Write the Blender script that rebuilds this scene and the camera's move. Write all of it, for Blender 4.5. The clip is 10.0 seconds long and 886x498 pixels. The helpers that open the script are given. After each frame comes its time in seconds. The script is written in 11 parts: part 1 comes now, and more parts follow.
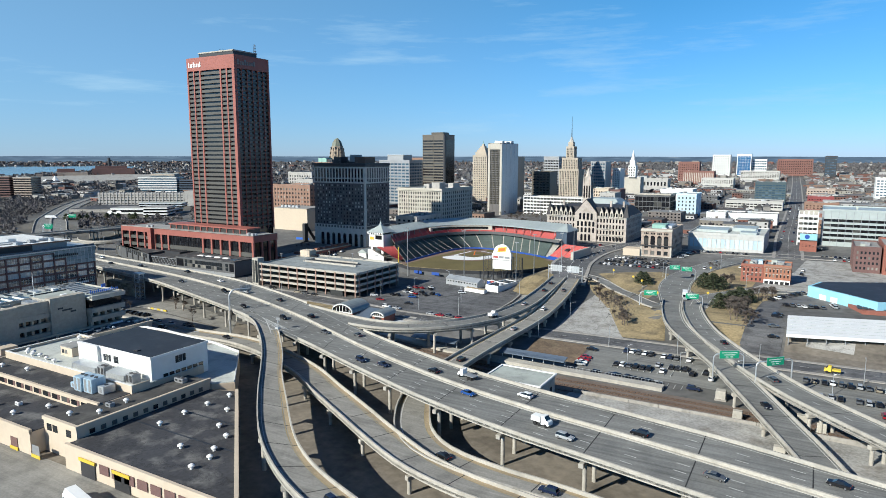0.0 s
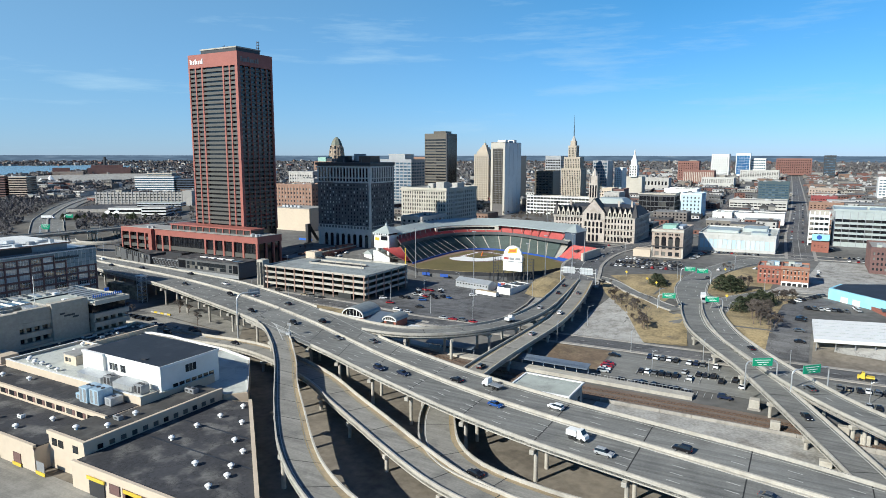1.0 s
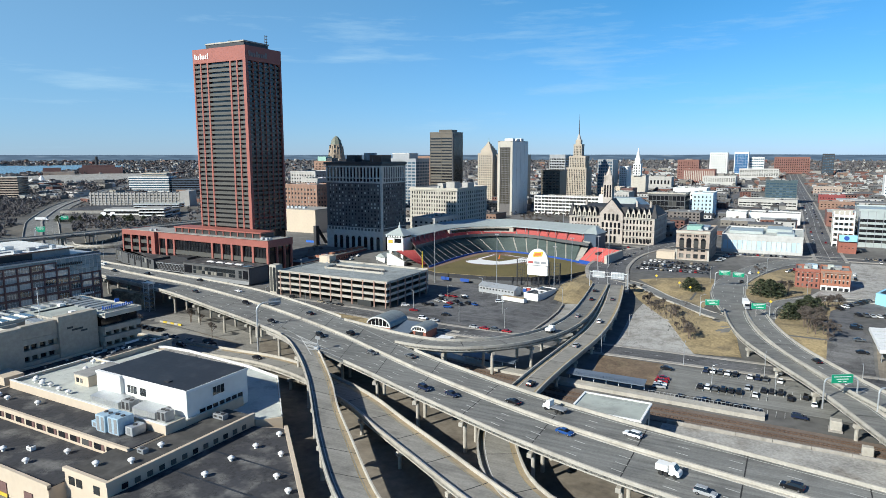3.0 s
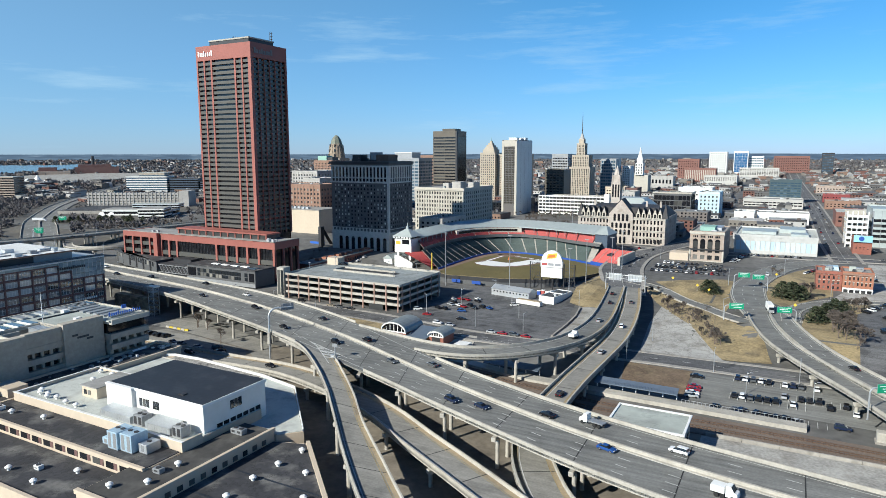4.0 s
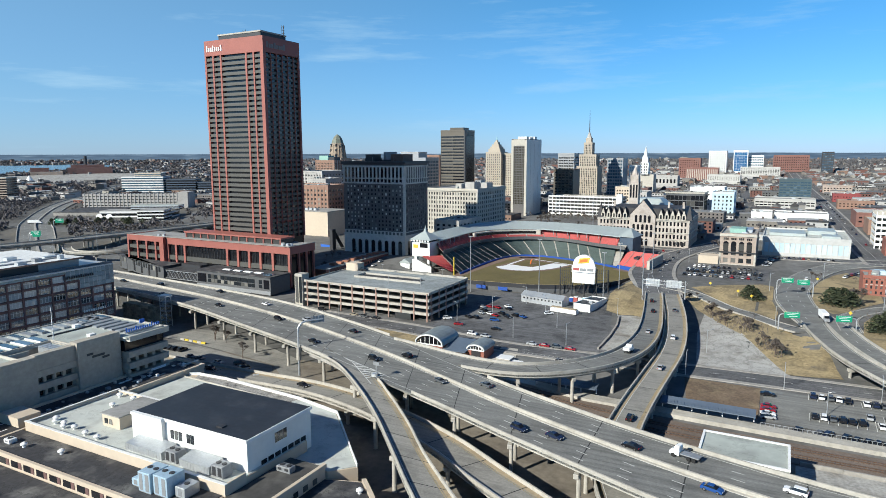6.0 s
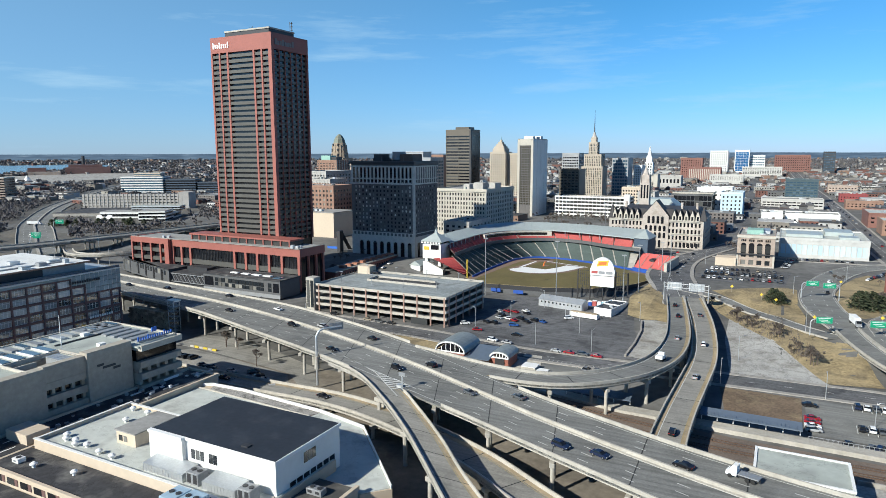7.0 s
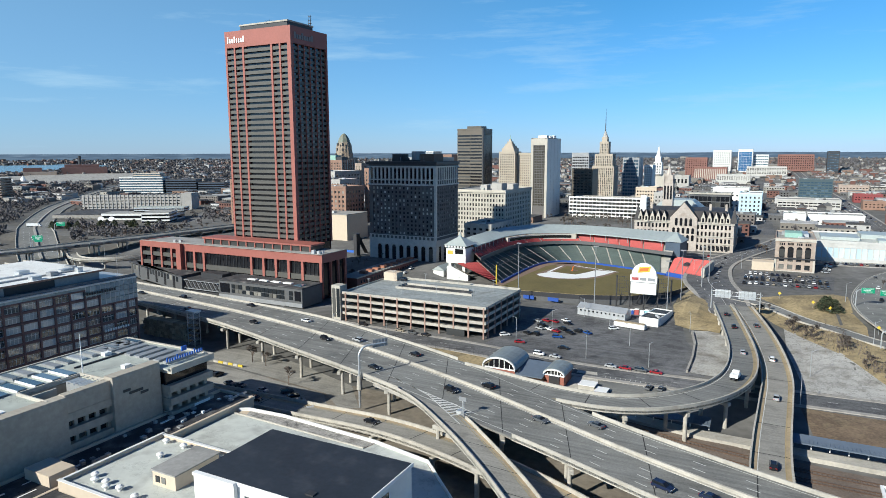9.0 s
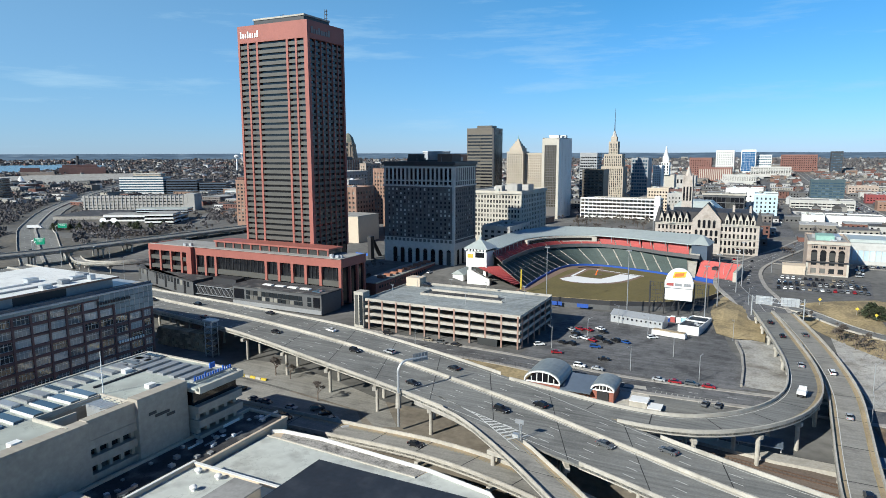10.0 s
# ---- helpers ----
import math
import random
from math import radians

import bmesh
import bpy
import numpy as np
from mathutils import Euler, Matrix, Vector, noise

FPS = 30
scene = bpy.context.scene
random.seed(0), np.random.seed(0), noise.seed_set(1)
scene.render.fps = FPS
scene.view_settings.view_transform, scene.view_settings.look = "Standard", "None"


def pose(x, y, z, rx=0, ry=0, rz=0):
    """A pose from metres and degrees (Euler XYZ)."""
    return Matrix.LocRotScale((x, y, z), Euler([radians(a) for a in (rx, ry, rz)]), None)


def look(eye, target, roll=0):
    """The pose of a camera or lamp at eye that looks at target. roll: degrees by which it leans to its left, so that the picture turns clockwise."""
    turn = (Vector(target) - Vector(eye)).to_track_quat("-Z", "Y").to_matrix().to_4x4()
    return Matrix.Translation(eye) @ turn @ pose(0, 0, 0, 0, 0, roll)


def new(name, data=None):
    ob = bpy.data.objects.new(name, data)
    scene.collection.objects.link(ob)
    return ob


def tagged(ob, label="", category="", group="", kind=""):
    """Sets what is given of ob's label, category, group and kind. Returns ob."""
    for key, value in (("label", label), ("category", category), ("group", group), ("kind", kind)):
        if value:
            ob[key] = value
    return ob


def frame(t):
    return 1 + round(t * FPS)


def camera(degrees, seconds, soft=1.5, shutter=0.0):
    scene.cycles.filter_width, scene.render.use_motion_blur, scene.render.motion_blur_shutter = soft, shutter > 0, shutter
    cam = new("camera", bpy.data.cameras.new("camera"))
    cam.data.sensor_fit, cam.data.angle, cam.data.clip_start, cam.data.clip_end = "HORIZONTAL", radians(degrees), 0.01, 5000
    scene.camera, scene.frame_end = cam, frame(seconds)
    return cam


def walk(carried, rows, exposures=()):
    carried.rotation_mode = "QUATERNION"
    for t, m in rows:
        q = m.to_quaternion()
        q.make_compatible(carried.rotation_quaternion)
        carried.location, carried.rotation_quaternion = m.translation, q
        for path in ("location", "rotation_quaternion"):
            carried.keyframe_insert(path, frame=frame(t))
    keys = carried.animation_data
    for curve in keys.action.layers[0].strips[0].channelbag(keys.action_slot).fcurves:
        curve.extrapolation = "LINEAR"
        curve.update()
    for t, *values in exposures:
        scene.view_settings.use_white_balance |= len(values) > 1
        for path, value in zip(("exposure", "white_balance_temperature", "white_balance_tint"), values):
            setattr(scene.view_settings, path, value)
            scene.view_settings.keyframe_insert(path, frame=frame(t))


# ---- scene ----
cam = camera(68.7, 10.0, soft=0.8)
METRES, EYE, TILT, LEAN, TURN = 142.9, 83.0, 0.0, 0.0, 29.8
ROWS = [
    (0.0, 0.0, 0.0, 0.0, 0.01, -8.13, -0.04),
    (0.5, -0.0295, 0.0331, -0.0001, -0.17, -8.17, -0.05),
    (1.0, -0.06, 0.0671, 0.0, -0.36, -8.2, -0.06),
    (1.5, -0.0909, 0.1014, 0.0001, -0.55, -8.21, -0.05),
    (2.0, -0.1223, 0.136, -0.0004, -0.73, -8.23, -0.03),
    (2.5, -0.1536, 0.1709, -0.0007, -0.92, -8.25, 0.02),
    (4.0, -0.2475, 0.2759, -0.0001, -1.44, -8.34, 0.07),
    (4.5, -0.2792, 0.3111, -0.0001, -1.62, -8.36, 0.11),
    (5.0, -0.3113, 0.3472, 0.0001, -1.78, -8.38, 0.12),
    (5.5, -0.3433, 0.3834, -0.0, -1.95, -8.38, 0.14),
    (7.0, -0.4391, 0.4928, 0.0004, -2.33, -8.4, 0.16),
    (7.5, -0.4712, 0.5291, 0.0007, -2.43, -8.41, 0.16),
    (8.0, -0.503, 0.5657, 0.0008, -2.54, -8.41, 0.18),
    (8.5, -0.5347, 0.6021, 0.0008, -2.63, -8.41, 0.19),
    (9.0, -0.5662, 0.6386, 0.0014, -2.74, -8.43, 0.18),
    (9.5, -0.5981, 0.6753, 0.0011, -2.84, -8.42, 0.18),
    (10.0, -0.662, 0.7495, 0.0008, -3.01, -8.42, 0.16),
]
walk(cam, [(t, pose(0, 0, EYE, TILT, LEAN, TURN) @ pose(METRES * x, METRES * y, METRES * z, 90 + pitch, roll, yaw)) for t, x, y, z, yaw, pitch, roll in ROWS],
     exposures=[(0.0, 0.43, 6400, 5), (10.0, 0.43, 6400, 5)])

# ---------------------------------------------------------------- light
SUN_EL, SUN_AZ = 30.0, (-0.41, -0.91)
world = bpy.data.worlds.new("sky")
scene.world = world
world.use_nodes = True
wn, wl = world.node_tree.nodes, world.node_tree.links
bg = wn["Background"]
sky = wn.new("ShaderNodeTexSky")
sky.sky_type = "NISHITA"
sky.sun_disc = False
sky.sun_elevation = radians(SUN_EL)
sky.sun_rotation = math.atan2(SUN_AZ[0], SUN_AZ[1]) % (2 * math.pi)
sky.altitude = 200.0
sky.air_density, sky.dust_density, sky.ozone_density = 1.0, 0.1, 4.0
# thin streaks of high cloud
tc = wn.new("ShaderNodeTexCoord")
mp = wn.new("ShaderNodeMapping")
mp.inputs["Scale"].default_value = (2.2, 1.6, 17.0)
mp.inputs["Rotation"].default_value = (0.05, -0.05, 0.5)
nz = wn.new("ShaderNodeTexNoise")
nz.inputs["Scale"].default_value = 1.6
nz.inputs["Detail"].default_value = 7.0
nz.inputs["Roughness"].default_value = 0.62
ramp = wn.new("ShaderNodeValToRGB")
ramp.color_ramp.elements[0].position = 0.56
ramp.color_ramp.elements[1].position = 1.0
mixc = wn.new("ShaderNodeMixRGB")
mixc.inputs["Color2"].default_value = (5.0, 7.4, 9.6, 1)
wl.new(tc.outputs["Generated"], mp.inputs["Vector"])
wl.new(mp.outputs["Vector"], nz.inputs["Vector"])
wl.new(nz.outputs["Fac"], ramp.inputs["Fac"])
# a thin veil thickens towards the west
veil = wn.new("ShaderNodeMapRange")
veil.inputs["From Min"].default_value, veil.inputs["From Max"].default_value = -0.2, -0.95
veil.inputs["To Min"].default_value, veil.inputs["To Max"].default_value = 0.0, 0.34
both = wn.new("ShaderNodeMath")
both.operation = "ADD"
both.use_clamp = True
wl.new(ramp.outputs["Color"], both.inputs[0])
wl.new(veil.outputs[0], both.inputs[1])
wl.new(both.outputs[0], mixc.inputs["Fac"])
sep = wn.new("ShaderNodeSeparateXYZ")
tint = wn.new("ShaderNodeValToRGB")
tint.color_ramp.elements[0].position, tint.color_ramp.elements[0].color = 0.0, (0.60, 0.84, 1.50, 1)
tint.color_ramp.elements[1].position, tint.color_ramp.elements[1].color = 0.26, (0.44, 1.04, 1.30, 1)
for at_, c_ in ((0.09, (0.53, 0.93, 1.36, 1)), (0.42, (0.25, 0.58, 0.94, 1)), (0.75, (0.10, 0.27, 0.60, 1))):
    tint.color_ramp.elements.new(at_).color = c_
tone = wn.new("ShaderNodeMixRGB")
tone.blend_type = "MULTIPLY"
tone.inputs["Fac"].default_value = 1.0
wl.new(tc.outputs["Generated"], sep.inputs["Vector"])
wl.new(sep.outputs["Z"], tint.inputs["Fac"])
wl.new(sep.outputs["X"], veil.inputs["Value"])
wl.new(sky.outputs["Color"], tone.inputs["Color1"])
wl.new(tint.outputs["Color"], tone.inputs["Color2"])
wl.new(tone.outputs["Color"], mixc.inputs["Color1"])
wl.new(mixc.outputs["Color"], bg.inputs["Color"])
bg.inputs["Strength"].default_value = 0.0725

sun = new("sun", bpy.data.lights.new("sun", "SUN"))
sun.data.energy = 4.95
sun.data.angle = radians(0.6)
sun.data.color = (1.0, 0.955, 0.88)
ce, se = math.cos(radians(SUN_EL)), math.sin(radians(SUN_EL))
sun.matrix_world = look((SUN_AZ[0] * ce * 900, SUN_AZ[1] * ce * 900, se * 900), (0, 0, 0))


# ---------------------------------------------------------------- materials
def rgba(c):
    return (c[0], c[1], c[2], 1.0)


def mat(name, col, rough=0.8, var=0.25, small=1.5, big=0.05, bump=0.0, metal=0.0, island=0.0, objvar=0.0, stain=None, palette=None, spec=0.5, streak=0.0, crack=None):
    """Procedural surface: colour varied at two scales in metres, optional stains, per-piece variation and relief."""
    m = bpy.data.materials.new(name)
    m.use_nodes = True
    n, l = m.node_tree.nodes, m.node_tree.links
    b = n["Principled BSDF"]
    b.inputs["Roughness"].default_value = rough
    b.inputs["Metallic"].default_value = metal
    b.inputs["Specular IOR Level"].default_value = spec
    g = n.new("ShaderNodeNewGeometry")
    fine, broad = n.new("ShaderNodeTexNoise"), n.new("ShaderNodeTexNoise")
    for t, s, d in ((fine, small, 5.0), (broad, big, 3.0)):
        t.inputs["Scale"].default_value = s
        t.inputs["Detail"].default_value = d
        l.new(g.outputs["Position"], t.inputs["Vector"])
    add = n.new("ShaderNodeMath")
    add.operation = "ADD"
    l.new(fine.outputs["Fac"], add.inputs[0])
    l.new(broad.outputs["Fac"], add.inputs[1])
    mr = n.new("ShaderNodeMapRange")
    mr.inputs["From Min"].default_value, mr.inputs["From Max"].default_value = 0.65, 1.35
    mr.inputs["To Min"].default_value, mr.inputs["To Max"].default_value = 1.0 - var, 1.0 + var
    l.new(add.outputs[0], mr.inputs["Value"])
    base = n.new("ShaderNodeRGB")
    base.outputs[0].default_value = rgba(col)
    colour = base.outputs[0]
    if palette:
        cr = n.new("ShaderNodeValToRGB")
        cr.color_ramp.interpolation = "CONSTANT"
        e = cr.color_ramp.elements
        e[0].color, e[0].position = rgba(palette[0]), 0.0
        e[1].color, e[1].position = rgba(palette[1]), 1.0 / len(palette)
        for i, c in enumerate(palette[2:], 2):
            k = e.new(i / len(palette))
            k.color = rgba(c)
        l.new(g.outputs["Random Per Island"], cr.inputs["Fac"])
        colour = cr.outputs["Color"]
    if stain:
        sn = n.new("ShaderNodeTexNoise")
        sn.inputs["Scale"].default_value = stain[1]
        sn.inputs["Detail"].default_value = 6.0
        l.new(g.outputs["Position"], sn.inputs["Vector"])
        sr = n.new("ShaderNodeMapRange")
        sr.inputs["From Min"].default_value, sr.inputs["From Max"].default_value = 0.5, 0.68
        sr.inputs["To Max"].default_value = stain[2]
        l.new(sn.outputs["Fac"], sr.inputs["Value"])
        sm = n.new("ShaderNodeMixRGB")
        sm.inputs["Color2"].default_value = rgba(stain[0])
        l.new(sr.outputs[0], sm.inputs["Fac"])
        l.new(colour, sm.inputs["Color1"])
        colour = sm.outputs["Color"]
    mul = n.new("ShaderNodeVectorMath")
    mul.operation = "SCALE"
    l.new(colour, mul.inputs[0])
    l.new(mr.outputs[0], mul.inputs["Scale"])
    out = mul.outputs[0]
    for amount, node, sock in ((island, g, "Random Per Island"), (objvar, None, "Random")):
        if amount:
            src = node or n.new("ShaderNodeObjectInfo")
            r2 = n.new("ShaderNodeMapRange")
            r2.inputs["To Min"].default_value, r2.inputs["To Max"].default_value = 1 - amount, 1 + amount
            l.new(src.outputs[sock], r2.inputs["Value"])
            m2 = n.new("ShaderNodeVectorMath")
            m2.operation = "SCALE"
            l.new(out, m2.inputs[0])
            l.new(r2.outputs[0], m2.inputs["Scale"])
            out = m2.outputs[0]
    if streak:
        # wheel tracks drawn out along the road
        mp_, st_, r3 = n.new("ShaderNodeMapping"), n.new("ShaderNodeTexNoise"), n.new("ShaderNodeMapRange")
        mp_.inputs["Rotation"].default_value = (0, 0, 0.33)
        mp_.inputs["Scale"].default_value = (0.035, 1.0, 1.0)
        st_.inputs["Scale"].default_value, st_.inputs["Detail"].default_value = 0.9, 4.0
        r3.inputs["From Min"].default_value, r3.inputs["From Max"].default_value = 0.3, 0.7
        r3.inputs["To Min"].default_value, r3.inputs["To Max"].default_value = 1 - streak, 1 + streak
        l.new(g.outputs["Position"], mp_.inputs["Vector"])
        l.new(mp_.outputs["Vector"], st_.inputs["Vector"])
        l.new(st_.outputs["Fac"], r3.inputs["Value"])
        m3 = n.new("ShaderNodeVectorMath")
        m3.operation = "SCALE"
        l.new(out, m3.inputs[0])
        l.new(r3.outputs[0], m3.inputs["Scale"])
        out = m3.outputs[0]
    if crack:
        # dark sealed cracks and seams: cell size in metres, width, darkening
        vo, cr_, wob = n.new("ShaderNodeTexVoronoi"), n.new("ShaderNodeMapRange"), n.new("ShaderNodeVectorMath")
        vo.feature = "DISTANCE_TO_EDGE"
        vo.inputs["Scale"].default_value = 1.0 / crack[0]
        wob.operation = "MULTIPLY_ADD"
        wob.inputs[1].default_value = (crack[0] * 0.8,) * 3
        l.new(fine.outputs["Color"], wob.inputs[0])
        l.new(g.outputs["Position"], wob.inputs[2])
        l.new(wob.outputs[0], vo.inputs["Vector"])
        cr_.inputs["From Max"].default_value = crack[1] / crack[0]
        cr_.inputs["To Min"].default_value, cr_.inputs["To Max"].default_value = 1 - crack[2], 1.0
        l.new(vo.outputs["Distance"], cr_.inputs["Value"])
        m4 = n.new("ShaderNodeVectorMath")
        m4.operation = "SCALE"
        l.new(out, m4.inputs[0])
        l.new(cr_.outputs[0], m4.inputs["Scale"])
        out = m4.outputs[0]
    l.new(out, b.inputs["Base Color"])
    if bump:
        bp = n.new("ShaderNodeBump")
        bp.inputs["Strength"].default_value = bump
        bp.inputs["Distance"].default_value = 0.15
        l.new(fine.outputs["Fac"], bp.inputs["Height"])
        l.new(bp.outputs["Normal"], b.inputs["Normal"])
    return m


ASPHALT = mat("asphalt", (0.125, 0.125, 0.127), 0.9, 0.4, 1.8, 0.03, stain=((0.055, 0.055, 0.057), 0.16, 0.85), streak=0.26, crack=(7.0, 0.3, 0.45))
DECK = mat("deck_asphalt", (0.18, 0.18, 0.168), 0.88, 0.26, 2.2, 0.04, stain=((0.11, 0.11, 0.105), 0.12, 0.6), streak=0.26)
DECKC = mat("deck_concrete", (0.25, 0.24, 0.215), 0.88, 0.24, 1.8, 0.05, stain=((0.13, 0.125, 0.115), 0.15, 0.55), streak=0.15)
CONC = mat("concrete", (0.42, 0.395, 0.345), 0.85, 0.22, 1.4, 0.08, stain=((0.27, 0.25, 0.21), 0.35, 0.5))
CONCD = mat("old_concrete", (0.33, 0.31, 0.28), 0.88, 0.2, 0.8, 0.08, stain=((0.18, 0.17, 0.15), 0.3, 0.6))
STEEL = mat("painted_steel", (0.30, 0.31, 0.32), 0.5, 0.15, 1.2, 0.1, metal=0.3)
GALV = mat("galvanised_steel", (0.55, 0.57, 0.58), 0.45, 0.12, 2.0, 0.2, metal=0.6)
WHITE = mat("white_paint", (0.78, 0.78, 0.76), 0.6, 0.07, 0.6, 0.1)
YELLOW = mat("yellow_paint", (0.62, 0.45, 0.05), 0.6, 0.12)
LINEY = mat("worn_yellow_road_paint", (0.30, 0.235, 0.12), 0.8, 0.35, 2.0, 0.3)
LINE = mat("road_paint", (0.55, 0.55, 0.52), 0.7, 0.25, 2.0)
DARK = mat("dark_joint", (0.03, 0.03, 0.03), 0.9, 0.2)
DIRT = mat("bare_soil", (0.19, 0.165, 0.132), 0.95, 0.35, 0.5, 0.04, stain=((0.10, 0.085, 0.068), 0.09, 0.7), bump=0.3)
GROUNDM = mat("city_ground", (0.115, 0.112, 0.105), 0.95, 0.4, 0.25, 0.012, stain=((0.19, 0.186, 0.178), 0.025, 0.75))
GRASS = mat("winter_grass", (0.295, 0.23, 0.125), 0.95, 0.45, 0.9, 0.06, stain=((0.14, 0.112, 0.07), 0.13, 0.75), bump=0.3)
TURF = mat("ball_field_turf", (0.13, 0.105, 0.035), 0.95, 0.2, 0.9, 0.05)
GRAVEL = mat("gravel", (0.38, 0.37, 0.345), 0.95, 0.3, 1.6, 0.06, stain=((0.20, 0.185, 0.16), 0.14, 0.8), bump=0.3, crack=(6.0, 0.35, 0.45))
BALLAST = mat("track_ballast", (0.16, 0.125, 0.10), 0.95, 0.3, 1.5, 0.08, bump=0.3)
BRUSH = mat("dry_brush", (0.14, 0.10, 0.066), 0.95, 0.45, 1.2, 0.12, stain=((0.22, 0.17, 0.105), 0.25, 0.7), bump=0.5)
FLATS = mat("winter_scrub_flats", (0.095, 0.09, 0.08), 0.95, 0.4, 0.3, 0.02, stain=((0.15, 0.13, 0.10), 0.03, 0.6))
GARROOF = mat("garage_roof_deck", (0.27, 0.295, 0.295), 0.85, 0.3, 0.7, 0.06, stain=((0.15, 0.155, 0.15), 0.12, 0.75), streak=0.2)
PALEROOF = mat("worn_pale_roof", (0.40, 0.43, 0.39), 0.8, 0.16, 0.6, 0.06, stain=((0.27, 0.28, 0.26), 0.15, 0.7), crack=(11.0, 0.3, 0.25))
DUSTY = mat("dusty_gravel", (0.34, 0.33, 0.305), 0.95, 0.4, 1.2, 0.1, stain=((0.16, 0.14, 0.115), 0.14, 0.75), bump=0.3)
RAILM = mat("rail_steel", (0.17, 0.11, 0.08), 0.5, 0.2, metal=0.6)
TARP = mat("white_tarp", (0.8, 0.8, 0.78), 0.6, 0.05)
REDB = mat("red_granite", (0.30, 0.098, 0.075), 0.6, 0.12, 1.2, 0.1, bump=0.05)
GREYB = mat("grey_spandrel", (0.08, 0.077, 0.068), 0.55, 0.12, 0.9, 0.1)
DARKM = mat("dark_metal", (0.035, 0.035, 0.038), 0.5, 0.2)
STONE = mat("grey_limestone", (0.40, 0.385, 0.36), 0.85, 0.16, 0.7, 0.08, stain=((0.26, 0.25, 0.23), 0.2, 0.5))
STONEW = mat("pale_stone", (0.46, 0.43, 0.37), 0.8, 0.12, 0.5, 0.06, stain=((0.42, 0.38, 0.32), 0.2, 0.4))
SAND = mat("brown_sandstone", (0.37, 0.30, 0.25), 0.85, 0.2, 0.7, 0.08, stain=((0.27, 0.2, 0.15), 0.25, 0.5))
TAN = mat("tan_concrete_panel", (0.50, 0.405, 0.30), 0.8, 0.08, 0.5, 0.06, stain=((0.42, 0.35, 0.26), 0.2, 0.4))
SPECK = mat("speckled_roof_gravel", (0.30, 0.285, 0.26), 0.95, 0.5, 2.5, 0.3, stain=((0.05, 0.048, 0.045), 0.9, 0.7), bump=0.3)
SIGNBL = mat("sign_blue", (0.03, 0.13, 0.5), 0.5, 0.05)
# greyed copy of TAN: the east facade's shade is put into this colour
NEWSP = mat("tan_concrete_panel_shaded", (0.37, 0.335, 0.28), 0.8, 0.1, 0.5, 0.06, stain=((0.32, 0.285, 0.235), 0.15, 0.5), streak=0.1)
CREAM = mat("cream_panel", (0.55, 0.46, 0.355), 0.8, 0.08, 0.5, 0.06)
BRICK = mat("brown_brick", (0.15, 0.085, 0.077), 0.85, 0.2, 1.5, 0.1, bump=0.1)
BRICKR = mat("red_brick", (0.28, 0.105, 0.075), 0.85, 0.2, 1.2, 0.1, stain=((0.2, 0.09, 0.065), 0.2, 0.5))
BRICKF = mat("fresh_orange_brick", (0.33, 0.145, 0.09), 0.85, 0.2, 1.2, 0.1, stain=((0.24, 0.11, 0.075), 0.2, 0.5))
BRICKO = mat("orange_brick", (0.27, 0.165, 0.12), 0.85, 0.2, 1.2, 0.1, stain=((0.2, 0.11, 0.08), 0.2, 0.5))
BROWNT = mat("bronze_panel", (0.085, 0.072, 0.055), 0.45, 0.12, 0.6, 0.1)
WHITEW = mat("white_wall", (0.72, 0.72, 0.69), 0.7, 0.06, 0.5, 0.08, stain=((0.62, 0.6, 0.56), 0.2, 0.3))
ROOFD = mat("dark_bitumen_roof", (0.042, 0.042, 0.046), 0.8, 0.4, 0.9, 0.06, stain=((0.17, 0.165, 0.155), 0.16, 0.8), crack=(9.0, 0.3, 0.5))
ROOFB = mat("brown_bitumen_roof", (0.06, 0.057, 0.053), 0.88, 0.3, 0.6, 0.08, stain=((0.12, 0.115, 0.105), 0.2, 0.6))
ROOFN = mat("navy_membrane_roof", (0.02, 0.025, 0.034), 0.6, 0.3, 0.9, 0.06, stain=((0.045, 0.05, 0.06), 0.2, 0.6))
ROOFW = mat("white_membrane_roof", (0.50, 0.52, 0.48), 0.75, 0.12, 0.5, 0.06, stain=((0.30, 0.30, 0.28), 0.16, 0.7), crack=(12.0, 0.25, 0.2))
ROOFG = mat("grey_gravel_roof", (0.30, 0.295, 0.28), 0.9, 0.2, 0.8, 0.06, stain=((0.18, 0.175, 0.165), 0.12, 0.6))
WHITEROOF = mat("bright_white_membrane", (0.72, 0.73, 0.71), 0.75, 0.1, 0.5, 0.06, stain=((0.5, 0.5, 0.48), 0.12, 0.5), crack=(14.0, 0.3, 0.2))
METALR = mat("pale_green_metal_roof", (0.42, 0.465, 0.45), 0.45, 0.1, 0.4, 0.06, metal=0.2)
SLATE = mat("dark_slate_roof", (0.04, 0.038, 0.04), 0.7, 0.25, 0.9, 0.1)
GREENS = mat("green_seats", (0.072, 0.098, 0.092), 0.6, 0.2, 1.0, 0.1, island=0.25)
CLAY = mat("infield_clay", (0.20, 0.135, 0.10), 0.95, 0.2, 0.8, 0.06)
TANCONC = mat("rust_stained_concrete", (0.33, 0.26, 0.165), 0.9, 0.25, 1.6, 0.08, stain=((0.2, 0.17, 0.13), 0.2, 0.6))
REDS = mat("red_seats", (0.40, 0.085, 0.078), 0.6, 0.15, 1.0, 0.1, island=0.2)
BLUEM = mat("royal_blue_panel", (0.02, 0.075, 0.33), 0.5, 0.1)
SKYB = mat("pale_blue_wall", (0.28, 0.58, 0.72), 0.7, 0.08, 0.4, 0.05, stain=((0.4, 0.62, 0.72), 0.15, 0.4))
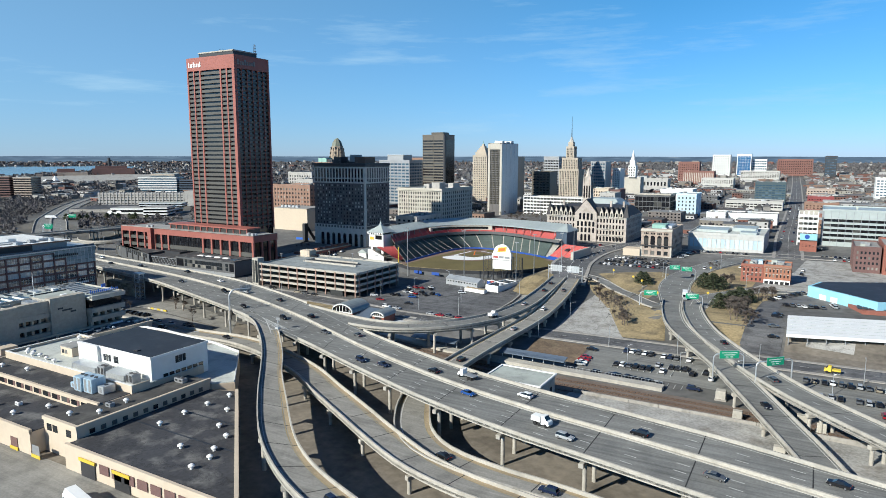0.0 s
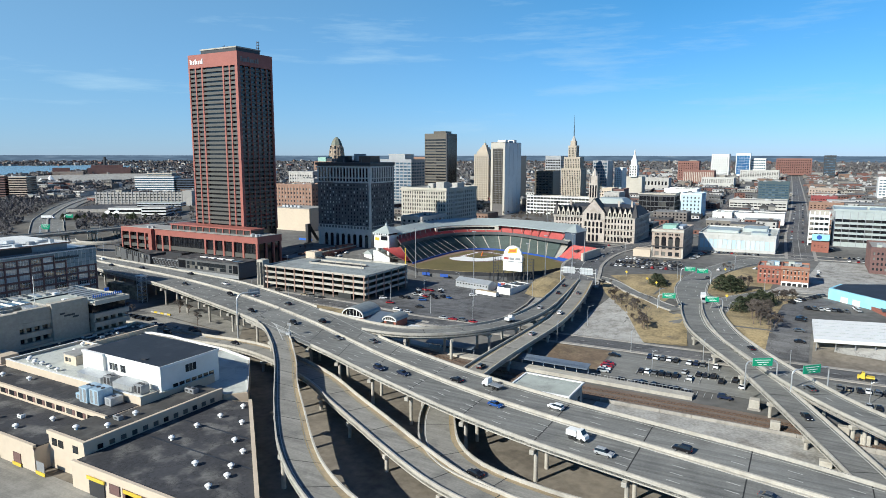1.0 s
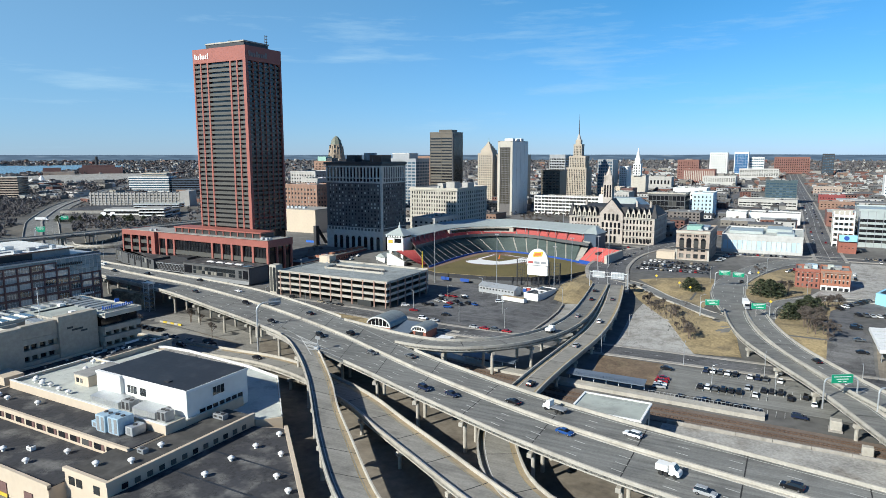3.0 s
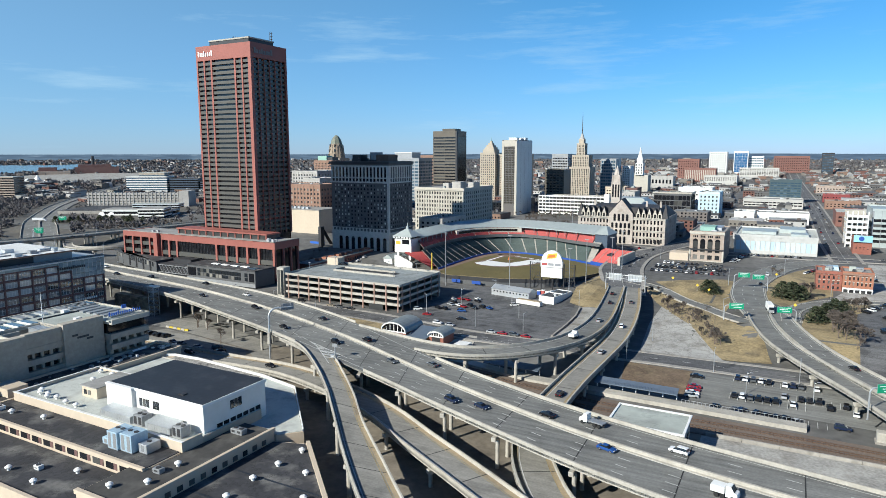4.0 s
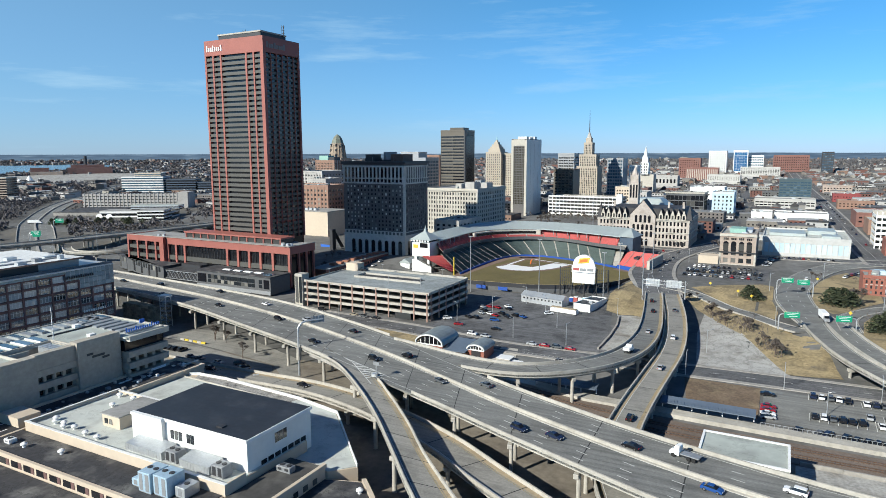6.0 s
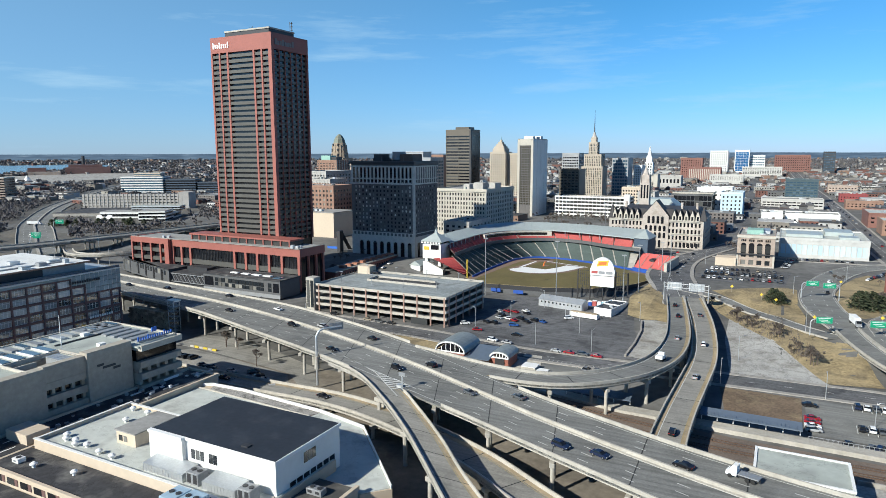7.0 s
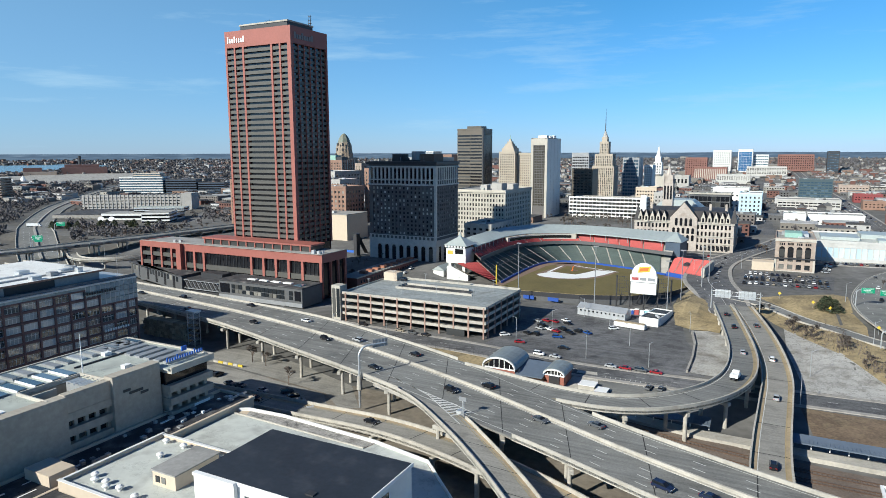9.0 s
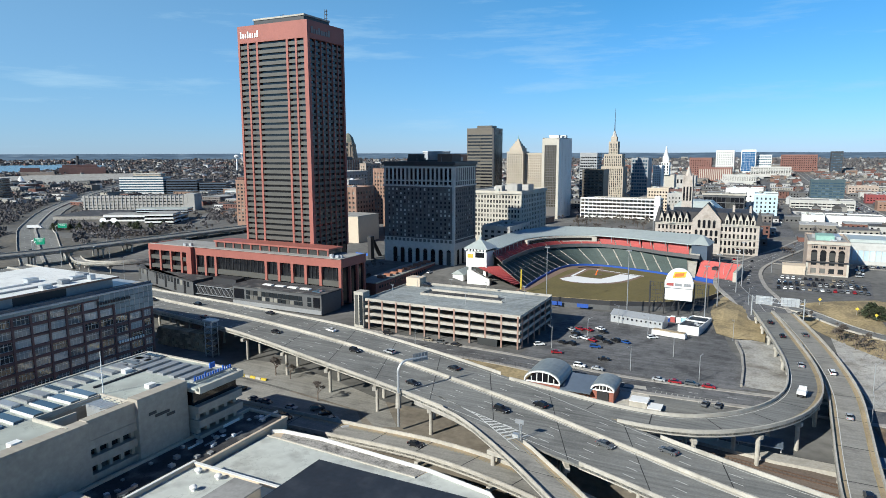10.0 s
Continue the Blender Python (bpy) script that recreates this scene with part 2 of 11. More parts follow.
PANELB = mat("pale_blue_window_panel", (0.48, 0.62, 0.70), 0.5, 0.1, objvar=0.15)
SIGNG = mat("highway_sign_green", (0.01, 0.30, 0.16), 0.4, 0.06)
WATER = mat("lake_water", (0.16, 0.27, 0.34), 0.25, 0.1, 0.05, 0.004)
BARK = mat("bark", (0.13, 0.10, 0.08), 0.95, 0.3, 3.0, 0.3)
TWIG = mat("bare_twigs", (0.125, 0.105, 0.092), 0.95, 0.3, 1.5, 0.1, island=0.3)
NEEDLE = mat("evergreen_needles", (0.05, 0.062, 0.03), 0.9, 0.4, 1.5, 0.2, island=0.4)
ORANGE = mat("safety_orange", (0.7, 0.16, 0.03), 0.6, 0.1)
TYRE = mat("tyre_rubber", (0.02, 0.02, 0.02), 0.9, 0.1)
RIM = mat("wheel_rim", (0.4, 0.4, 0.42), 0.35, 0.1, metal=0.8)
COPPER = mat("copper_green", (0.25, 0.42, 0.36), 0.7, 0.15)


def glass(name, dark, blind, share, rough=0.08, ior=1.5):
    """Window glass seen from outside: dark rooms, some with pale blinds or painted reflection, chosen pane by pane."""
    m = bpy.data.materials.new(name)
    m.use_nodes = True
    n, l = m.node_tree.nodes, m.node_tree.links
    b = n["Principled BSDF"]
    b.inputs["Roughness"].default_value = rough
    b.inputs["Specular IOR Level"].default_value = 0.6
    b.inputs["IOR"].default_value = ior
    oi, g = n.new("ShaderNodeObjectInfo"), n.new("ShaderNodeNewGeometry")
    s = n.new("ShaderNodeMath")
    s.operation = "ADD"
    l.new(oi.outputs["Random"], s.inputs[0])
    l.new(g.outputs["Random Per Island"], s.inputs[1])
    f = n.new("ShaderNodeMath")
    f.operation = "FRACT"
    l.new(s.outputs[0], f.inputs[0])
    cr = n.new("ShaderNodeValToRGB")
    e = cr.color_ramp.elements
    e[0].color, e[0].position = rgba(dark), 1.0 - share
    e[1].color, e[1].position = rgba(blind), 1.0
    l.new(f.outputs[0], cr.inputs["Fac"])
    l.new(cr.outputs["Color"], b.inputs["Base Color"])
    return m


GLASS = glass("window_glass", (0.022, 0.026, 0.03), (0.3, 0.29, 0.26), 0.35)
# pale tones here serve as blinds and as painted sky reflection
GLASSL = glass("large_office_glass", (0.03, 0.035, 0.04), (0.5, 0.54, 0.55), 0.75, 0.06, 2.2)
# pale teal sky reflection put into the base colour of both tones
GLASSA = glass("attic_glass_painted_sky", (0.20, 0.27, 0.29), (0.30, 0.38, 0.40), 0.7, 0.1, 1.6)
CHAR = mat("charcoal_metal", (0.10, 0.102, 0.105), 0.55, 0.15, 0.8)
GLASSD = glass("smoked_glass", (0.012, 0.013, 0.016), (0.09, 0.09, 0.085), 0.25)
GLASSB = glass("blue_glass", (0.05, 0.09, 0.13), (0.12, 0.18, 0.24), 0.5)
CARGLASS = glass("car_glass", (0.012, 0.014, 0.016), (0.02, 0.022, 0.025), 0.3, 0.05)
LAMPR = mat("tail_light_red", (0.35, 0.01, 0.01), 0.3, 0.0)
LAMPW = mat("headlight_clear", (0.75, 0.75, 0.75), 0.15, 0.0)


# ---------------------------------------------------------------- building blocks
def quad_box(bm, x0, x1, y0, y1, z0, z1):
    v = [bm.verts.new(p) for p in ((x0, y0, z0), (x1, y0, z0), (x1, y1, z0), (x0, y1, z0), (x0, y0, z1), (x1, y0, z1), (x1, y1, z1), (x0, y1, z1))]
    for f in ((3, 2, 1, 0), (4, 5, 6, 7), (0, 1, 5, 4), (1, 2, 6, 5), (2, 3, 7, 6), (3, 0, 4, 7)):
        bm.faces.new([v[i] for i in f])


def boxes(*rows):
    bm = bmesh.new()
    for r in rows:
        quad_box(bm, *r)
    return bm


def prism(bm, pts, z0, z1):
    """Upright prism on a plan outline given anticlockwise."""
    lo = [bm.verts.new((p[0], p[1], z0)) for p in pts]
    hi = [bm.verts.new((p[0], p[1], z1)) for p in pts]
    k = len(pts)
    bm.faces.new(lo[::-1])
    bm.faces.new(hi)
    for i in range(k):
        j = (i + 1) % k
        bm.faces.new((lo[i], lo[j], hi[j], hi[i]))
    return bm


def tube(bm, a, b, r0, r1=None, sides=8):
    a, b = Vector(a), Vector(b)
    r1 = r0 if r1 is None else r1
    q = (b - a).to_track_quat("Z", "Y")
    ring = [Vector((math.cos(2 * math.pi * i / sides), math.sin(2 * math.pi * i / sides), 0)) for i in range(sides)]
    lo = [bm.verts.new(a + q @ (p * r0)) for p in ring]
    hi = [bm.verts.new(b + q @ (p * max(r1, 0.005))) for p in ring]
    for i in range(sides):
        j = (i + 1) % sides
        bm.faces.new((lo[i], lo[j], hi[j], hi[i]))
    bm.faces.new(lo[::-1])
    bm.faces.new(hi)
    return bm


def rotbox(bm, a, b, depth, z0, z1):
    a, b = np.array(a, float), np.array(b, float)
    d = (b - a) / np.linalg.norm(b - a)
    n_ = np.array((-d[1], d[0])) * depth
    prism(bm, [tuple(a), tuple(b), tuple(b + n_), tuple(a + n_)], z0, z1)
    return bm


def mesh_of(name, bm, material):
    me = bpy.data.meshes.new(name)
    bm.to_mesh(me)
    bm.free()
    me.materials.append(material)
    return me


def part(name, bm, material, parent=None, label=""):
    ob = new(name, mesh_of(name, bm, material))
    if parent:
        ob.parent = parent
        ob.matrix_parent_inverse = Matrix.Translation(-parent.matrix_basis.translation) if parent.type == "EMPTY" else Matrix()
    if label:
        ob["label"] = label
    return ob


def local(name, data, parent, m=None, label=""):
    """A part placed in its parent's own space."""
    ob = new(name, data)
    ob.parent = parent
    if m is not None:
        ob.matrix_basis = m
    if label:
        ob["label"] = label
    return ob


def thing(name, at, label, category, group="", kind=""):
    ob = new(name)
    ob.empty_display_size = 0.5
    ob.location = at
    return tagged(ob, label, category, group, kind)


def smooth(rows, step=4.0):
    """Rows of numbers glided through by a Catmull-Rom curve, about step metres apart by the first two columns."""
    p = np.array(rows, float)
    out = []
    for i in range(len(p) - 1):
        a, b, c, d = p[max(i - 1, 0)], p[i], p[i + 1], p[min(i + 2, len(p) - 1)]
        k = max(1, int(np.hypot(*(c - b)[:2]) / step))
        for s in range(k):
            t = s / k
            out.append(0.5 * (2 * b + (c - a) * t + (2 * a - 5 * b + 4 * c - d) * t * t + (3 * b - a - 3 * c + d) * t ** 3))
    out.append(p[-1])
    return np.array(out)


def ease(v, a, b):
    t = min(1.0, max(0.0, (v - a) / (b - a)))
    return t * t * (3 - 2 * t)


# ---------------------------------------------------------------- ground
def terrain(x, y):
    """Low flats by the tracks, downtown on a terrace, and far country rising gently to the skyline."""
    z = 0.8 + 1.6 * ease(y, 238, 268)
    terrace = 7.6
    lift = ease(y, 372, 428) if x > -165 else ease(y, 380, 430)
    if x > -112:
        lift = max(lift, 0.55 * ease(y, 288, 330) * ease(x, -104, -84) , ease(y, 292, 318) * ease(x, -75, -60))
    if -320 < x < -140:
        side = min(ease(x, -320, -302), 1 - ease(x, -160, -140))
        lift *= 1 - side * (1 - ease(y, 470 + 0.0, 528))
    hump = ease(x, -172, -150) * (1 - ease(x, -150, -136)) * ease(y, 345, 385)
    lift = max(lift, hump * 0.9)
    z += (terrace - 2.4) * lift
    r = math.hypot(x, y)
    z += min(97.2 * ease(r, 1500, 5600), 73.0)
    return z


def grid_lines(lo, hi, fine_lo, fine_hi, step):
    out, v, s = [], fine_lo, step
    while v > lo:
        v -= s
        s *= 1.22
        out.append(max(v, lo))
    out = out[::-1] + list(np.arange(fine_lo, fine_hi + 0.1, step))
    v, s = fine_hi, step
    while v < hi:
        v += s
        s *= 1.22
        out.append(min(v, hi))
    return out


def ground_sheet():
    xs = grid_lines(-4600, 4600, -330, 40, 5.0)
    ys = grid_lines(-1500, 4700, 60, 560, 5.0)
    verts = [(x, y, terrain(x, y)) for y in ys for x in xs]
    w = len(xs)
    faces = [(j * w + i, j * w + i + 1, (j + 1) * w + i + 1, (j + 1) * w + i) for j in range(len(ys) - 1) for i in range(w - 1)]
    me = bpy.data.meshes.new("ground")
    me.from_pydata(verts, [], faces)
    me.materials.append(GROUNDM)
    for p in me.polygons:
        p.use_smooth = True
    tagged(new("ground", me), "bare grey-brown winter city ground of asphalt and soil", "ground", kind="structure")


ground_sheet()


def sheet(name, outline, material, label, category, lift=0.06, step=6.0, z=None):
    """A surface patch laid on the ground inside a plan outline."""
    bm = bmesh.new()
    vs = [bm.verts.new((p[0], p[1], 0)) for p in outline]
    bm.faces.new(vs)
    x0, x1 = min(p[0] for p in outline), max(p[0] for p in outline)
    y0, y1 = min(p[1] for p in outline), max(p[1] for p in outline)
    for axis, lo, hi in ((0, x0, x1), (1, y0, y1)):
        k = int((hi - lo) / step)
        for i in range(1, k):
            c = lo + (hi - lo) * i / k
            co, no = ((c, 0, 0), (1, 0, 0)) if axis == 0 else ((0, c, 0), (0, 1, 0))
            bmesh.ops.bisect_plane(bm, geom=bm.verts[:] + bm.edges[:] + bm.faces[:], plane_co=co, plane_no=no)
    for v in bm.verts:
        v.co.z = (terrain(v.co.x, v.co.y) if z is None else z) + lift
    bmesh.ops.recalc_face_normals(bm, faces=bm.faces[:])
    if bm.faces[0].normal.z < 0:
        bmesh.ops.reverse_faces(bm, faces=bm.faces[:])
    return tagged(part(name, bm, material), label, category, kind="structure")


# ---------------------------------------------------------------- roads
def ribbon_rows(rows, step=4.0):
    """Rows x, y, z, width to left points, right points and heights."""
    p = smooth(rows, step)
    d = np.gradient(p[:, :2], axis=0)
    d /= np.linalg.norm(d, axis=1)[:, None]
    nrm = np.stack([-d[:, 1], d[:, 0]], 1)
    left = p[:, :2] + nrm * p[:, 3:4] / 2
    right = p[:, :2] - nrm * p[:, 3:4] / 2
    return left, right, p[:, 2]


def strip(bm, a, b, za, zb):
    """A sheet between two lines of points."""
    va = [bm.verts.new((p[0], p[1], z)) for p, z in zip(a, za)]
    vb = [bm.verts.new((p[0], p[1], z)) for p, z in zip(b, zb)]
    for i in range(len(va) - 1):
        bm.faces.new((vb[i], vb[i + 1], va[i + 1], va[i]))


def slab(bm, left, right, ztop, zbot):
    """A solid band between two lines."""
    L = [bm.verts.new((p[0], p[1], z)) for p, z in zip(left, ztop)]
    R = [bm.verts.new((p[0], p[1], z)) for p, z in zip(right, ztop)]
    L2 = [bm.verts.new((p[0], p[1], z)) for p, z in zip(left, zbot)]
    R2 = [bm.verts.new((p[0], p[1], z)) for p, z in zip(right, zbot)]
    for i in range(len(L) - 1):
        bm.faces.new((R[i], R[i + 1], L[i + 1], L[i]))
        bm.faces.new((L2[i], L2[i + 1], R2[i + 1], R2[i]))
        bm.faces.new((L[i], L[i + 1], L2[i + 1], L2[i]))
        bm.faces.new((R2[i], R2[i + 1], R[i + 1], R[i]))
    for k in (0, -1):
        f = (L[k], L2[k], R2[k], R[k])
        bm.faces.new(f if k == 0 else f[::-1])


def mixp(left, right, f):
    return left * (1 - f) + right * f


def shifted(left, right, metres, from_right=False):
    d = right - left
    w = np.linalg.norm(d, axis=1)[:, None]
    return (right - d / w * metres) if from_right else (left + d / w * metres)


def barrier(parent, left, right, z, offset, thick, high, name="parapet", from_right=False, lo=0, hi=None, low=-0.05):
    hi = hi or len(left)
    a, b = shifted(left, right, offset, from_right), shifted(left, right, offset + thick, from_right)
    if from_right:
        a, b = b, a
    bm = bmesh.new()
    slab(bm, a[lo:hi], b[lo:hi], z[lo:hi] + high, z[lo:hi] + low)
    return part(name, bm, CONCD if name == "pavement" else CONC, parent)


def dashes(bm, line, z, on=3.0, off=9.0, width=0.22):
    s = np.concatenate([[0], np.cumsum(np.hypot(*np.diff(line, axis=0).T))])
    at = 2.0
    while at + on < s[-1]:
        a = [np.interp(at, s, line[:, k]) for k in (0, 1)] + [np.interp(at, s, z)]
        b = [np.interp(at + on, s, line[:, k]) for k in (0, 1)] + [np.interp(at + on, s, z)]
        d = np.array(b[:2]) - np.array(a[:2])
        n_ = np.array([-d[1], d[0]]) / np.linalg.norm(d) * width / 2
        vs = [bm.verts.new((a[0] - n_[0], a[1] - n_[1], a[2])), bm.verts.new((b[0] - n_[0], b[1] - n_[1], b[2])),
              bm.verts.new((b[0] + n_[0], b[1] + n_[1], b[2])), bm.verts.new((a[0] + n_[0], a[1] + n_[1], a[2]))]
        bm.faces.new(vs)
        at += on + off


def full_line(bm, line, z, width=0.2):
    d = np.gradient(line, axis=0)
    d /= np.linalg.norm(d, axis=1)[:, None]
    nrm = np.stack([-d[:, 1], d[:, 0]], 1) * width / 2
    strip(bm, line + nrm, line - nrm, z, z)


def joints(bm, left, right, z, every=24.4, start=6.0, width=0.3):
    mid = (left + right) / 2
    s = np.concatenate([[0], np.cumsum(np.hypot(*np.diff(mid, axis=0).T))])
    at = start
    while at < s[-1] - 1:
        q = []
        for u in (at - width / 2, at + width / 2):
            q.append([(np.interp(u, s, e[:, 0]), np.interp(u, s, e[:, 1]), np.interp(u, s, z)) for e in (left, right)])
        bm.faces.new([bm.verts.new(p) for p in (q[0][1], q[1][1], q[1][0], q[0][0])])
        at += every


def elevated(name, label, left, right, z, material, lanes=(), solid=(), yellow=(), median=None, cut_left=(), cut_right=(), start=6.0, depth=0.55, girders=4, every=24.4, shoulder=""):
    """A bridge deck: slab, girders, parapets, optional median, markings and joints."""
    root = thing(name, (float(left[0][0]), float(left[0][1]), float(z[0])), label, "road", kind="structure")
    bm = bmesh.new()
    slab(bm, left, right, z, z - depth)
    part("deck", bm, material, root)
    for side, cuts in ((False, cut_left), (True, cut_right)):
        keep = [True] * len(left)
        for a, b in cuts:
            for i in range(len(left)):
                if a <= left[i][0] <= b:
                    keep[i] = False
        i = 0
        while i < len(keep):
            if keep[i]:
                j = i
                while j < len(keep) and keep[j]:
                    j += 1
                if j - i > 1:
                    barrier(root, left, right, z, 0.0, 0.45, 0.95, "parapet", side, i, j, low=-depth - 0.35)
                i = j
            i += 1
    for k in range(girders):
        f = (k + 0.5) / girders
        bm = bmesh.new()
        c = mixp(left, right, f)
        d = (right - left) / np.linalg.norm(right - left, axis=1)[:, None]
        slab(bm, c - d * 0.25, c + d * 0.25, z - depth - 0.004, z - depth - 1.35)
        part("girder", bm, CONCD, root)
    if median:
        w = np.linalg.norm(right - left, axis=1)
        m0 = mixp(left, right, median)
        d = (right - left) / w[:, None]
        bm = bmesh.new()
        slab(bm, m0 - d * 1.15, m0 + d * 1.15, z + 0.14, z + 0.004)
        part("median_kerb", bm, CONC, root)
        bm = bmesh.new()
        slab(bm, m0 - d * 0.3, m0 + d * 0.3, z + 0.95, z + 0.14)
        part("median_barrier", bm, CONC, root)
    bm = bmesh.new()
    for f in lanes:
        dashes(bm, mixp(left, right, f), z + 0.03)
    for f in solid:
        full_line(bm, mixp(left, right, f), z + 0.03)
    if bm.faces:
        tagged(part("lane_marking", bm, LINE, root), kind="stuff")
    else:
        bm.free()
    bm = bmesh.new()
    for f in yellow:
        full_line(bm, mixp(left, right, f), z + 0.03)
    if bm.faces:
        tagged(part("edge_line", bm, LINEY, root), kind="stuff")
    else:
        bm.free()
    for side in shoulder:
        bm = bmesh.new()
        a_, b_ = shifted(left, right, 0.47, side == "r"), shifted(left, right, 1.75, side == "r")
        strip(bm, *((b_, a_) if side == "r" else (a_, b_)), z + 0.012, z + 0.012)
        part("stained_shoulder", bm, TANCONC, root)
    bm = bmesh.new()
    joints(bm, shifted(left, right, 0.5), shifted(left, right, 0.5, True), z + 0.02, every, start)
    tagged(part("expansion_joint", bm, DARK, root), kind="stuff")
    return root


def pier(x, y, ztop, span, angle, cols=2, r=0.55, group="bridge piers"):
    """Concrete bent: columns under a cap beam across the deck."""
    zb = terrain(x, y)
    root = thing("bridge_pier", (x, y, zb - 0.3), "round concrete bridge pier columns under a cap beam", "pier", group)
    root.rotation_euler = (0, 0, angle)
    h = ztop - zb + 0.3
    bm = boxes((-span / 2, span / 2, -0.65, 0.65, h - 1.2, h))
    bmesh.ops.bevel(bm, geom=bm.edges[:], offset=0.12, segments=1, affect="EDGES")
    local("cap_beam", mesh_of("cap_beam", bm, CONC), root)
    colmesh = mesh_of("column", tube(bmesh.new(), (0, 0, 0), (0, 0, h - 1.2), r, r, 10), CONC)
    for i in range(cols):
        px = (i - (cols - 1) / 2) * (span * 0.78 / max(cols - 1, 1)) if cols > 1 else 0
        local("column", colmesh, root, pose(px, 0, 0))
    return root


def piers_under(left, right, z, every=24.4, start=6.0, cols=2, depth=1.95, skip=(), min_clear=2.0, r=0.55):
    mid = (left + right) / 2
    s = np.concatenate([[0], np.cumsum(np.hypot(*np.diff(mid, axis=0).T))])
    at = start
    while at < s[-1] - 1:
        x, y = np.interp(at, s, mid[:, 0]), np.interp(at, s, mid[:, 1])
        zz = np.interp(at, s, z)
        l_ = np.array([np.interp(at, s, left[:, k]) for k in (0, 1)])
        r_ = np.array([np.interp(at, s, right[:, k]) for k in (0, 1)])
        d = r_ - l_
        if zz - depth - terrain(x, y) > min_clear and not any(a <= x <= b for a, b in skip):
            pier(float(x), float(y), float(zz - depth), float(np.hypot(*d)) - 0.6, math.atan2(d[1], d[0]), cols, r)
        at += every


# ---------------------------------------------------------------- elevated roads
pairs = smooth([
    (-560, 266, -560, 292, 12.5), (-500, 260, -500, 286, 12.5), (-440, 252, -440, 277, 12.5), (-385, 243, -390, 272, 12.5), (-325, 233, -330, 265.5, 12.5),
    (-272, 218, -287, 259, 12.5), (-229, 205, -246, 247, 12.5), (-187, 190, -206, 232, 12.5), (-160, 180, -174, 216, 12.5), (-137, 170.5, -147, 203, 12.5),
    (-115, 162, -116, 191, 12.5), (-93, 154, -94, 184, 12.5), (-68, 147, -68, 178, 12.5), (-38, 141, -38, 173, 12.5), (-13, 136, -13, 168.5, 12.5),
    (17, 131, 17, 161, 12.5), (60, 121, 60, 151, 12.5), (130, 104, 130, 134, 12.5), (220, 82, 220, 112, 12.5)])
M_R, M_L, M_Z = pairs[:, 0:2].copy(), pairs[:, 2:4].copy(), pairs[:, 4].copy()
elevated("road_main", "wide grey elevated expressway with a concrete median and parapets", M_L, M_R, M_Z, DECK,
         lanes=(0.17, 0.29, 0.62, 0.74, 0.86), solid=(0.05, 0.408, 0.492, 0.945), median=0.45,
         cut_left=((-206, -160),), cut_right=((-228, -190),), start=21.0, girders=7)
piers_under(M_L, M_R, M_Z, start=21.0, cols=4)

pairs = smooth([
    (-228, 204.5, -206, 197, 12.46), (-208, 196.5, -188, 190.5, 12.46), (-189, 182, -176.5, 181, 12.4), (-172, 166.5, -160.5, 165.5, 12.3), (-158, 152, -147.5, 151.5, 12.2),
    (-142, 135, -131, 136, 12.0), (-124, 117.5, -113, 119.5, 11.7), (-109, 106, -100, 110.5, 11.4), (-92, 97, -86, 104.5, 11), (-68, 89, -64, 97.5, 10.6),
    (-40, 83, -38, 91.5, 10.2), (20, 77, 20, 85.5, 10)])
A_R, A_L, A_Z = pairs[:, 0:2].copy(), pairs[:, 2:4].copy(), pairs[:, 4].copy()
# painted hatching where the off-ramp leaves
GH = thing("gore_hatching", (-205, 198, 12.5), "white painted hatching at the ramp divide", "road marking", kind="structure")
GORE_A = np.array([(-222.3, 209.2), (-206.3, 201.9), (-198.0, 198.7), (-189.5, 195.4), (-183.6, 192.9)])
GORE_B = np.array([(-222.0, 208.9), (-212.4, 204.9), (-202.7, 199.6), (-193.6, 192.0), (-185.5, 185.2)])
for line in (GORE_A, GORE_B):
    bm = bmesh.new()
    full_line(bm, line, np.full(len(line), 12.575), 0.28)
    part("edge_line", bm, LINE, GH)
for k in range(15):
    f = k / 14
    ax = -211 + f * 24.5
    bx = ax - 0.6 - f * 3.4
    ay, by = np.interp(ax, GORE_A[:, 0], GORE_A[:, 1]), np.interp(bx, GORE_B[:, 0], GORE_B[:, 1])
    bm = bmesh.new()
    bm.faces.new([bm.verts.new(p) for p in ((bx, by, 12.57), (bx + 0.6, by - 0.45, 12.57), (ax + 0.6, ay - 0.25, 12.57), (ax, ay, 12.57))])
    part("stripe", bm, LINE, GH)
elevated("road_ramp_west", "curving grey single-lane off-ramp with pale concrete parapets", A_L, A_R, A_Z, DECKC,
         solid=(0.86,), yellow=(0.2,), shoulder="l", cut_left=((-260, -187.5),), start=34.0, girders=3, every=13.0)
piers_under(A_L, A_R, A_Z, start=34.0, cols=2, r=0.6)

E_L, E_R, E_Z = ribbon_rows([
    (-330, 193, 1.3, 9.6), (-290, 194, 1.6, 9.6), (-260, 194.3, 1.9, 9.6), (-238, 193, 3.0, 9.6), (-213, 189.3, 5.2, 9.6), (-192, 183.5, 6.8, 9.6), (-172, 176.5, 7.5, 9.6), (-152, 168, 7.6, 9.8),
    (-134, 157.5, 7.6, 9.8), (-117, 148, 7.6, 9.8), (-103, 140, 7.6, 9.6), (-90, 133, 7.6, 9.4), (-80, 128.5, 7.6, 9), (-67, 125, 7.6, 8.6), (-50, 122.6, 7.8, 8.4), (-20, 119, 8, 8.4), (60, 108, 8, 8.4)])
elevated("road_ramp_street", "worn concrete ramp climbing from the street beneath the expressway", E_L, E_R, E_Z, DECKC,
         solid=(0.84,), yellow=(0.22,), shoulder="l", start=20.0, girders=3, every=16.0)
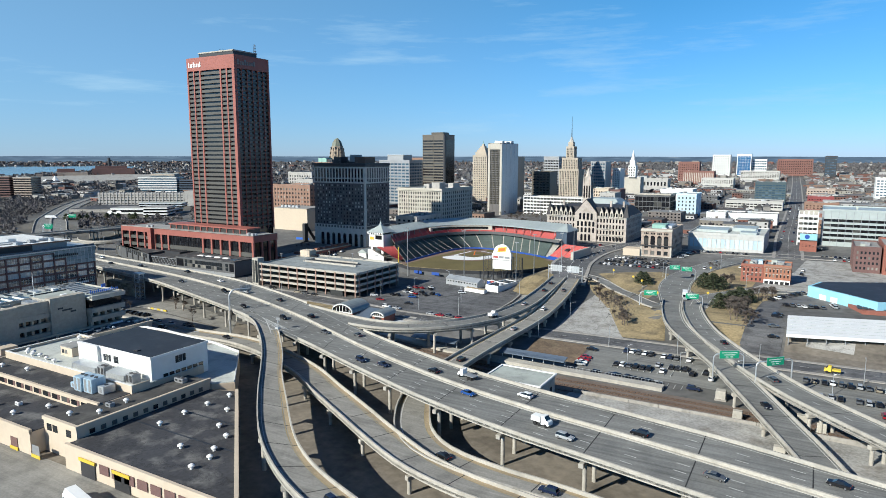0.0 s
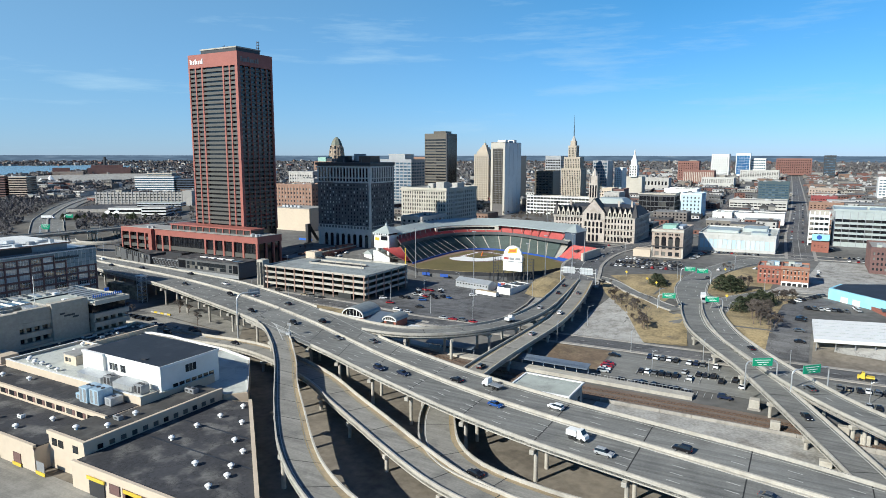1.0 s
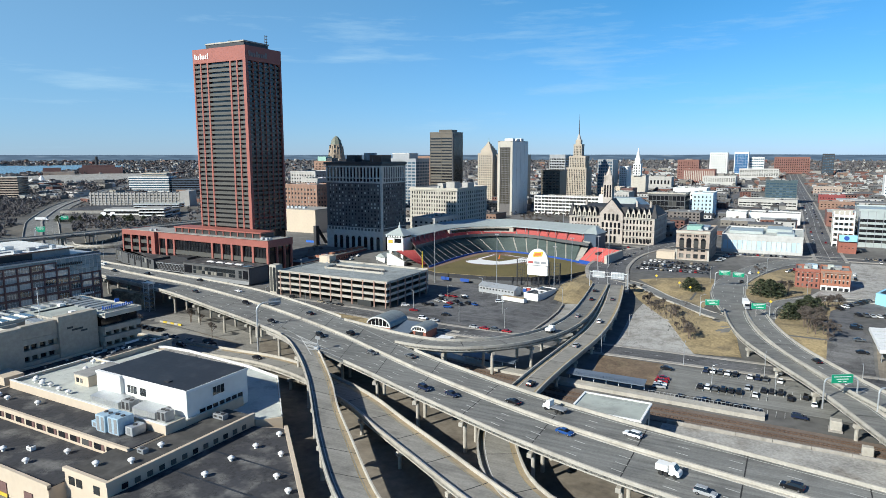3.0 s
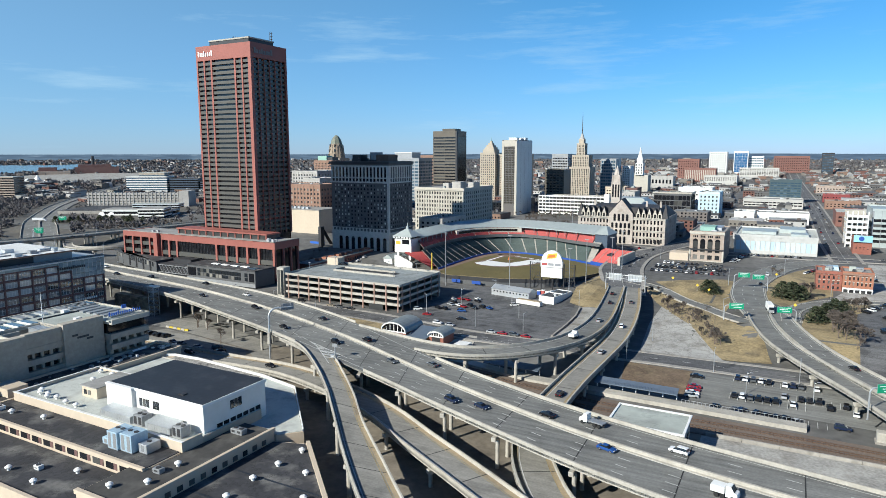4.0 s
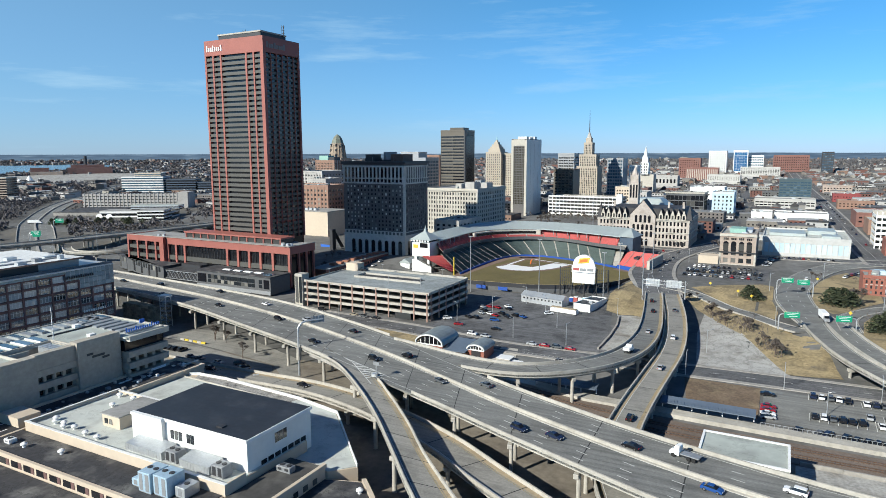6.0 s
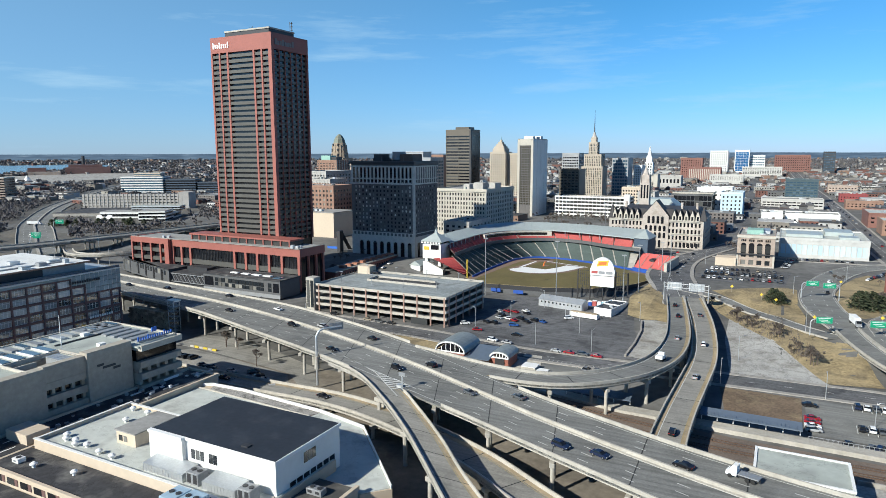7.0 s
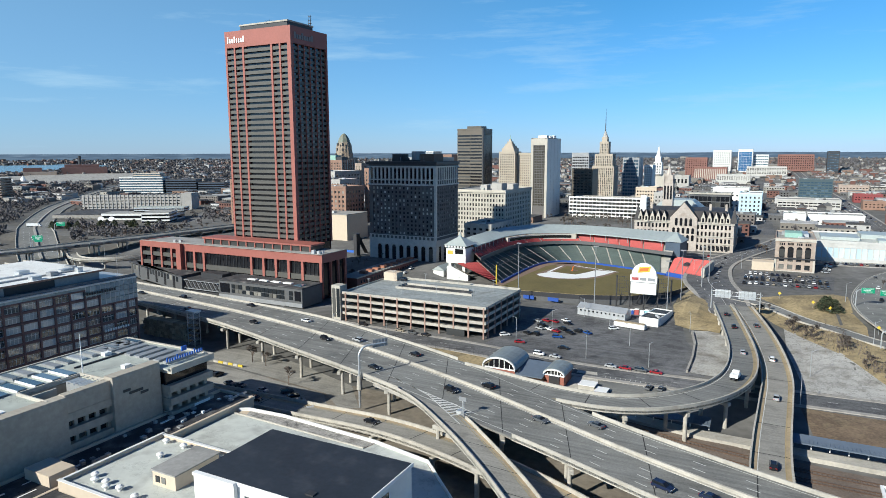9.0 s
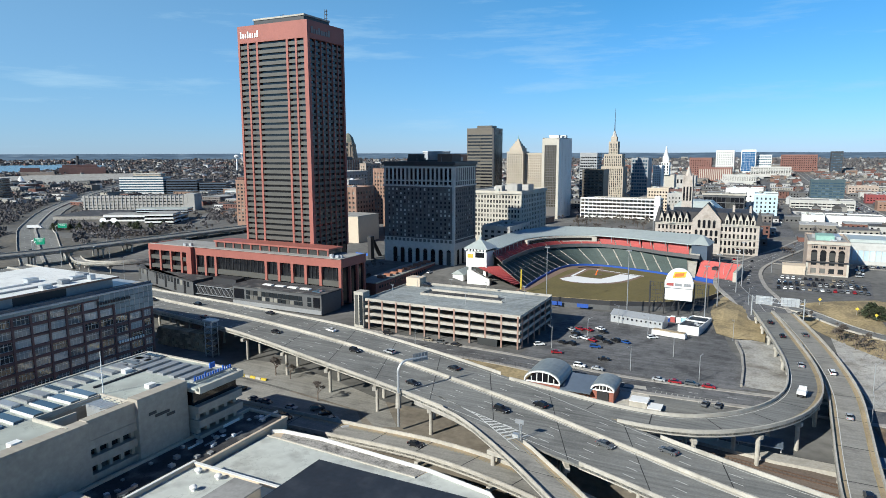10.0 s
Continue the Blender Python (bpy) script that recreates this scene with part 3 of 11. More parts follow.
piers_under(E_L, E_R, E_Z, start=20.0, cols=2, r=0.55)

C_L, C_R, C_Z = ribbon_rows([
    (60, 116, 8, 7.6), (-20, 127.2, 7.9, 7.6), (-45, 130.6, 7.8, 7.6), (-60, 132, 7.6, 7.6), (-74, 134.6, 7.2, 8.6), (-84, 138.6, 6.9, 9.8), (-92.5, 145.4, 6.7, 10.6), (-99.5, 155.3, 6.5, 10.8),
    (-106, 168, 6.4, 10.4), (-110.5, 184, 6.4, 10), (-112, 204, 6.5, 9.8), (-112, 226, 6.9, 9.6), (-111.3, 250, 7.2, 9.6), (-110.8, 275, 7.5, 9.6), (-112.5, 300, 7.7, 9.6), (-116.5, 330, 7.9, 9.6),
    (-122, 360, 8.0, 9.6), (-127, 384, 8.1, 9.6)])
elevated("road_ramp_loop", "grey loop ramp passing beneath the expressway towards downtown", C_L, C_R, C_Z, DECKC,
         solid=(0.2,), yellow=(0.84,), shoulder="lr", start=12.0, girders=3, every=20.0)
piers_under(C_L, C_R, C_Z, start=22.0, cols=2, r=0.6, every=20)

B_L, B_R, B_Z = ribbon_rows([
    (-206, 227, 12.45, 7.0), (-190, 222.5, 12.45, 9), (-172, 218, 12.4, 10.4), (-155, 218, 12.3, 10.6), (-143, 224, 12.0, 10.8), (-132.5, 236, 11.5, 10.8), (-125.5, 251, 10.9, 10.6), (-122, 270, 10.3, 10.2),
    (-122.5, 298, 9.4, 9.6), (-127.5, 336, 8.6, 9.2), (-135, 382, 8.1, 9.2)])
elevated("road_ramp_downtown", "grey ramp curving from the expressway to downtown streets", B_L, B_R, B_Z, DECK,
         solid=(0.12,), yellow=(0.86,), shoulder="r", cut_left=(), cut_right=((-260, -168),), start=30.0, girders=3, every=17.0)
piers_under(B_L, B_R, B_Z, start=40.0, cols=2, r=0.6, every=17)

F_L, F_R, F_Z = ribbon_rows([
    (-61, 350, 7.9, 10), (-57.5, 328, 7.9, 9.6), (-50.5, 301, 7.95, 9.6), (-40, 277, 8.1, 9.6), (-25.5, 249.5, 8.2, 9.6), (-13.3, 222.5, 8.0, 9.6), (-4.3, 202, 7.6, 9.6), (3, 186, 7.0, 9.6), (8, 174, 6.5, 9.6),
    (14, 158, 6.3, 9.6), (24, 130, 6.3, 9.6)])
elevated("road_ramp_east_inner", "straight concrete ramp descending beside the rail line", F_L, F_R, F_Z, DECK, solid=(0.12, 0.88), start=58.0, girders=3)
piers_under(F_L, F_R, F_Z, start=58.0, cols=2, every=25)
G_L, G_R, G_Z = ribbon_rows([
    (-52, 352, 7.9, 9), (-47, 326, 7.9, 9.5), (-38.5, 297, 8.2, 10), (-28, 272, 8.7, 10.6), (-14, 245.5, 9.1, 11), (-1, 225, 9.4, 11), (10, 211.5, 9.6, 11), (21, 199, 9.8, 11), (48, 170, 10, 11), (90, 128, 10, 11)])
elevated("road_ramp_east_outer", "broad concrete ramp rising away from the downtown junction", G_L, G_R, G_Z, DECK, solid=(0.12, 0.88), lanes=(0.5,), start=58.0, girders=4)
piers_under(G_L, G_R, G_Z, start=62.0, cols=3, every=22)


def ground_road(name, label, rows, material=ASPHALT, lanes=(), solid=(), kerb=True, lift=0.12, follow=True, divide=False, edge=False):
    """A street on the ground with raised pavements along it."""
    left, right, z = ribbon_rows(rows, 5.0)
    if follow:
        z = np.array([max(terrain(*l_), terrain(*r_), terrain(*((l_ + r_) / 2))) for l_, r_ in zip(left, right)])
        z = np.convolve(np.pad(z, 2, mode="edge"), np.ones(5) / 5, "valid")
    root = thing(name, (float(left[0][0]), float(left[0][1]), float(z[0])), label, "road", kind="structure")
    bm = bmesh.new()
    slab(bm, left, right, z + lift, z - 0.6)
    part("carriageway", bm, material, root)
    if kerb:
        for side in (False, True):
            barrier(root, left, right, z + lift, -2.2, 2.2, 0.15, "pavement", side, low=-0.7)
    if edge:
        for side in (False, True):
            barrier(root, left, right, z + lift, -0.35, 0.35, 0.18, "kerb", side, low=-0.6)
    if divide:
        for f, w_ in ((0.5, 1.0), (0.01, 0.3), (0.99, 0.3)):
            d = (right - left) / np.linalg.norm(right - left, axis=1)[:, None]
            c = mixp(left, right, f)
            bm = bmesh.new()
            slab(bm, c - d * w_, c + d * w_, z + lift + 1.0, z + lift + 0.004)
            part("barrier", bm, CONCD if f == 0.5 else CONC, root)
    bm = bmesh.new()
    for f in lanes:
        dashes(bm, mixp(left, right, f), z + lift + 0.03)
    for f in solid:
        full_line(bm, mixp(left, right, f), z + lift + 0.03)
    if bm.faces:
        tagged(part("lane_marking", bm, LINE, root), kind="stuff")
    else:
        bm.free()
    return root


ground_road("road_exchange", "dark asphalt street along the rail line", [
    (-420, 300, 0, 11), (-330, 286, 0, 11), (-270, 280, 0, 11), (-225, 277.5, 0, 11), (-180, 271, 0, 11), (-130, 273, 0, 11), (-80, 276, 0, 11.5), (0, 279, 0, 12), (160, 287, 0, 12)], lanes=(0.5,))
ground_road("road_swan", "asphalt street rising past the ball park", [
    (-131, 383, 0, 19), (-139, 412, 0, 22), (-148, 450, 0, 24), (-149, 500, 0, 20), (-140, 545, 0, 16), (-118, 620, 0, 14), (-98, 700, 0, 14)], lanes=(0.25, 0.75), solid=(0.5,), lift=0.36)
ground_road("road_junction", "asphalt junction feeding two ramps", [
    (-56, 346, 0, 20), (-65, 376, 0, 17), (-68.5, 402, 0, 17), (-68.5, 429, 0, 16), (-63, 462, 0, 16), (-54, 495, 0, 16), (-40, 524, 0, 16), (-16, 548, 0, 15)], DECK, lift=0.23, lanes=(0.33, 0.66), solid=(0.04, 0.96), kerb=False, edge=True)
ground_road("road_slip", "narrow asphalt slip road across the grass", [
    (-65, 337, 0, 8), (-76.5, 352, 0, 7.5), (-91, 372, 0, 7), (-104, 390, 0, 7), (-116, 402, 0, 7), (-134, 410, 0, 8)], DECK, solid=(0.06, 0.94), kerb=False, edge=True)
ground_road("road_slip_east", "narrow curved asphalt road to the car park", [
    (-47, 342, 0, 8), (-47, 366, 0, 8), (-38, 386, 0, 7.5), (-24, 400, 0, 7.5), (-4, 405, 0, 7.5), (24, 403, 0, 8)], DECK, solid=(0.06, 0.94), kerb=False, edge=True)
ground_road("road_cross", "asphalt cross street with parked cars", [
    (-300, 560, 0, 12), (-200, 552, 0, 12), (-120, 545, 0, 12), (-40, 552, 0, 14), (0, 556, 0, 14), (120, 560, 0, 14)], lift=0.19)
ground_road("road_avenue", "long straight asphalt avenue running to the skyline", [
    (-14, 540, 0, 17), (-19, 700, 0, 18), (-21, 900, 0, 18), (-26, 1200, 0, 18), (-37, 1680, 0, 18), (-48, 2090, 0, 18), (-66, 2700, 0, 18)], ASPHALT, lanes=(0.25, 0.75), solid=(0.5,), lift=0.27)
ground_road("road_elm", "straight city street between low blocks", [
    (-120, 700, 0, 14), (-124, 855, 0, 14), (-128, 1000, 0, 14), (-134, 1300, 0, 14), (-150, 1850, 0, 14), (-170, 2450, 0, 14)], kerb=False)

# ---------------------------------------------------------------- ground patches
sheet("ground_dirt", [(-330, 200), (-330, 90), (-60, 60), (60, 60), (60, 212), (-120, 214), (-180, 222), (-260, 222)], DIRT, "bare shaded soil beneath the viaducts", "ground", 0.05)
sheet("ground_stadium_lot", [(-222, 286), (-198, 280), (-150, 280), (-134, 283), (-134, 292), (-146, 330), (-150, 352), (-162, 376), (-215, 372), (-222, 345)], ASPHALT, "cracked grey asphalt car park by the ball park", "parking lot", 0.08)
sheet("ground_rail_lot", [(-78, 240), (-40, 240), (60, 238), (60, 268), (0, 268), (-40, 267), (-78, 266)], DECK, "grey asphalt car park beside the rail platform", "parking lot", 0.1)
sheet("ground_gravel", [(-102, 283.5), (-70, 285), (-84, 318), (-100, 356), (-108, 372), (-107, 330)], GRAVEL, "pale cracked concrete lot beneath the ramp", "ground", 0.10)
sheet("ground_gravel_small", [(-139.9, 285), (-118, 284), (-122, 330), (-131, 346), (-139, 348.2), (-145, 346.4), (-141.3, 324.7), (-140, 304.2)], DUSTY, "patchy gravel beside the ramp", "ground", 0.3)
sheet("ground_grass_bank", [(-70.6, 285.6), (-53, 289), (-56, 305), (-61, 325), (-70, 338), (-88, 362), (-101, 382), (-114, 397), (-122, 398), (-112, 376), (-100.8, 355), (-84.8, 318)], GRASS, "dry tan grass bank", "grass", 0.14)
sheet("ground_grass_island", [(-76, 360), (-75, 376), (-78, 402), (-78, 432), (-84, 436), (-104, 424), (-120, 414), (-108, 401), (-94, 382)], GRASS, "dry tan grass island between roads", "grass", 0.1)
sheet("ground_grass_mound", [(-153.2, 351.6), (-145.1, 346.6), (-139, 348.3), (-133.6, 346), (-133.4, 372), (-138, 396), (-144, 428), (-152, 424), (-158, 400), (-158, 380), (-156, 366)], GRASS, "tan grass embankment by the ball park", "grass", 0.45)
sheet("ground_grass_east", [(-44, 312), (-26, 288), (-22, 300), (-22, 345), (-20, 372), (-8, 398), (-22, 395), (-35, 380), (-41, 362), (-43, 340)], GRASS, "dry grass with scrub", "grass", 0.1)
sheet("ground_grass_wedge", [(-58, 384), (-59.5, 405), (-60, 428), (-55, 458), (-46, 486), (-38, 500), (-26, 470), (-28, 412), (-38, 396), (-46, 380), (-52, 374)], GRASS, "dry grass wedge with evergreens beside the junction", "grass", 0.12)
sheet("ground_narrow_lot", [(-24, 289), (-8, 289), (-7, 328), (-12, 344), (-11, 366), (6, 392), (-6, 397), (-20, 372), (-22, 340)], ASPHALT, "narrow asphalt car park below the grass", "parking lot", 0.13)
sheet("ground_shed_dirt", [(-7, 283), (40, 283), (60, 330), (20, 330), (4, 324), (-6, 326)], DIRT, "brown scrubby soil beside the shed", "ground", 0.10)
sheet("ground_shed_slab", [(1, 303), (18, 299), (19, 310), (2, 312)], GRAVEL, "pale broken concrete slab", "ground", 0.14)
sheet("ground_scrub", [(-100, 241), (-79, 241), (-79, 266), (-104, 266)], BRUSH, "brown scrub ground by the platform", "ground", 0.12)
sheet("ground_east_lot", [(-30, 400), (40, 398), (60, 480), (30, 540), (-2, 540), (-8, 480)], GRAVEL, "pale worn asphalt lot", "parking lot", 0.1)
sheet("ground_office_lot", [(-132, 440), (-84, 440), (-80, 490), (-130, 494)], ASPHALT, "car park before the old office block", "parking lot", 0.1)
sheet("ground_forecourt", [(-177, 250), (-164, 250), (-166, 256), (-168, 264), (-170, 270.5), (-177, 270)], CONC, "pale concrete forecourt beside the station", "pavement", 0.16)
sheet("ground_forecourt_lot", [(-164.6, 252), (-143, 257), (-143.5, 268.4), (-167.4, 268.4), (-166.4, 260)], DECK, "small asphalt car park beside the station", "parking lot", 0.15)
sheet("ground_verge", [(-260, 257), (-196, 240), (-176, 236), (-172, 262), (-205, 272), (-262, 274)], GRASS, "thin grass verge below the expressway", "grass", 0.08)
sheet("ground_news_lot", [(-318, 205), (-308, 218), (-288, 216), (-250, 211), (-233, 193), (-264, 195), (-286, 191), (-312, 196)], DECKC, "worn asphalt lot below the expressway", "parking lot", 0.10)
sheet("ground_underpass_street", [(-322, 219), (-306, 219), (-286, 217), (-250, 212), (-238, 203), (-232, 206), (-246, 222), (-276, 232), (-300, 238), (-318, 236)], DECKC, "worn pale asphalt street passing below the expressway", "road", 0.09)
sheet("ground_west_flats", [(-1640, 560), (-640, 200), (-570, 330), (-640, 470), (-980, 900), (-1560, 1380), (-1660, 900)], FLATS, "brown winter scrub land by the shoreline expressway", "ground", 0.05, step=24.0)
sheet("ground_yard", [(-330, 88), (-330, 40), (-90, 40), (-100, 88), (-160, 92)], DECKC, "worn concrete delivery yard", "ground", 0.07)

# ---------------------------------------------------------------- buildings
FOOT = []


def facade_building(name, label, box, wall_mat, faces, glass_mat=None, roof_mat=None, pier_mat=None, band_mat=None, rec=0.5, cap=280, category="office building", parapet=1.0, root=None, wall_name="wall", split=None):
    """A block with recessed windows. faces: side -> (columns, storeys, edge, window share across, share up, foot, head)."""
    x0, x1, y0, y1, z0, z1 = box
    glass_mat, roof_mat = glass_mat or GLASS, roof_mat or ROOFG
    split = cap >= 150 if split is None else split
    cap = min(cap, 14) if y0 > 650 else cap
    root = root or thing(name, ((x0 + x1) / 2, (y0 + y1) / 2, z0), label, category)
    ins = {f: rec if f in faces else 0.0 for f in "sew"}
    part(wall_name, boxes((x0 + ins["w"], x1 - ins["e"], y0 + ins["s"], y1, z0, z1 - 0.05)), wall_mat, root)
    FOOT.append((x0, x1, y0, y1))
    r = boxes((x0 + 0.4, x1 - 0.4, y0 + 0.4, y1 - 0.4, z1 - 0.04, z1 + 0.05))
    part("roof", r, roof_mat, root)
    if y0 > 380 and z1 < 60 and x1 - x0 > 12 and y1 - y0 > 12:
        ur = random.Random(int(x0 * 7 + y0))
        for i in range(5):
            ux, uy, uw, ud = ur.uniform(x0 + 3, x1 - 8), ur.uniform(y0 + 2, y1 - 7), ur.uniform(1.2, 4.5), ur.uniform(1.2, 4.0)
            part("roof_unit", boxes((ux, ux + uw, uy, uy + ud, z1 + 0.05, z1 + ur.uniform(0.9, 2.6))), (GALV, STEEL, PALEROOF, ROOFG, DARKM)[i], root)
    pb = bmesh.new()
    for b in ((x0 - 0.1, x1 + 0.1, y0 - 0.1, y0 + 0.4), (x0 - 0.1, x1 + 0.1, y1 - 0.4, y1 + 0.1), (x0 - 0.1, x0 + 0.4, y0 + 0.4, y1 - 0.4), (x1 - 0.4, x1 + 0.1, y0 + 0.4, y1 - 0.4)):
        quad_box(pb, *b, z1 - 0.9, z1 + parapet)
    part("parapet", pb, band_mat or wall_mat, root)
    made, rest = 0, bmesh.new()
    for f, (cols, rows, edge, wf, hf, foot, head) in faces.items():
        u0, u1 = (x0, x1) if f == "s" else (y0, y1)

        def place(bm, a, b, d0, d1, za, zb):
            if f == "s":
                quad_box(bm, a, b, y0 + d0, y0 + d1, za, zb)
            elif f == "e":
                quad_box(bm, x1 - d1, x1 - d0, a, b, za, zb)
            else:
                quad_box(bm, x0 + d0, x0 + d1, a, b, za, zb)

        cw, ch = (u1 - u0 - 2 * edge) / cols, (z1 - 0.9 - head - z0 - foot) / rows
        pw, ph = cw * (1 - wf), ch * (1 - hf)
        pil, ban = bmesh.new(), bmesh.new()
        corner = 0.004 if f != "s" else 0.0
        for i in range(cols + 1):
            c = u0 + edge + i * cw
            a = u0 + (0 if f == "s" else rec) if i == 0 else c - pw / 2
            b = u1 if i == cols else c + pw / 2
            place(pil, a, b, corner, rec, z0, z1 - 0.9)
        for j in range(rows + 1):
            c = z0 + foot + j * ch
            a = z0 if j == 0 else c - ph * 0.25
            b = z1 - 0.92 if j == rows else c + ph * 0.75
            if b - a > 0.05:
                place(ban, u0 + 0.02 + (0 if f == "s" else rec), u1 - 0.02, 0.12, rec - 0.004, a, b)
        if split:
            for bm_, nm_, m_ in ((pil, "facade_pier", pier_mat or wall_mat), (ban, "spandrel", band_mat or wall_mat)):
                bm_.verts.ensure_lookup_table()
                for i in range(0, len(bm_.verts), 8):
                    lo_, hi_ = bm_.verts[i].co, bm_.verts[i + 6].co
                    part(nm_, boxes((lo_.x, hi_.x, lo_.y, hi_.y, lo_.z, hi_.z)), m_, root)
                bm_.free()
        else:
            tagged(part("facade_frame", pil, pier_mat or wall_mat, root), kind="stuff")
            tagged(part("storey_band", ban, band_mat or wall_mat, root), kind="stuff")
        ww, wh = cw - pw, ch - ph
        me = mesh_of("window", boxes((-ww / 2, ww / 2, -0.03, 0.03, -wh / 2, wh / 2)), glass_mat)
        for j in range(rows):
            for i in range(cols):
                u, zc = u0 + edge + (i + 0.5) * cw, z0 + foot + j * ch + ph * 0.75 + wh / 2
                x, y = {"s": (u, y0 + rec - 0.05), "e": (x1 - rec + 0.05, u), "w": (x0 + rec - 0.05, u)}[f]
                if made < cap and wh * ww > 0.3:
                    o = new("window", me)
                    o.parent = root
                    o.matrix_parent_inverse = Matrix.Translation(-root.location)
                    o.matrix_basis = pose(x, y, zc, 0, 0, 0 if f == "s" else 90)
                    made += 1
                else:
                    if f == "s":
                        quad_box(rest, x - ww / 2, x + ww / 2, y - 0.03, y + 0.03, zc - wh / 2, zc + wh / 2)
                    else:
                        quad_box(rest, x - 0.03, x + 0.03, y - ww / 2, y + ww / 2, zc - wh / 2, zc + wh / 2)
    if rest.faces:
        tagged(part("window_rest", rest, glass_mat, root), kind="stuff")
    else:
        rest.free()
    return root


def roof_box(root, x0, x1, y0, y1, z0, z1, material, name="plant_room"):
    return part(name, boxes((x0, x1, y0, y1, z0, z1)), material, root)


# red granite bank tower
T = thing("bank_tower", (-389, 356, 5), "tall red granite bank tower with grey banded storeys", "skyscraper")
TX0, TX1, TY0, TY1, TZ0, TZ1 = -415.0, -365.0, 338.0, 372.0, 5.0, 155.0
part("core", boxes((TX0 + 1.6, TX1 - 1.6, TY0 + 1.6, TY1, TZ0, TZ1 - 0.1)), GLASSD, T)
bm = boxes((TX0, TX1, TY0, TY0 + 1.6, TZ1 - 9.5, TZ1), (TX1 - 1.6, TX1, TY0 + 1.6, TY1, TZ1 - 9.5, TZ1), (TX0, TX0 + 1.6, TY0 + 1.6, TY1, TZ0, TZ1), (TX0 + 1.6, TX1 - 1.6, TY1 - 1, TY1 + 0.3, TZ0, TZ1))
CROWN = part("crown_band", bm, REDB, T)
part("roof", boxes((TX0 + 1.6, TX1 - 1.6, TY0 + 1.6, TY1 - 1, TZ1 - 1.2, TZ1 - 0.4)), ROOFG, T)
south_cols = [(0.0, 1.4), (6.8, 8.0), (13.4, 14.8), (35.0, 36.4), (41.4, 42.6), (47.4, 50.0)]
for a, b in south_cols:
    part("granite_column", boxes((TX0 + a, TX0 + b, TY0, TY0 + 1.6, 28, TZ1 - 9.5)), REDB, T)
east_cols = [(0.0, 2.2), (7.2, 7.7), (12.4, 12.9), (17.6, 18.1), (22.8, 23.3), (28.0, 28.5), (32.6, 34.0)]
for a, b in east_cols[1:]:
    part("granite_column", boxes((TX1 - 1.6, TX1 - (0.5 if b < 30 else 0), TY0 + a, TY0 + b, 28, TZ1 - 9.5)), REDB, T)
part("granite_column", boxes((TX1 - 1.6, TX1, TY0 + 1.6, TY0 + 2.4, 28, TZ1 - 9.5)), REDB, T)
floors = 36
fh = (TZ1 - 9.5 - 30) / floors
for k in range(floors):
    z = 30 + k * fh
    for (a, b), (c, d) in zip(south_cols[:-1], south_cols[1:]):
        deep = 0.25 if c - b > 15 else 0.35
        bm = bmesh.new()
        quad_box(bm, TX0 + b, TX0 + c, TY0 + deep, TY0 + 1.3, z, z + fh * 0.60)
        part("grey_spandrel", bm, GREYB, T)
    part("east_spandrel", boxes((TX1 - 1.55, TX1 - 0.9, TY0 + 2.4, TY0 + 32.6, z, z + fh * 0.55)), BROWNT, T)
bm = boxes((TX0 + 8, TX1 - 6, TY0 + 5, TY1 - 6, TZ1 - 0.4, TZ1 + 3.4))
part("plant_room", bm, DARKM, T)
part("plant_rim", boxes((TX0 + 7.6, TX1 - 5.6, TY0 + 4.6, TY1 - 5.6, TZ1 + 3.4, TZ1 + 4.3)), CONC, T)

# lettering on the crown: plain bars where the name stands, pale on the south
def bar_row(root, spans, at, axis, z0, z1, material, name="sign_bar", thick=0.25):
    for a, b, lo, hi in spans:
        za, zb = z0 + (z1 - z0) * lo, z0 + (z1 - z0) * hi
        if axis == "s":
            part(name, boxes((a, b, at - thick, at, za, zb)), material, root)
        else:
            part(name, boxes((at, at + thick, a, b, za, zb)), material, root)


SIGNW = mat("sign_white", (0.85, 0.85, 0.83), 0.5, 0.03)
# darker copy for the east bars: that side's shade is put into the colour
SIGNGREY = mat("sign_east_darkened", (0.2, 0.17, 0.16), 0.5, 0.05)
spans_s = [(TX0 + 2.2 + k * 1.75, TX0 + 3.15 + k * 1.75, 0.0, 1.0 if k in (0, 3, 7) else 0.68) for k in range(8)]
bar_row(CROWN, spans_s, TY0 - 0.003, "s", TZ1 - 6.8, TZ1 - 3.2, SIGNW)
spans_e = [(TY0 + 3.0 + k * 2.2, TY0 + 4.7 + k * 2.2, 0.0, 1.0 if k in (0, 3, 7) else 0.68) for k in range(8)]
bar_row(CROWN, spans_e, TX1 + 0.003, "e", TZ1 - 6.8, TZ1 - 3.2, SIGNGREY)
bm = bmesh.new()
for p in ((-374, 366), (-372.6, 366), (-373.3, 367.2)):
    tube(bm, (*p, TZ1 + 0.5), (*p, TZ1 + 11), 0.16, 0.12, 5)
for k in range(5):
    quad_box(bm, -374.2, -372.4, 365.9, 367.3, TZ1 + 2 + k * 2, TZ1 + 2.15 + k * 2)
part("antenna_mast", bm, DARKM, T)
bm = tube(bmesh.new(), (-394, 354, TZ1 + 4), (-394, 354, TZ1 + 8.2), 0.2, 0.15, 6)
for k in range(6):
    tube(bm, (-394, 354, TZ1 + 6), (-394 + 2.2 * math.cos(k), 354 + 2.2 * math.sin(k), TZ1 + 7.4), 0.12, 0.1, 5)
part("dish_mast", bm, DARKM, T)
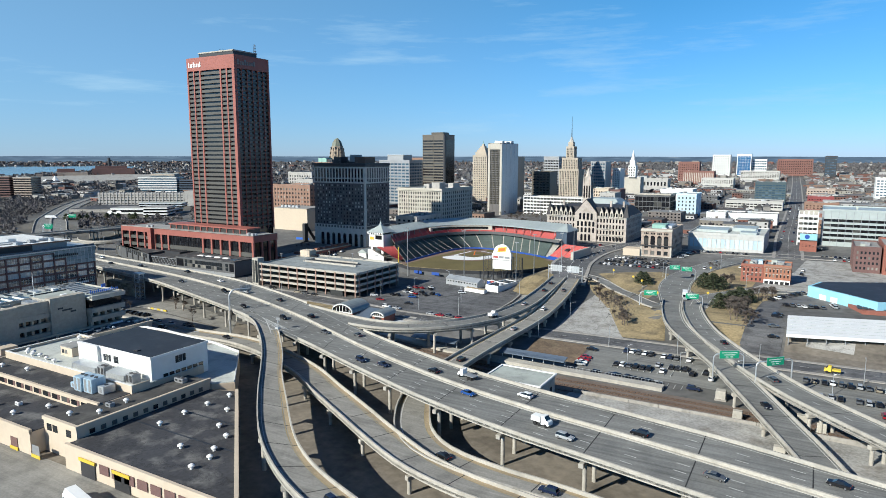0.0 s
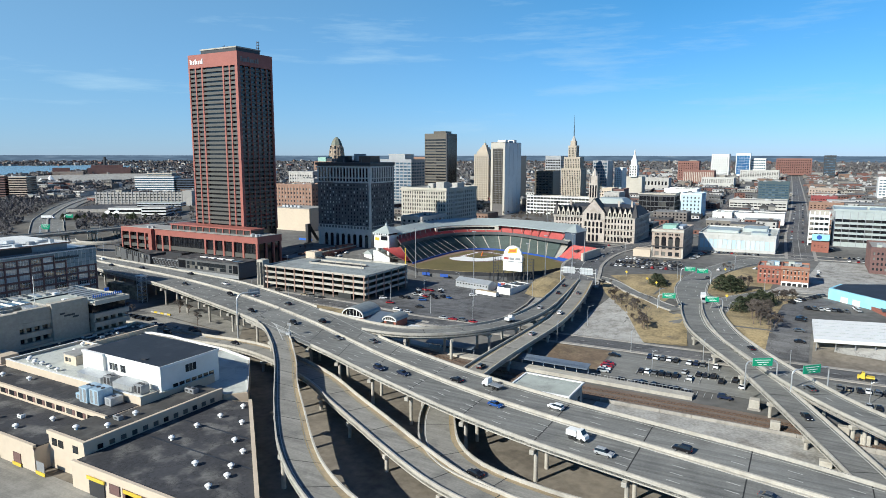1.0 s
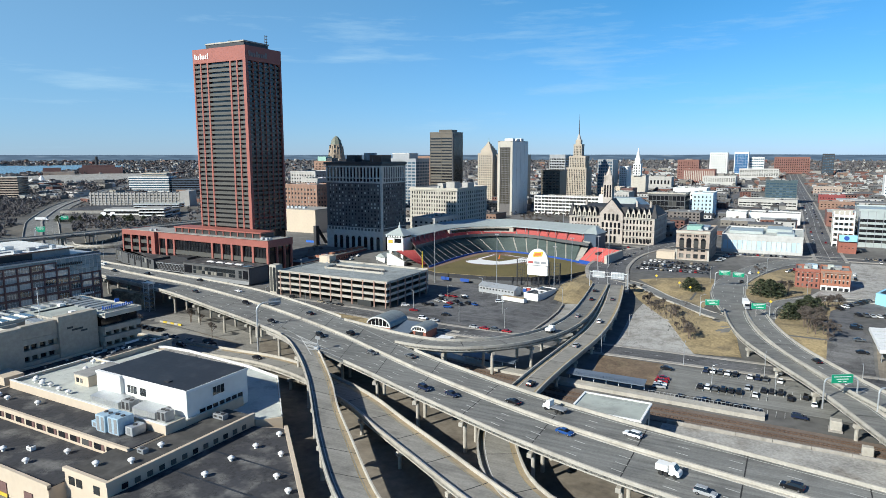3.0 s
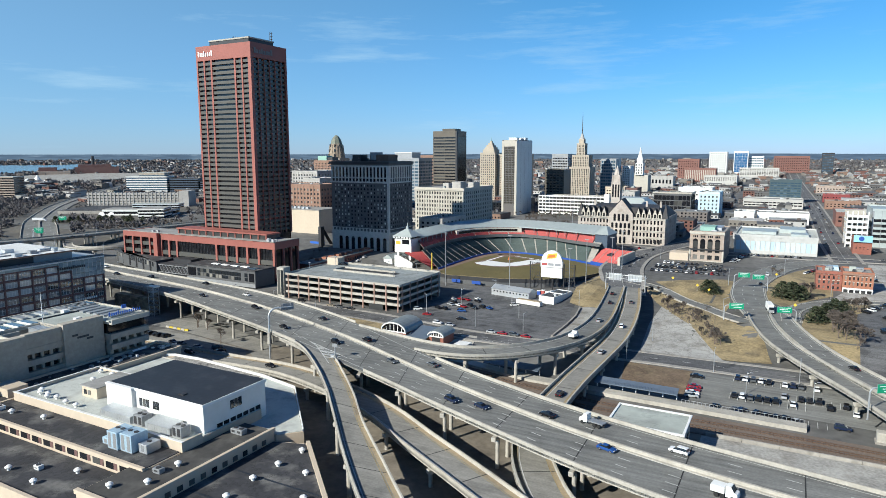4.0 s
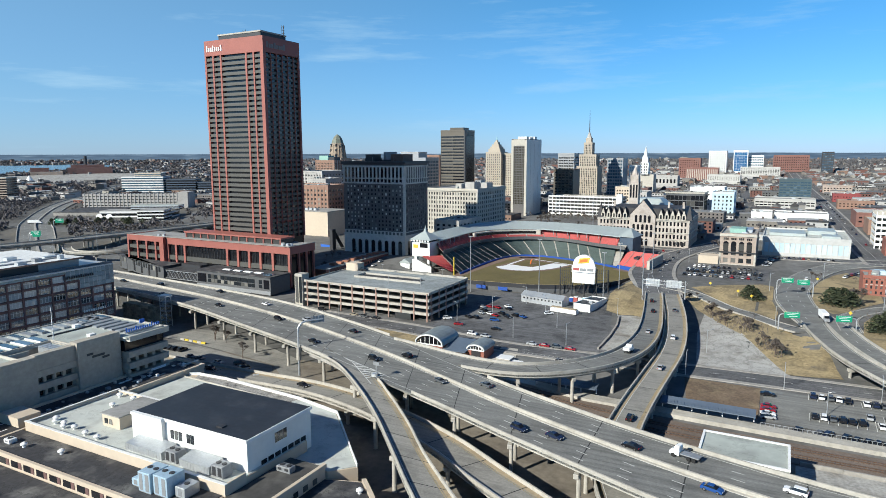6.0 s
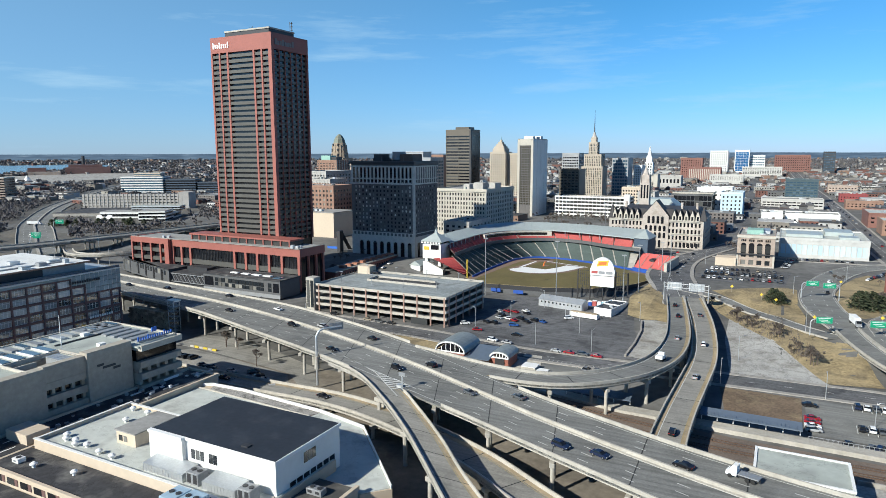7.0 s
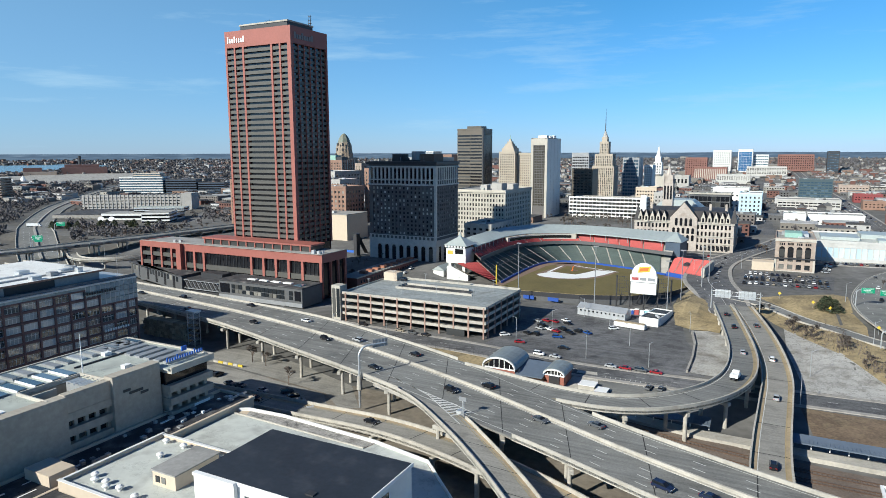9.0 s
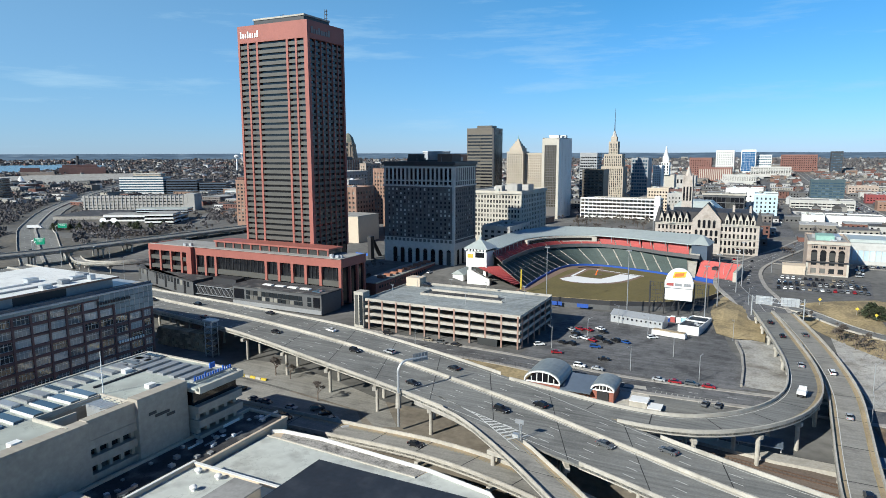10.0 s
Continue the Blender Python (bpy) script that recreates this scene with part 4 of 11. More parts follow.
for k in range(9):
    part("roof_unit", boxes((TX0 + 12 + k * 3.4, TX0 + 13.6 + k * 3.4, TY0 + 16 + (k % 3), TY0 + 18 + (k % 3), TZ1 + 4.3, TZ1 + 5.2 + 0.5 * (k % 2))), GALV, T)

# ---- podium of the bank tower
P = thing("bank_podium", (-406, 345, 4), "low red granite podium with dark glazing below the tower", "office building")
part("core", boxes((-474.5, -333.5, 319.5, 341, 4, 28.0)), GLASSD, P)
part("crown_band", boxes((-476, -442, 317, 319.5, 25, 28.6), (-442, -438, 315.5, 319.5, 4, 28.6), (-438, -332, 318, 319.5, 24, 28.6), (-333.5, -332, 319.5, 341, 24, 28.6), (-476, -474.5, 319.5, 341, 4, 28.6)), REDB, P)
part("roof", boxes((-474.5, -333.5, 319.5, 341, 28.0, 28.3)), ROOFG, P)
part("parapet_rim", boxes((-475.6, -332.2, 317.4, 318.0, 28.6, 28.9), (-332.6, -332, 318, 341, 28.6, 28.9)), CONCD, P)
for x in (-476, -466.5, -457.5, -448.5):
    part("granite_column", boxes((x, x + 1.4, 317, 319.5, 4, 25)), REDB, P)
for k, x in enumerate((-438, -430, -422, -384, -374.8, -365.6, -356.4, -346.6, -334)):
    part("granite_column", boxes((x, x + 1.7, 318, 319.5, 4, 24)), REDB, P)
for y in (326, 333, 339.6):
    part("granite_column", boxes((-333.5, -332.3, y, y + 1.2, 4, 24)), REDB, P)
for z in (9, 14, 19.5):
    part("grey_spandrel", boxes((-474.6, -442, 317.6, 319.4, z, z + 2.4)), GREYB, P)
part("grey_spandrel", boxes((-437.9, -333.6, 318.5, 319.4, 13.8, 16.8)), GREYB, P)
for k in range(38):
    x = -436 + k * 2.7
    part("mullion", boxes((x, x + 0.18, 319.2, 319.5, 13.2, 24)), DARKM, P)
part("clerestory", boxes((-428, -346, 326, 338, 28.3, 31.4)), GLASSD, P)
part("clerestory_rim", boxes((-429, -345, 325, 338, 31.4, 32.3)), REDB, P)
for k in range(13):
    part("clerestory_post", boxes((-428 + k * 6.8, -427.2 + k * 6.8, 325.4, 326, 28.3, 31.4)), REDB, P)
for k, x in enumerate((-450, -447, -344, -341.5, -339, -338)):
    part("roof_unit", boxes((x, x + 1.8, 321 + (k % 3) * 1.6, 322.6 + (k % 3) * 1.6, 28.3, 29.8)), GALV, P)
L = thing("low_arcade", (-410, 300, 3), "low dark metal and glass arcade before the podium", "building")
bm = bmesh.new()
prism(bm, [(-494, 323), (-422, 301.6), (-422, 316), (-476.5, 316), (-478, 326), (-494, 327)], 3, 12)
part("west_hall", bm, CHAR, L)
bm = bmesh.new()
prism(bm, [(-495, 322.4), (-421.6, 300.8), (-421.6, 316.4), (-476.6, 316.4), (-478, 326.6), (-495, 327.6)], 12, 12.6)
part("west_roof", bm, ROOFD, L)
for k in range(17):
    f = (k + 0.5) / 18
    x, y = -494 + 72 * f, 323 - 21.4 * f
    part("window", rotbox(bmesh.new(), (x - 1.3, y + 0.25), (x + 1.3, y - 0.52), 0.2, 8.2, 11.2) if k % 3 else rotbox(bmesh.new(), (x - 1.3, y + 0.25), (x + 1.3, y - 0.52), 0.2, 4, 11.2), GLASS if k % 3 else GLASSD, L)
part("link_hall", boxes((-421, -392, 304, 316, 3, 10.5)), DARKM, L)
part("link_roof", boxes((-421.4, -391.6, 303, 316.4, 10.5, 11.0)), ROOFD, L)
bm = bmesh.new()
prism(bm, [(-414, 309), (-396, 308), (-396, 315), (-406, 316), (-414, 315)], 11.0, 14.2)
part("link_lantern", bm, DARKM, L)
part("east_hall", boxes((-391, -332, 300.5, 317, 3, 13)), CHAR, L)
part("east_roof", boxes((-391.5, -331.5, 300, 317.4, 13, 13.6)), ROOFD, L)
part("plinth_band", boxes((-391, -332, 300.2, 300.48, 3, 5.2)), STEEL, L)
for k in range(15):
    x = -381.5 + k * 2.7 + (3 if k > 13 else 0)
    part("window", boxes((x, x + 2.4, 300.3, 300.46, 6.6, 8.6)), GLASS, L)
    part("window", boxes((x, x + 2.4, 300.3, 300.46, 9.0, 11.4)), GLASS, L)
for a, b in ((-390, -383), (-337, -333)):
    part("window", boxes((a, b, 300.3, 300.46, 6.4, 11.6)), GLASSD, L)
for k in range(4):
    part("skylight", boxes((-375 + k * 8.4, -369.2 + k * 8.4, 306, 308.4, 13.6, 14.1)), WHITE, L)
part("skylight", boxes((-340, -335, 303.5, 308, 13.6, 14.0)), GLASSB, L)
for k in range(9):
    x = -420.5 + k * 3.2
    bm = tube(bmesh.new(), (x, 302.4, 5.4), (x + 3.2, 302.4, 10), 0.16, 0.16, 4)
    tube(bm, (x + 3.2, 302.4, 5.4), (x, 302.4, 10), 0.16, 0.16, 4)
    part("truss_brace", bm, STEEL, L)
for z in (5.2, 10.1):
    part("truss_chord", boxes((-421, -391.2, 302.2, 302.6, z, z + 0.35)), STEEL, L)

# ---- multi-storey garage
BRICKG = mat("brown_painted_column", (0.30, 0.195, 0.155), 0.85, 0.15)
G = thing("parking_garage", (-262, 313, 2.4), "five-level concrete parking garage with brown columns", "parking garage")
gx0, gx1, gy0, gy1 = -300.0, -224.0, 291.5, 335.0
for k in range(5):
    z = 2.5 + k * 3.35 + (0.0 if k else 0.0)
    if k:
        part("floor_slab", boxes((gx0 + 0.5, gx1 - 0.5, gy0 + 0.5, gy1 - 0.3, z - 0.25, z + 0.05)), CONCD, G)
        part("spandrel", boxes((gx0, gx1, gy0, gy0 + 0.3, z - 0.35, z + 0.95)), CONC, G)
        part("spandrel", boxes((gx1 - 0.3, gx1, gy0 + 0.3, gy1, z - 0.35, z + 0.95)), CONC, G)
        part("spandrel", boxes((gx0, gx0 + 0.3, gy0 + 0.3, gy1, z - 0.35, z + 0.95)), CONC, G)
part("roof_deck", boxes((gx0 + 0.3, gx1 - 0.3, gy0 + 0.3, gy1, 15.75, 16.1)), GARROOF, G)
part("back_wall", boxes((gx0 + 0.3, gx1 - 0.3, gy1 - 0.3, gy1 + 0.1, 2.5, 17.2)), CONC, G)
part("core_wall", boxes((gx0 + 9, gx1 - 9, gy0 + 16, gy0 + 24, 2.5, 15.7)), CONCD, G)
for k in range(11):
    x = gx0 + 2 + k * (gx1 - gx0 - 3) / 10
    part("column", boxes((x - 0.35, x + 0.35, gy0 - 0.16, gy0 + 0.5, 2.4, 16.4)), BRICKG, G)
for k in range(6):
    y = gy0 + 3 + k * 7.6
    part("column", boxes((gx1 - 0.5, gx1 + 0.16, y - 0.35, y + 0.35, 2.4, 16.4)), BRICKG, G)
part("stair_tower", boxes((-305.5, -300.4, 290.5, 296, 2.4, 19.6)), CONC, G)
for k in range(1, 3):
    part("stair_glass", boxes((-305.0 + (k - 1) * 2.5, -303.2 + (k - 1) * 2.5, 290.35, 290.48, 4, 18.2)), GLASS, G)
part("ramp_wall", boxes((-282, -240, 312, 312.5, 16.1, 17.2), (-282, -246, 322, 322.5, 16.1, 17.2), (-282, -281.5, 312.5, 322, 16.1, 17.2)), CONC, G)
part("ramp_opening", boxes((-281.5, -243, 312.5, 322, 16.1, 16.2)), ROOFD, G)
part("roof_stair", boxes((-299, -291, 328, 334.6, 16.1, 20.4)), CREAM, G)
for k in range(8):
    p = (-292 + (k % 4) * 19, 303 + (k // 4) * 24)
    bm = tube(bmesh.new(), (*p, 16.1), (*p, 21.5), 0.12, 0.09, 6)
    quad_box(bm, p[0] - 0.9, p[0] + 0.9, p[1] - 0.15, p[1] + 0.15, 21.5, 21.75)
    part("lamp_pole", bm, STEEL, G)
part("door_panel", boxes((-243, -234, gy0 - 0.3, gy0 - 0.17, 2.5, 5.6)), GLASS, G)

# ---- grey office tower with an arched base, and its neighbours
LAWB = mat("dark_grey_brick", (0.13, 0.122, 0.118), 0.85, 0.15, 1.2, 0.08)
LAWS = mat("weathered_pale_limestone", (0.56, 0.54, 0.50), 0.85, 0.14, 0.6, 0.06, stain=((0.40, 0.38, 0.34), 0.2, 0.5))
LAWG = glass("shaded_window_glass", (0.018, 0.02, 0.024), (0.75, 0.74, 0.7), 0.5)
LAW = facade_building("stone_office_tower", "dark brick office tower with a pale arched stone base", (-378, -323.5, 435, 470, 5, 76), LAWB,
                      {"s": (16, 13, 2.2, 0.5, 0.56, 20, 12.5), "e": (10, 13, 2.2, 0.5, 0.56, 20, 12.5)}, LAWG, ROOFD, rec=0.6, parapet=1.4)
for z, d, h in ((21.6, 0.5, 1.0), (24.6, 0.3, 0.5), (60.6, 0.7, 1.0), (64.2, 0.5, 0.6), (73.2, 0.9, 1.0)):
    part("cornice", boxes((-378 - d, -323.5 + d, 435 - d, 435.0, z, z + h), (-323.5, -323.5 + d, 435.0, 470, z, z + h)), LAWS, LAW)
part("crown_cornice", boxes((-379.4, -322.1, 433.6, 435.0, 75.2, 77.2), (-323.5, -322.1, 435.0, 470, 75.2, 77.2)), DARKM, LAW)
part("stone_base", boxes((-378.3, -323.2, 434.7, 434.98, 5, 21.6), (-323.48, -323.22, 435, 470, 5, 21.6)), LAWS, LAW)
# narrow pale strip up the south-east corner, on both faces
part("pale_corner_strip", boxes((-324.7, -323.1, 434.6, 434.98, 22.6, 73.2), (-323.48, -323.2, 435, 436.2, 22.6, 73.2)), LAWS, LAW)
for k in range(17):
    x = -377.8 + k * 3.28
    part("stone_fin", boxes((x, x + 0.9, 434.6, 434.98, 61.6, 64.2)), LAWS, LAW)
    part("stone_fin", boxes((x, x + 1.3, 434.5, 434.98, 64.8, 73.2)), LAWS, LAW)
    part("stone_fin", boxes((x + 0.1, x + 1.2, 434.6, 434.98, 22.6, 24.6)), LAWS, LAW)
    if k < 16:
        part("tall_window", boxes((x + 1.5, x + 3.0, 434.86, 434.97, 65.6, 72.4)), GLASSD, LAW)
        part("attic_window", boxes((x + 1.3, x + 2.9, 434.86, 434.97, 62.2, 63.9)), GLASSD, LAW)
for k in range(10):
    y = 436.4 + k * 3.4
    part("stone_fin", boxes((-323.48, -323.1, y, y + 1.3, 64.8, 73.2)), LAWS, LAW)
    part("stone_fin", boxes((-323.48, -323.2, y, y + 0.9, 61.6, 64.2)), LAWS, LAW)
for k in range(8):
    x = -371 + k * 6.0
    for nm_, w_, zt_, y_, m_ in (("arch_surround", 2.05, 16.6, 434.62, STONEW), ("arched_window", 1.5, 16.6, 434.54, GLASSD)):
        bm = boxes((x + 1.5 - w_, x + 1.5 + w_, y_, y_ + 0.07, 7.5, zt_))
        arc_ = [bm.verts.new((x + 1.5 + w_ * math.cos(math.pi * i / 10), y_, zt_ + w_ * math.sin(math.pi * i / 10))) for i in range(11)]
        bm.faces.new(arc_[::-1])
        part(nm_, bm, m_, LAW)
for k in range(4):
    part("arched_window", boxes((-323.2, -323.1, 439 + k * 7.5, 442 + k * 7.5, 7.5, 18)), GLASSD, LAW)
BROWNP = mat("rusty_brown_cladding", (0.14, 0.085, 0.06), 0.7, 0.2, 0.6)
for b in ((-365, -356, 445, 456, 76, 79.5), (-364.5, -356.5, 445.5, 455, 79.5, 82.5), (-340, -329, 443, 457, 76, 82.6), (-356, -341, 450, 462, 76, 78.4)):
    roof_box(LAW, *b, BROWNP if b[0] == -340 else DARKM)
part("roof_tank", tube(bmesh.new(), (-348.5, 456, 78.4), (-348.5, 456, 84.4), 5.2, 5.2, 18), STEEL, LAW)
for k in range(5):
    part("roof_mast", tube(bmesh.new(), (-374 + k * 9.5, 441, 76), (-374 + k * 9.5, 441, 80.5), 0.12, 0.08, 5), STEEL, LAW)

DON = facade_building("pale_office_block", "long pale stone office block with arched upper windows", (-372, -320, 556, 622, 7, 50.5), STONEW,
                      {"s": (18, 9, 1.2, 0.55, 0.6, 5, 1.5), "e": (15, 9, 1.2, 0.5, 0.6, 5, 1.5)}, roof_mat=ROOFG, cap=150)
for b in ((-350, -344, 572, 580, 50, 55), (-335, -326, 562, 574, 50, 57), (-332, -326, 590, 604, 50, 55.5), (-358, -340, 596, 612, 50, 54)):
    roof_box(DON, *b, STONE)
part("cornice", boxes((-373, -319, 555, 556, 49, 50.4), (-320, -319, 556, 622, 49, 50.4)), STONEW, DON)
facade_building("grey_annex", "plain grey annex between taller blocks", (-322, -300, 478, 520, 7, 30), STONE, {"e": (6, 5, 1, 0.5, 0.5, 4, 1), "s": (4, 5, 1, 0.5, 0.5, 4, 1)}, cap=50)

# ---- downtown towers
BRONZEB = mat("bronze_band", (0.115, 0.098, 0.075), 0.45, 0.1, 0.6, 0.1)
BRONZEG = glass("bronze_glass", (0.055, 0.05, 0.036), (0.085, 0.075, 0.055), 0.4, 0.25)
DK = facade_building("bronze_tower", "dark bronze glass office tower", (-452, -419, 735, 762, 7, 110), BROWNT,
                     {"s": (2, 25, 0.4, 0.985, 0.5, 6, 5), "e": (9, 1, 1.2, 0.92, 0.99, 6, 5)}, GLASSD, ROOFD, BRONZEB, BRONZEB, rec=0.35, cap=120)
part("dark_notch", boxes((-420.6, -418.8, 734.8, 738.5, 7, 110.6)), DARKM, DK)
roof_box(DK, -442, -424, 741, 756, 110, 114, BROWNT)
WT = facade_building("white_tower", "slim white marble office tower with grey glass", (-372, -353, 768, 820, 7, 99), WHITEW,
                     {"s": (7, 24, 2.6, 0.82, 0.72, 14, 7)}, BRONZEG, ROOFG, LAWB, LAWB, rec=0.7, cap=100)
part("corner_wall", boxes((-372.4, -369.6, 767.6, 768.6, 7, 99), (-355.4, -352.6, 767.6, 768.6, 7, 99), (-369.6, -355.4, 767.5, 768.5, 92, 99.6)), STONEW, WT)
part("east_wall", boxes((-353, -352.5, 768, 820, 7, 99.4)), WHITEW, WT)
for k in range(3):
    part("wall_joint", boxes((-352.52, -352.42, 781 + k * 13, 781.3 + k * 13, 9, 99)), STONE, WT)
for a, b, c_ in ((776, 783, 103), (788, 800, 102.4), (804, 812, 103.4)):
    roof_box(WT, -367, -356, a, b, 99, c_, WHITEW)
PALETAN = mat("pale_tan_terracotta", (0.43, 0.37, 0.295), 0.8, 0.12, 0.6, 0.06, stain=((0.42, 0.35, 0.27), 0.2, 0.5))
EL = facade_building("terracotta_tower", "pale tan terracotta tower with a stepped pyramid roof", (-481, -456, 936, 962, 7, 84), PALETAN,
                     {"s": (7, 19, 1, 0.5, 0.55, 6, 1), "e": (7, 19, 1, 0.5, 0.55, 6, 1)}, cap=40)
bm = boxes((-478, -459, 939, 959, 84, 90))
for k in range(4):
    quad_box(bm, -476 + k * 2.0, -461 - k * 2.0, 941 + k * 2, 957 - k * 2, 90 + k * 3.2, 93.2 + k * 3.2)
part("stepped_roof", bm, PALETAN, EL)
part("finial", tube(bmesh.new(), (-468.5, 949, 102), (-468.5, 949, 109), 0.9, 0.05, 6), COPPER, EL)
facade_building("cream_hotel_block", "broad tan brick office block with many windows", (-455.5, -412, 945, 985, 7, 82), PALETAN, {"s": (14, 19, 1, 0.42, 0.5, 5, 1)}, cap=40)
RB = facade_building("setback_tower", "pale stone setback tower with a needle spire", (-360, -328, 1005, 1035, 7, 62), PALETAN, {"s": (11, 14, 1, 0.5, 0.8, 5, 1), "e": (9, 14, 1, 0.45, 0.75, 5, 1)}, cap=40)
facade_building("", "", (-357, -331, 1008, 1030, 62, 80), PALETAN, {"s": (9, 4, 1, 0.45, 0.75, 1, 1), "e": (7, 4, 1, 0.45, 0.75, 1, 1)}, root=RB, cap=20, wall_name="upper_wall")
facade_building("", "", (-351, -338, 1010, 1024, 80, 98), PALETAN, {"s": (5, 4, 0.8, 0.45, 0.75, 1, 1), "e": (5, 4, 0.8, 0.45, 0.75, 1, 1)}, root=RB, cap=15, wall_name="top_wall")
part("lantern", boxes((-348.5, -340.5, 1012, 1021, 98, 106)), PALETAN, RB)
part("lantern_cap", tube(bmesh.new(), (-344.5, 1016.5, 106), (-344.5, 1016.5, 114), 4.0, 1.2, 8), STONE, RB)
part("spire", tube(bmesh.new(), (-344.5, 1016.5, 113), (-344.5, 1016.5, 147), 0.8, 0.12, 6), DARKM, RB)
facade_building("dark_glass_block", "dark glass office block with a black penthouse", (-404, -377, 1050, 1080, 7, 82), STEEL, {"s": (9, 15, 0.8, 0.8, 0.5, 5, 4), "e": (7, 15, 0.8, 0.8, 0.5, 5, 4)}, GLASSD, cap=40)
facade_building("brown_hotel", "brown mid-rise block behind the white tower", (-352, -325, 870, 900, 7, 61), BROWNT, {"s": (5, 13, 1, 0.7, 0.4, 4, 1)}, GLASSD, cap=60)
BGB = facade_building("blue_glass_block", "blue-grey glass office block", (-526, -476, 740, 775, 7, 77), STEEL, {"s": (8, 15, 0.6, 0.85, 0.6, 5, 2), "e": (8, 15, 0.6, 0.85, 0.6, 5, 2)}, GLASSB, cap=40)
part("upper_block", boxes((-517, -491, 748, 770, 77, 84.5)), STEEL, BGB)
part("upper_edge", boxes((-517.5, -490.5, 747.4, 770.4, 84.5, 85.2)), WHITEW, BGB)
facade_building("dark_court_block", "tall brown brick slab block downtown", (-574, -531, 880, 915, 7, 80), BRICKO, {"s": (9, 14, 1, 0.6, 0.5, 4, 1)}, GLASSD, cap=60)
facade_building("green_glass_block", "green-grey glass block with a sloped crown", (-330, -305, 1075, 1110, 7, 74), STEEL, {"s": (6, 12, 1, 0.8, 0.6, 4, 1)}, GLASSB, cap=50)
facade_building("slim_white_slab", "slim pale apartment slab", (-305, -292, 1120, 1150, 7, 62), WHITEW, {"s": (4, 14, 0.5, 0.5, 0.5, 3, 1)}, cap=50)
facade_building("brick_loft", "red brick loft block beside the tower", (-520, -467, 530, 560, 7, 52), BRICKO, {"s": (12, 9, 1, 0.5, 0.5, 4, 2), "e": (6, 9, 1, 0.5, 0.5, 4, 2)}, cap=60)
CB = thing("cream_hall", (-468, 510, 6), "blank cream panelled hall", "building")
part("wall", boxes((-490, -445, 500, 532, 6, 30)), CREAM, CB)
part("roof", boxes((-490.4, -444.6, 499.6, 532.4, 30, 30.6)), ROOFG, CB)
for k in range(5):
    part("roof_unit", boxes((-486 + k * 5, -483 + k * 5, 506, 510, 30.6, 32.4)), GALV, CB)
CH = facade_building("art_deco_hall", "brown art deco city hall with a domed tower", (-796, -722, 932, 975, 7, 66), SAND, {"s": (15, 11, 2, 0.5, 0.7, 6, 2), "e": (9, 11, 2, 0.5, 0.7, 6, 2)}, cap=40)
def octagon(bm, cx, cy, r0, r1, z0, z1):
    k = [(math.cos(math.pi / 8 + i * math.pi / 4), math.sin(math.pi / 8 + i * math.pi / 4)) for i in range(8)]
    lo = [bm.verts.new((cx + x * r0, cy + y * r0, z0)) for x, y in k]
    hi = [bm.verts.new((cx + x * r1, cy + y * r1, z1)) for x, y in k]
    bm.faces.new(hi)
    for i in range(8):
        bm.faces.new((lo[i], lo[(i + 1) % 8], hi[(i + 1) % 8], hi[i]))
    return bm


SANDB = mat("weathered_brown_sandstone", (0.30, 0.24, 0.18), 0.85, 0.2, 0.6, 0.08, stain=((0.2, 0.16, 0.12), 0.25, 0.5))
TILE = mat("green_brown_roof_tile", (0.17, 0.19, 0.15), 0.7, 0.25, 0.6, 0.1, stain=((0.24, 0.14, 0.08), 0.3, 0.6))
part("tower_base", boxes((-784, -750, 934, 962, 66, 76)), SANDB, CH)
for r0, r1, z0, z1 in ((15.5, 14.5, 76, 84), (14, 13, 84, 93), (12.4, 11, 93, 101)):
    part("tower_tier", octagon(bmesh.new(), -767, 948, r0, r1, z0, z1), SANDB, CH)
bm = octagon(bmesh.new(), -767, 948, 10.6, 8.6, 101, 108)
octagon(bm, -767, 948, 8.6, 5.0, 108, 113)
octagon(bm, -767, 948, 5.0, 1.4, 113, 116)
part("dome", bm, TILE, CH)
for i in range(8):
    a = math.pi / 4 * i
    x, y = -767 + 13.6 * math.cos(a), 948 + 13.6 * math.sin(a)
    part("buttress", tube(bmesh.new(), (x, y, 74), (-767 + 11.6 * math.cos(a), 948 + 11.6 * math.sin(a), 98), 1.5, 0.9, 5), SANDB, CH)
    if 4 <= i <= 7:
        for z in (78, 86.5, 95):
            part("slot_window", boxes((-767 + 14.6 * math.cos(a + 0.39) * (1 - (z - 78) * 0.013) - 1.1, -767 + 14.6 * math.cos(a + 0.39) * (1 - (z - 78) * 0.013) + 1.1, 948 + 14.6 * math.sin(a + 0.39) * (1 - (z - 78) * 0.013) - 0.6, 948 + 14.6 * math.sin(a + 0.39) * (1 - (z - 78) * 0.013) + 0.6, z, z + 5)), GLASSD, CH)
HB = facade_building("hotel_brown", "brown brick hotel with cream trim and a teal attic", (-754, -716, 870, 905, 7, 72), BRICKO, {"s": (12, 14, 1, 0.5, 0.5, 4, 2), "e": (6, 14, 1, 0.5, 0.5, 4, 2)}, cap=40)
for k in range(6):
    part("cream_pilaster", boxes((-716, -715.6, 871 + k * 6.4, 872.2 + k * 6.4, 10, 73)), STONEW, HB)
part("teal_attic", boxes((-749, -731, 874, 890, 72, 80)), COPPER, HB)
part("dark_attic", boxes((-729, -719, 874, 890, 72, 78)), DARKM, HB)
facade_building("cream_apartments", "cream apartment block with red balconies", (-640, -600, 560, 590, 7, 55), BRICKO, {"s": (8, 11, 1, 0.6, 0.5, 4, 2)}, cap=40)
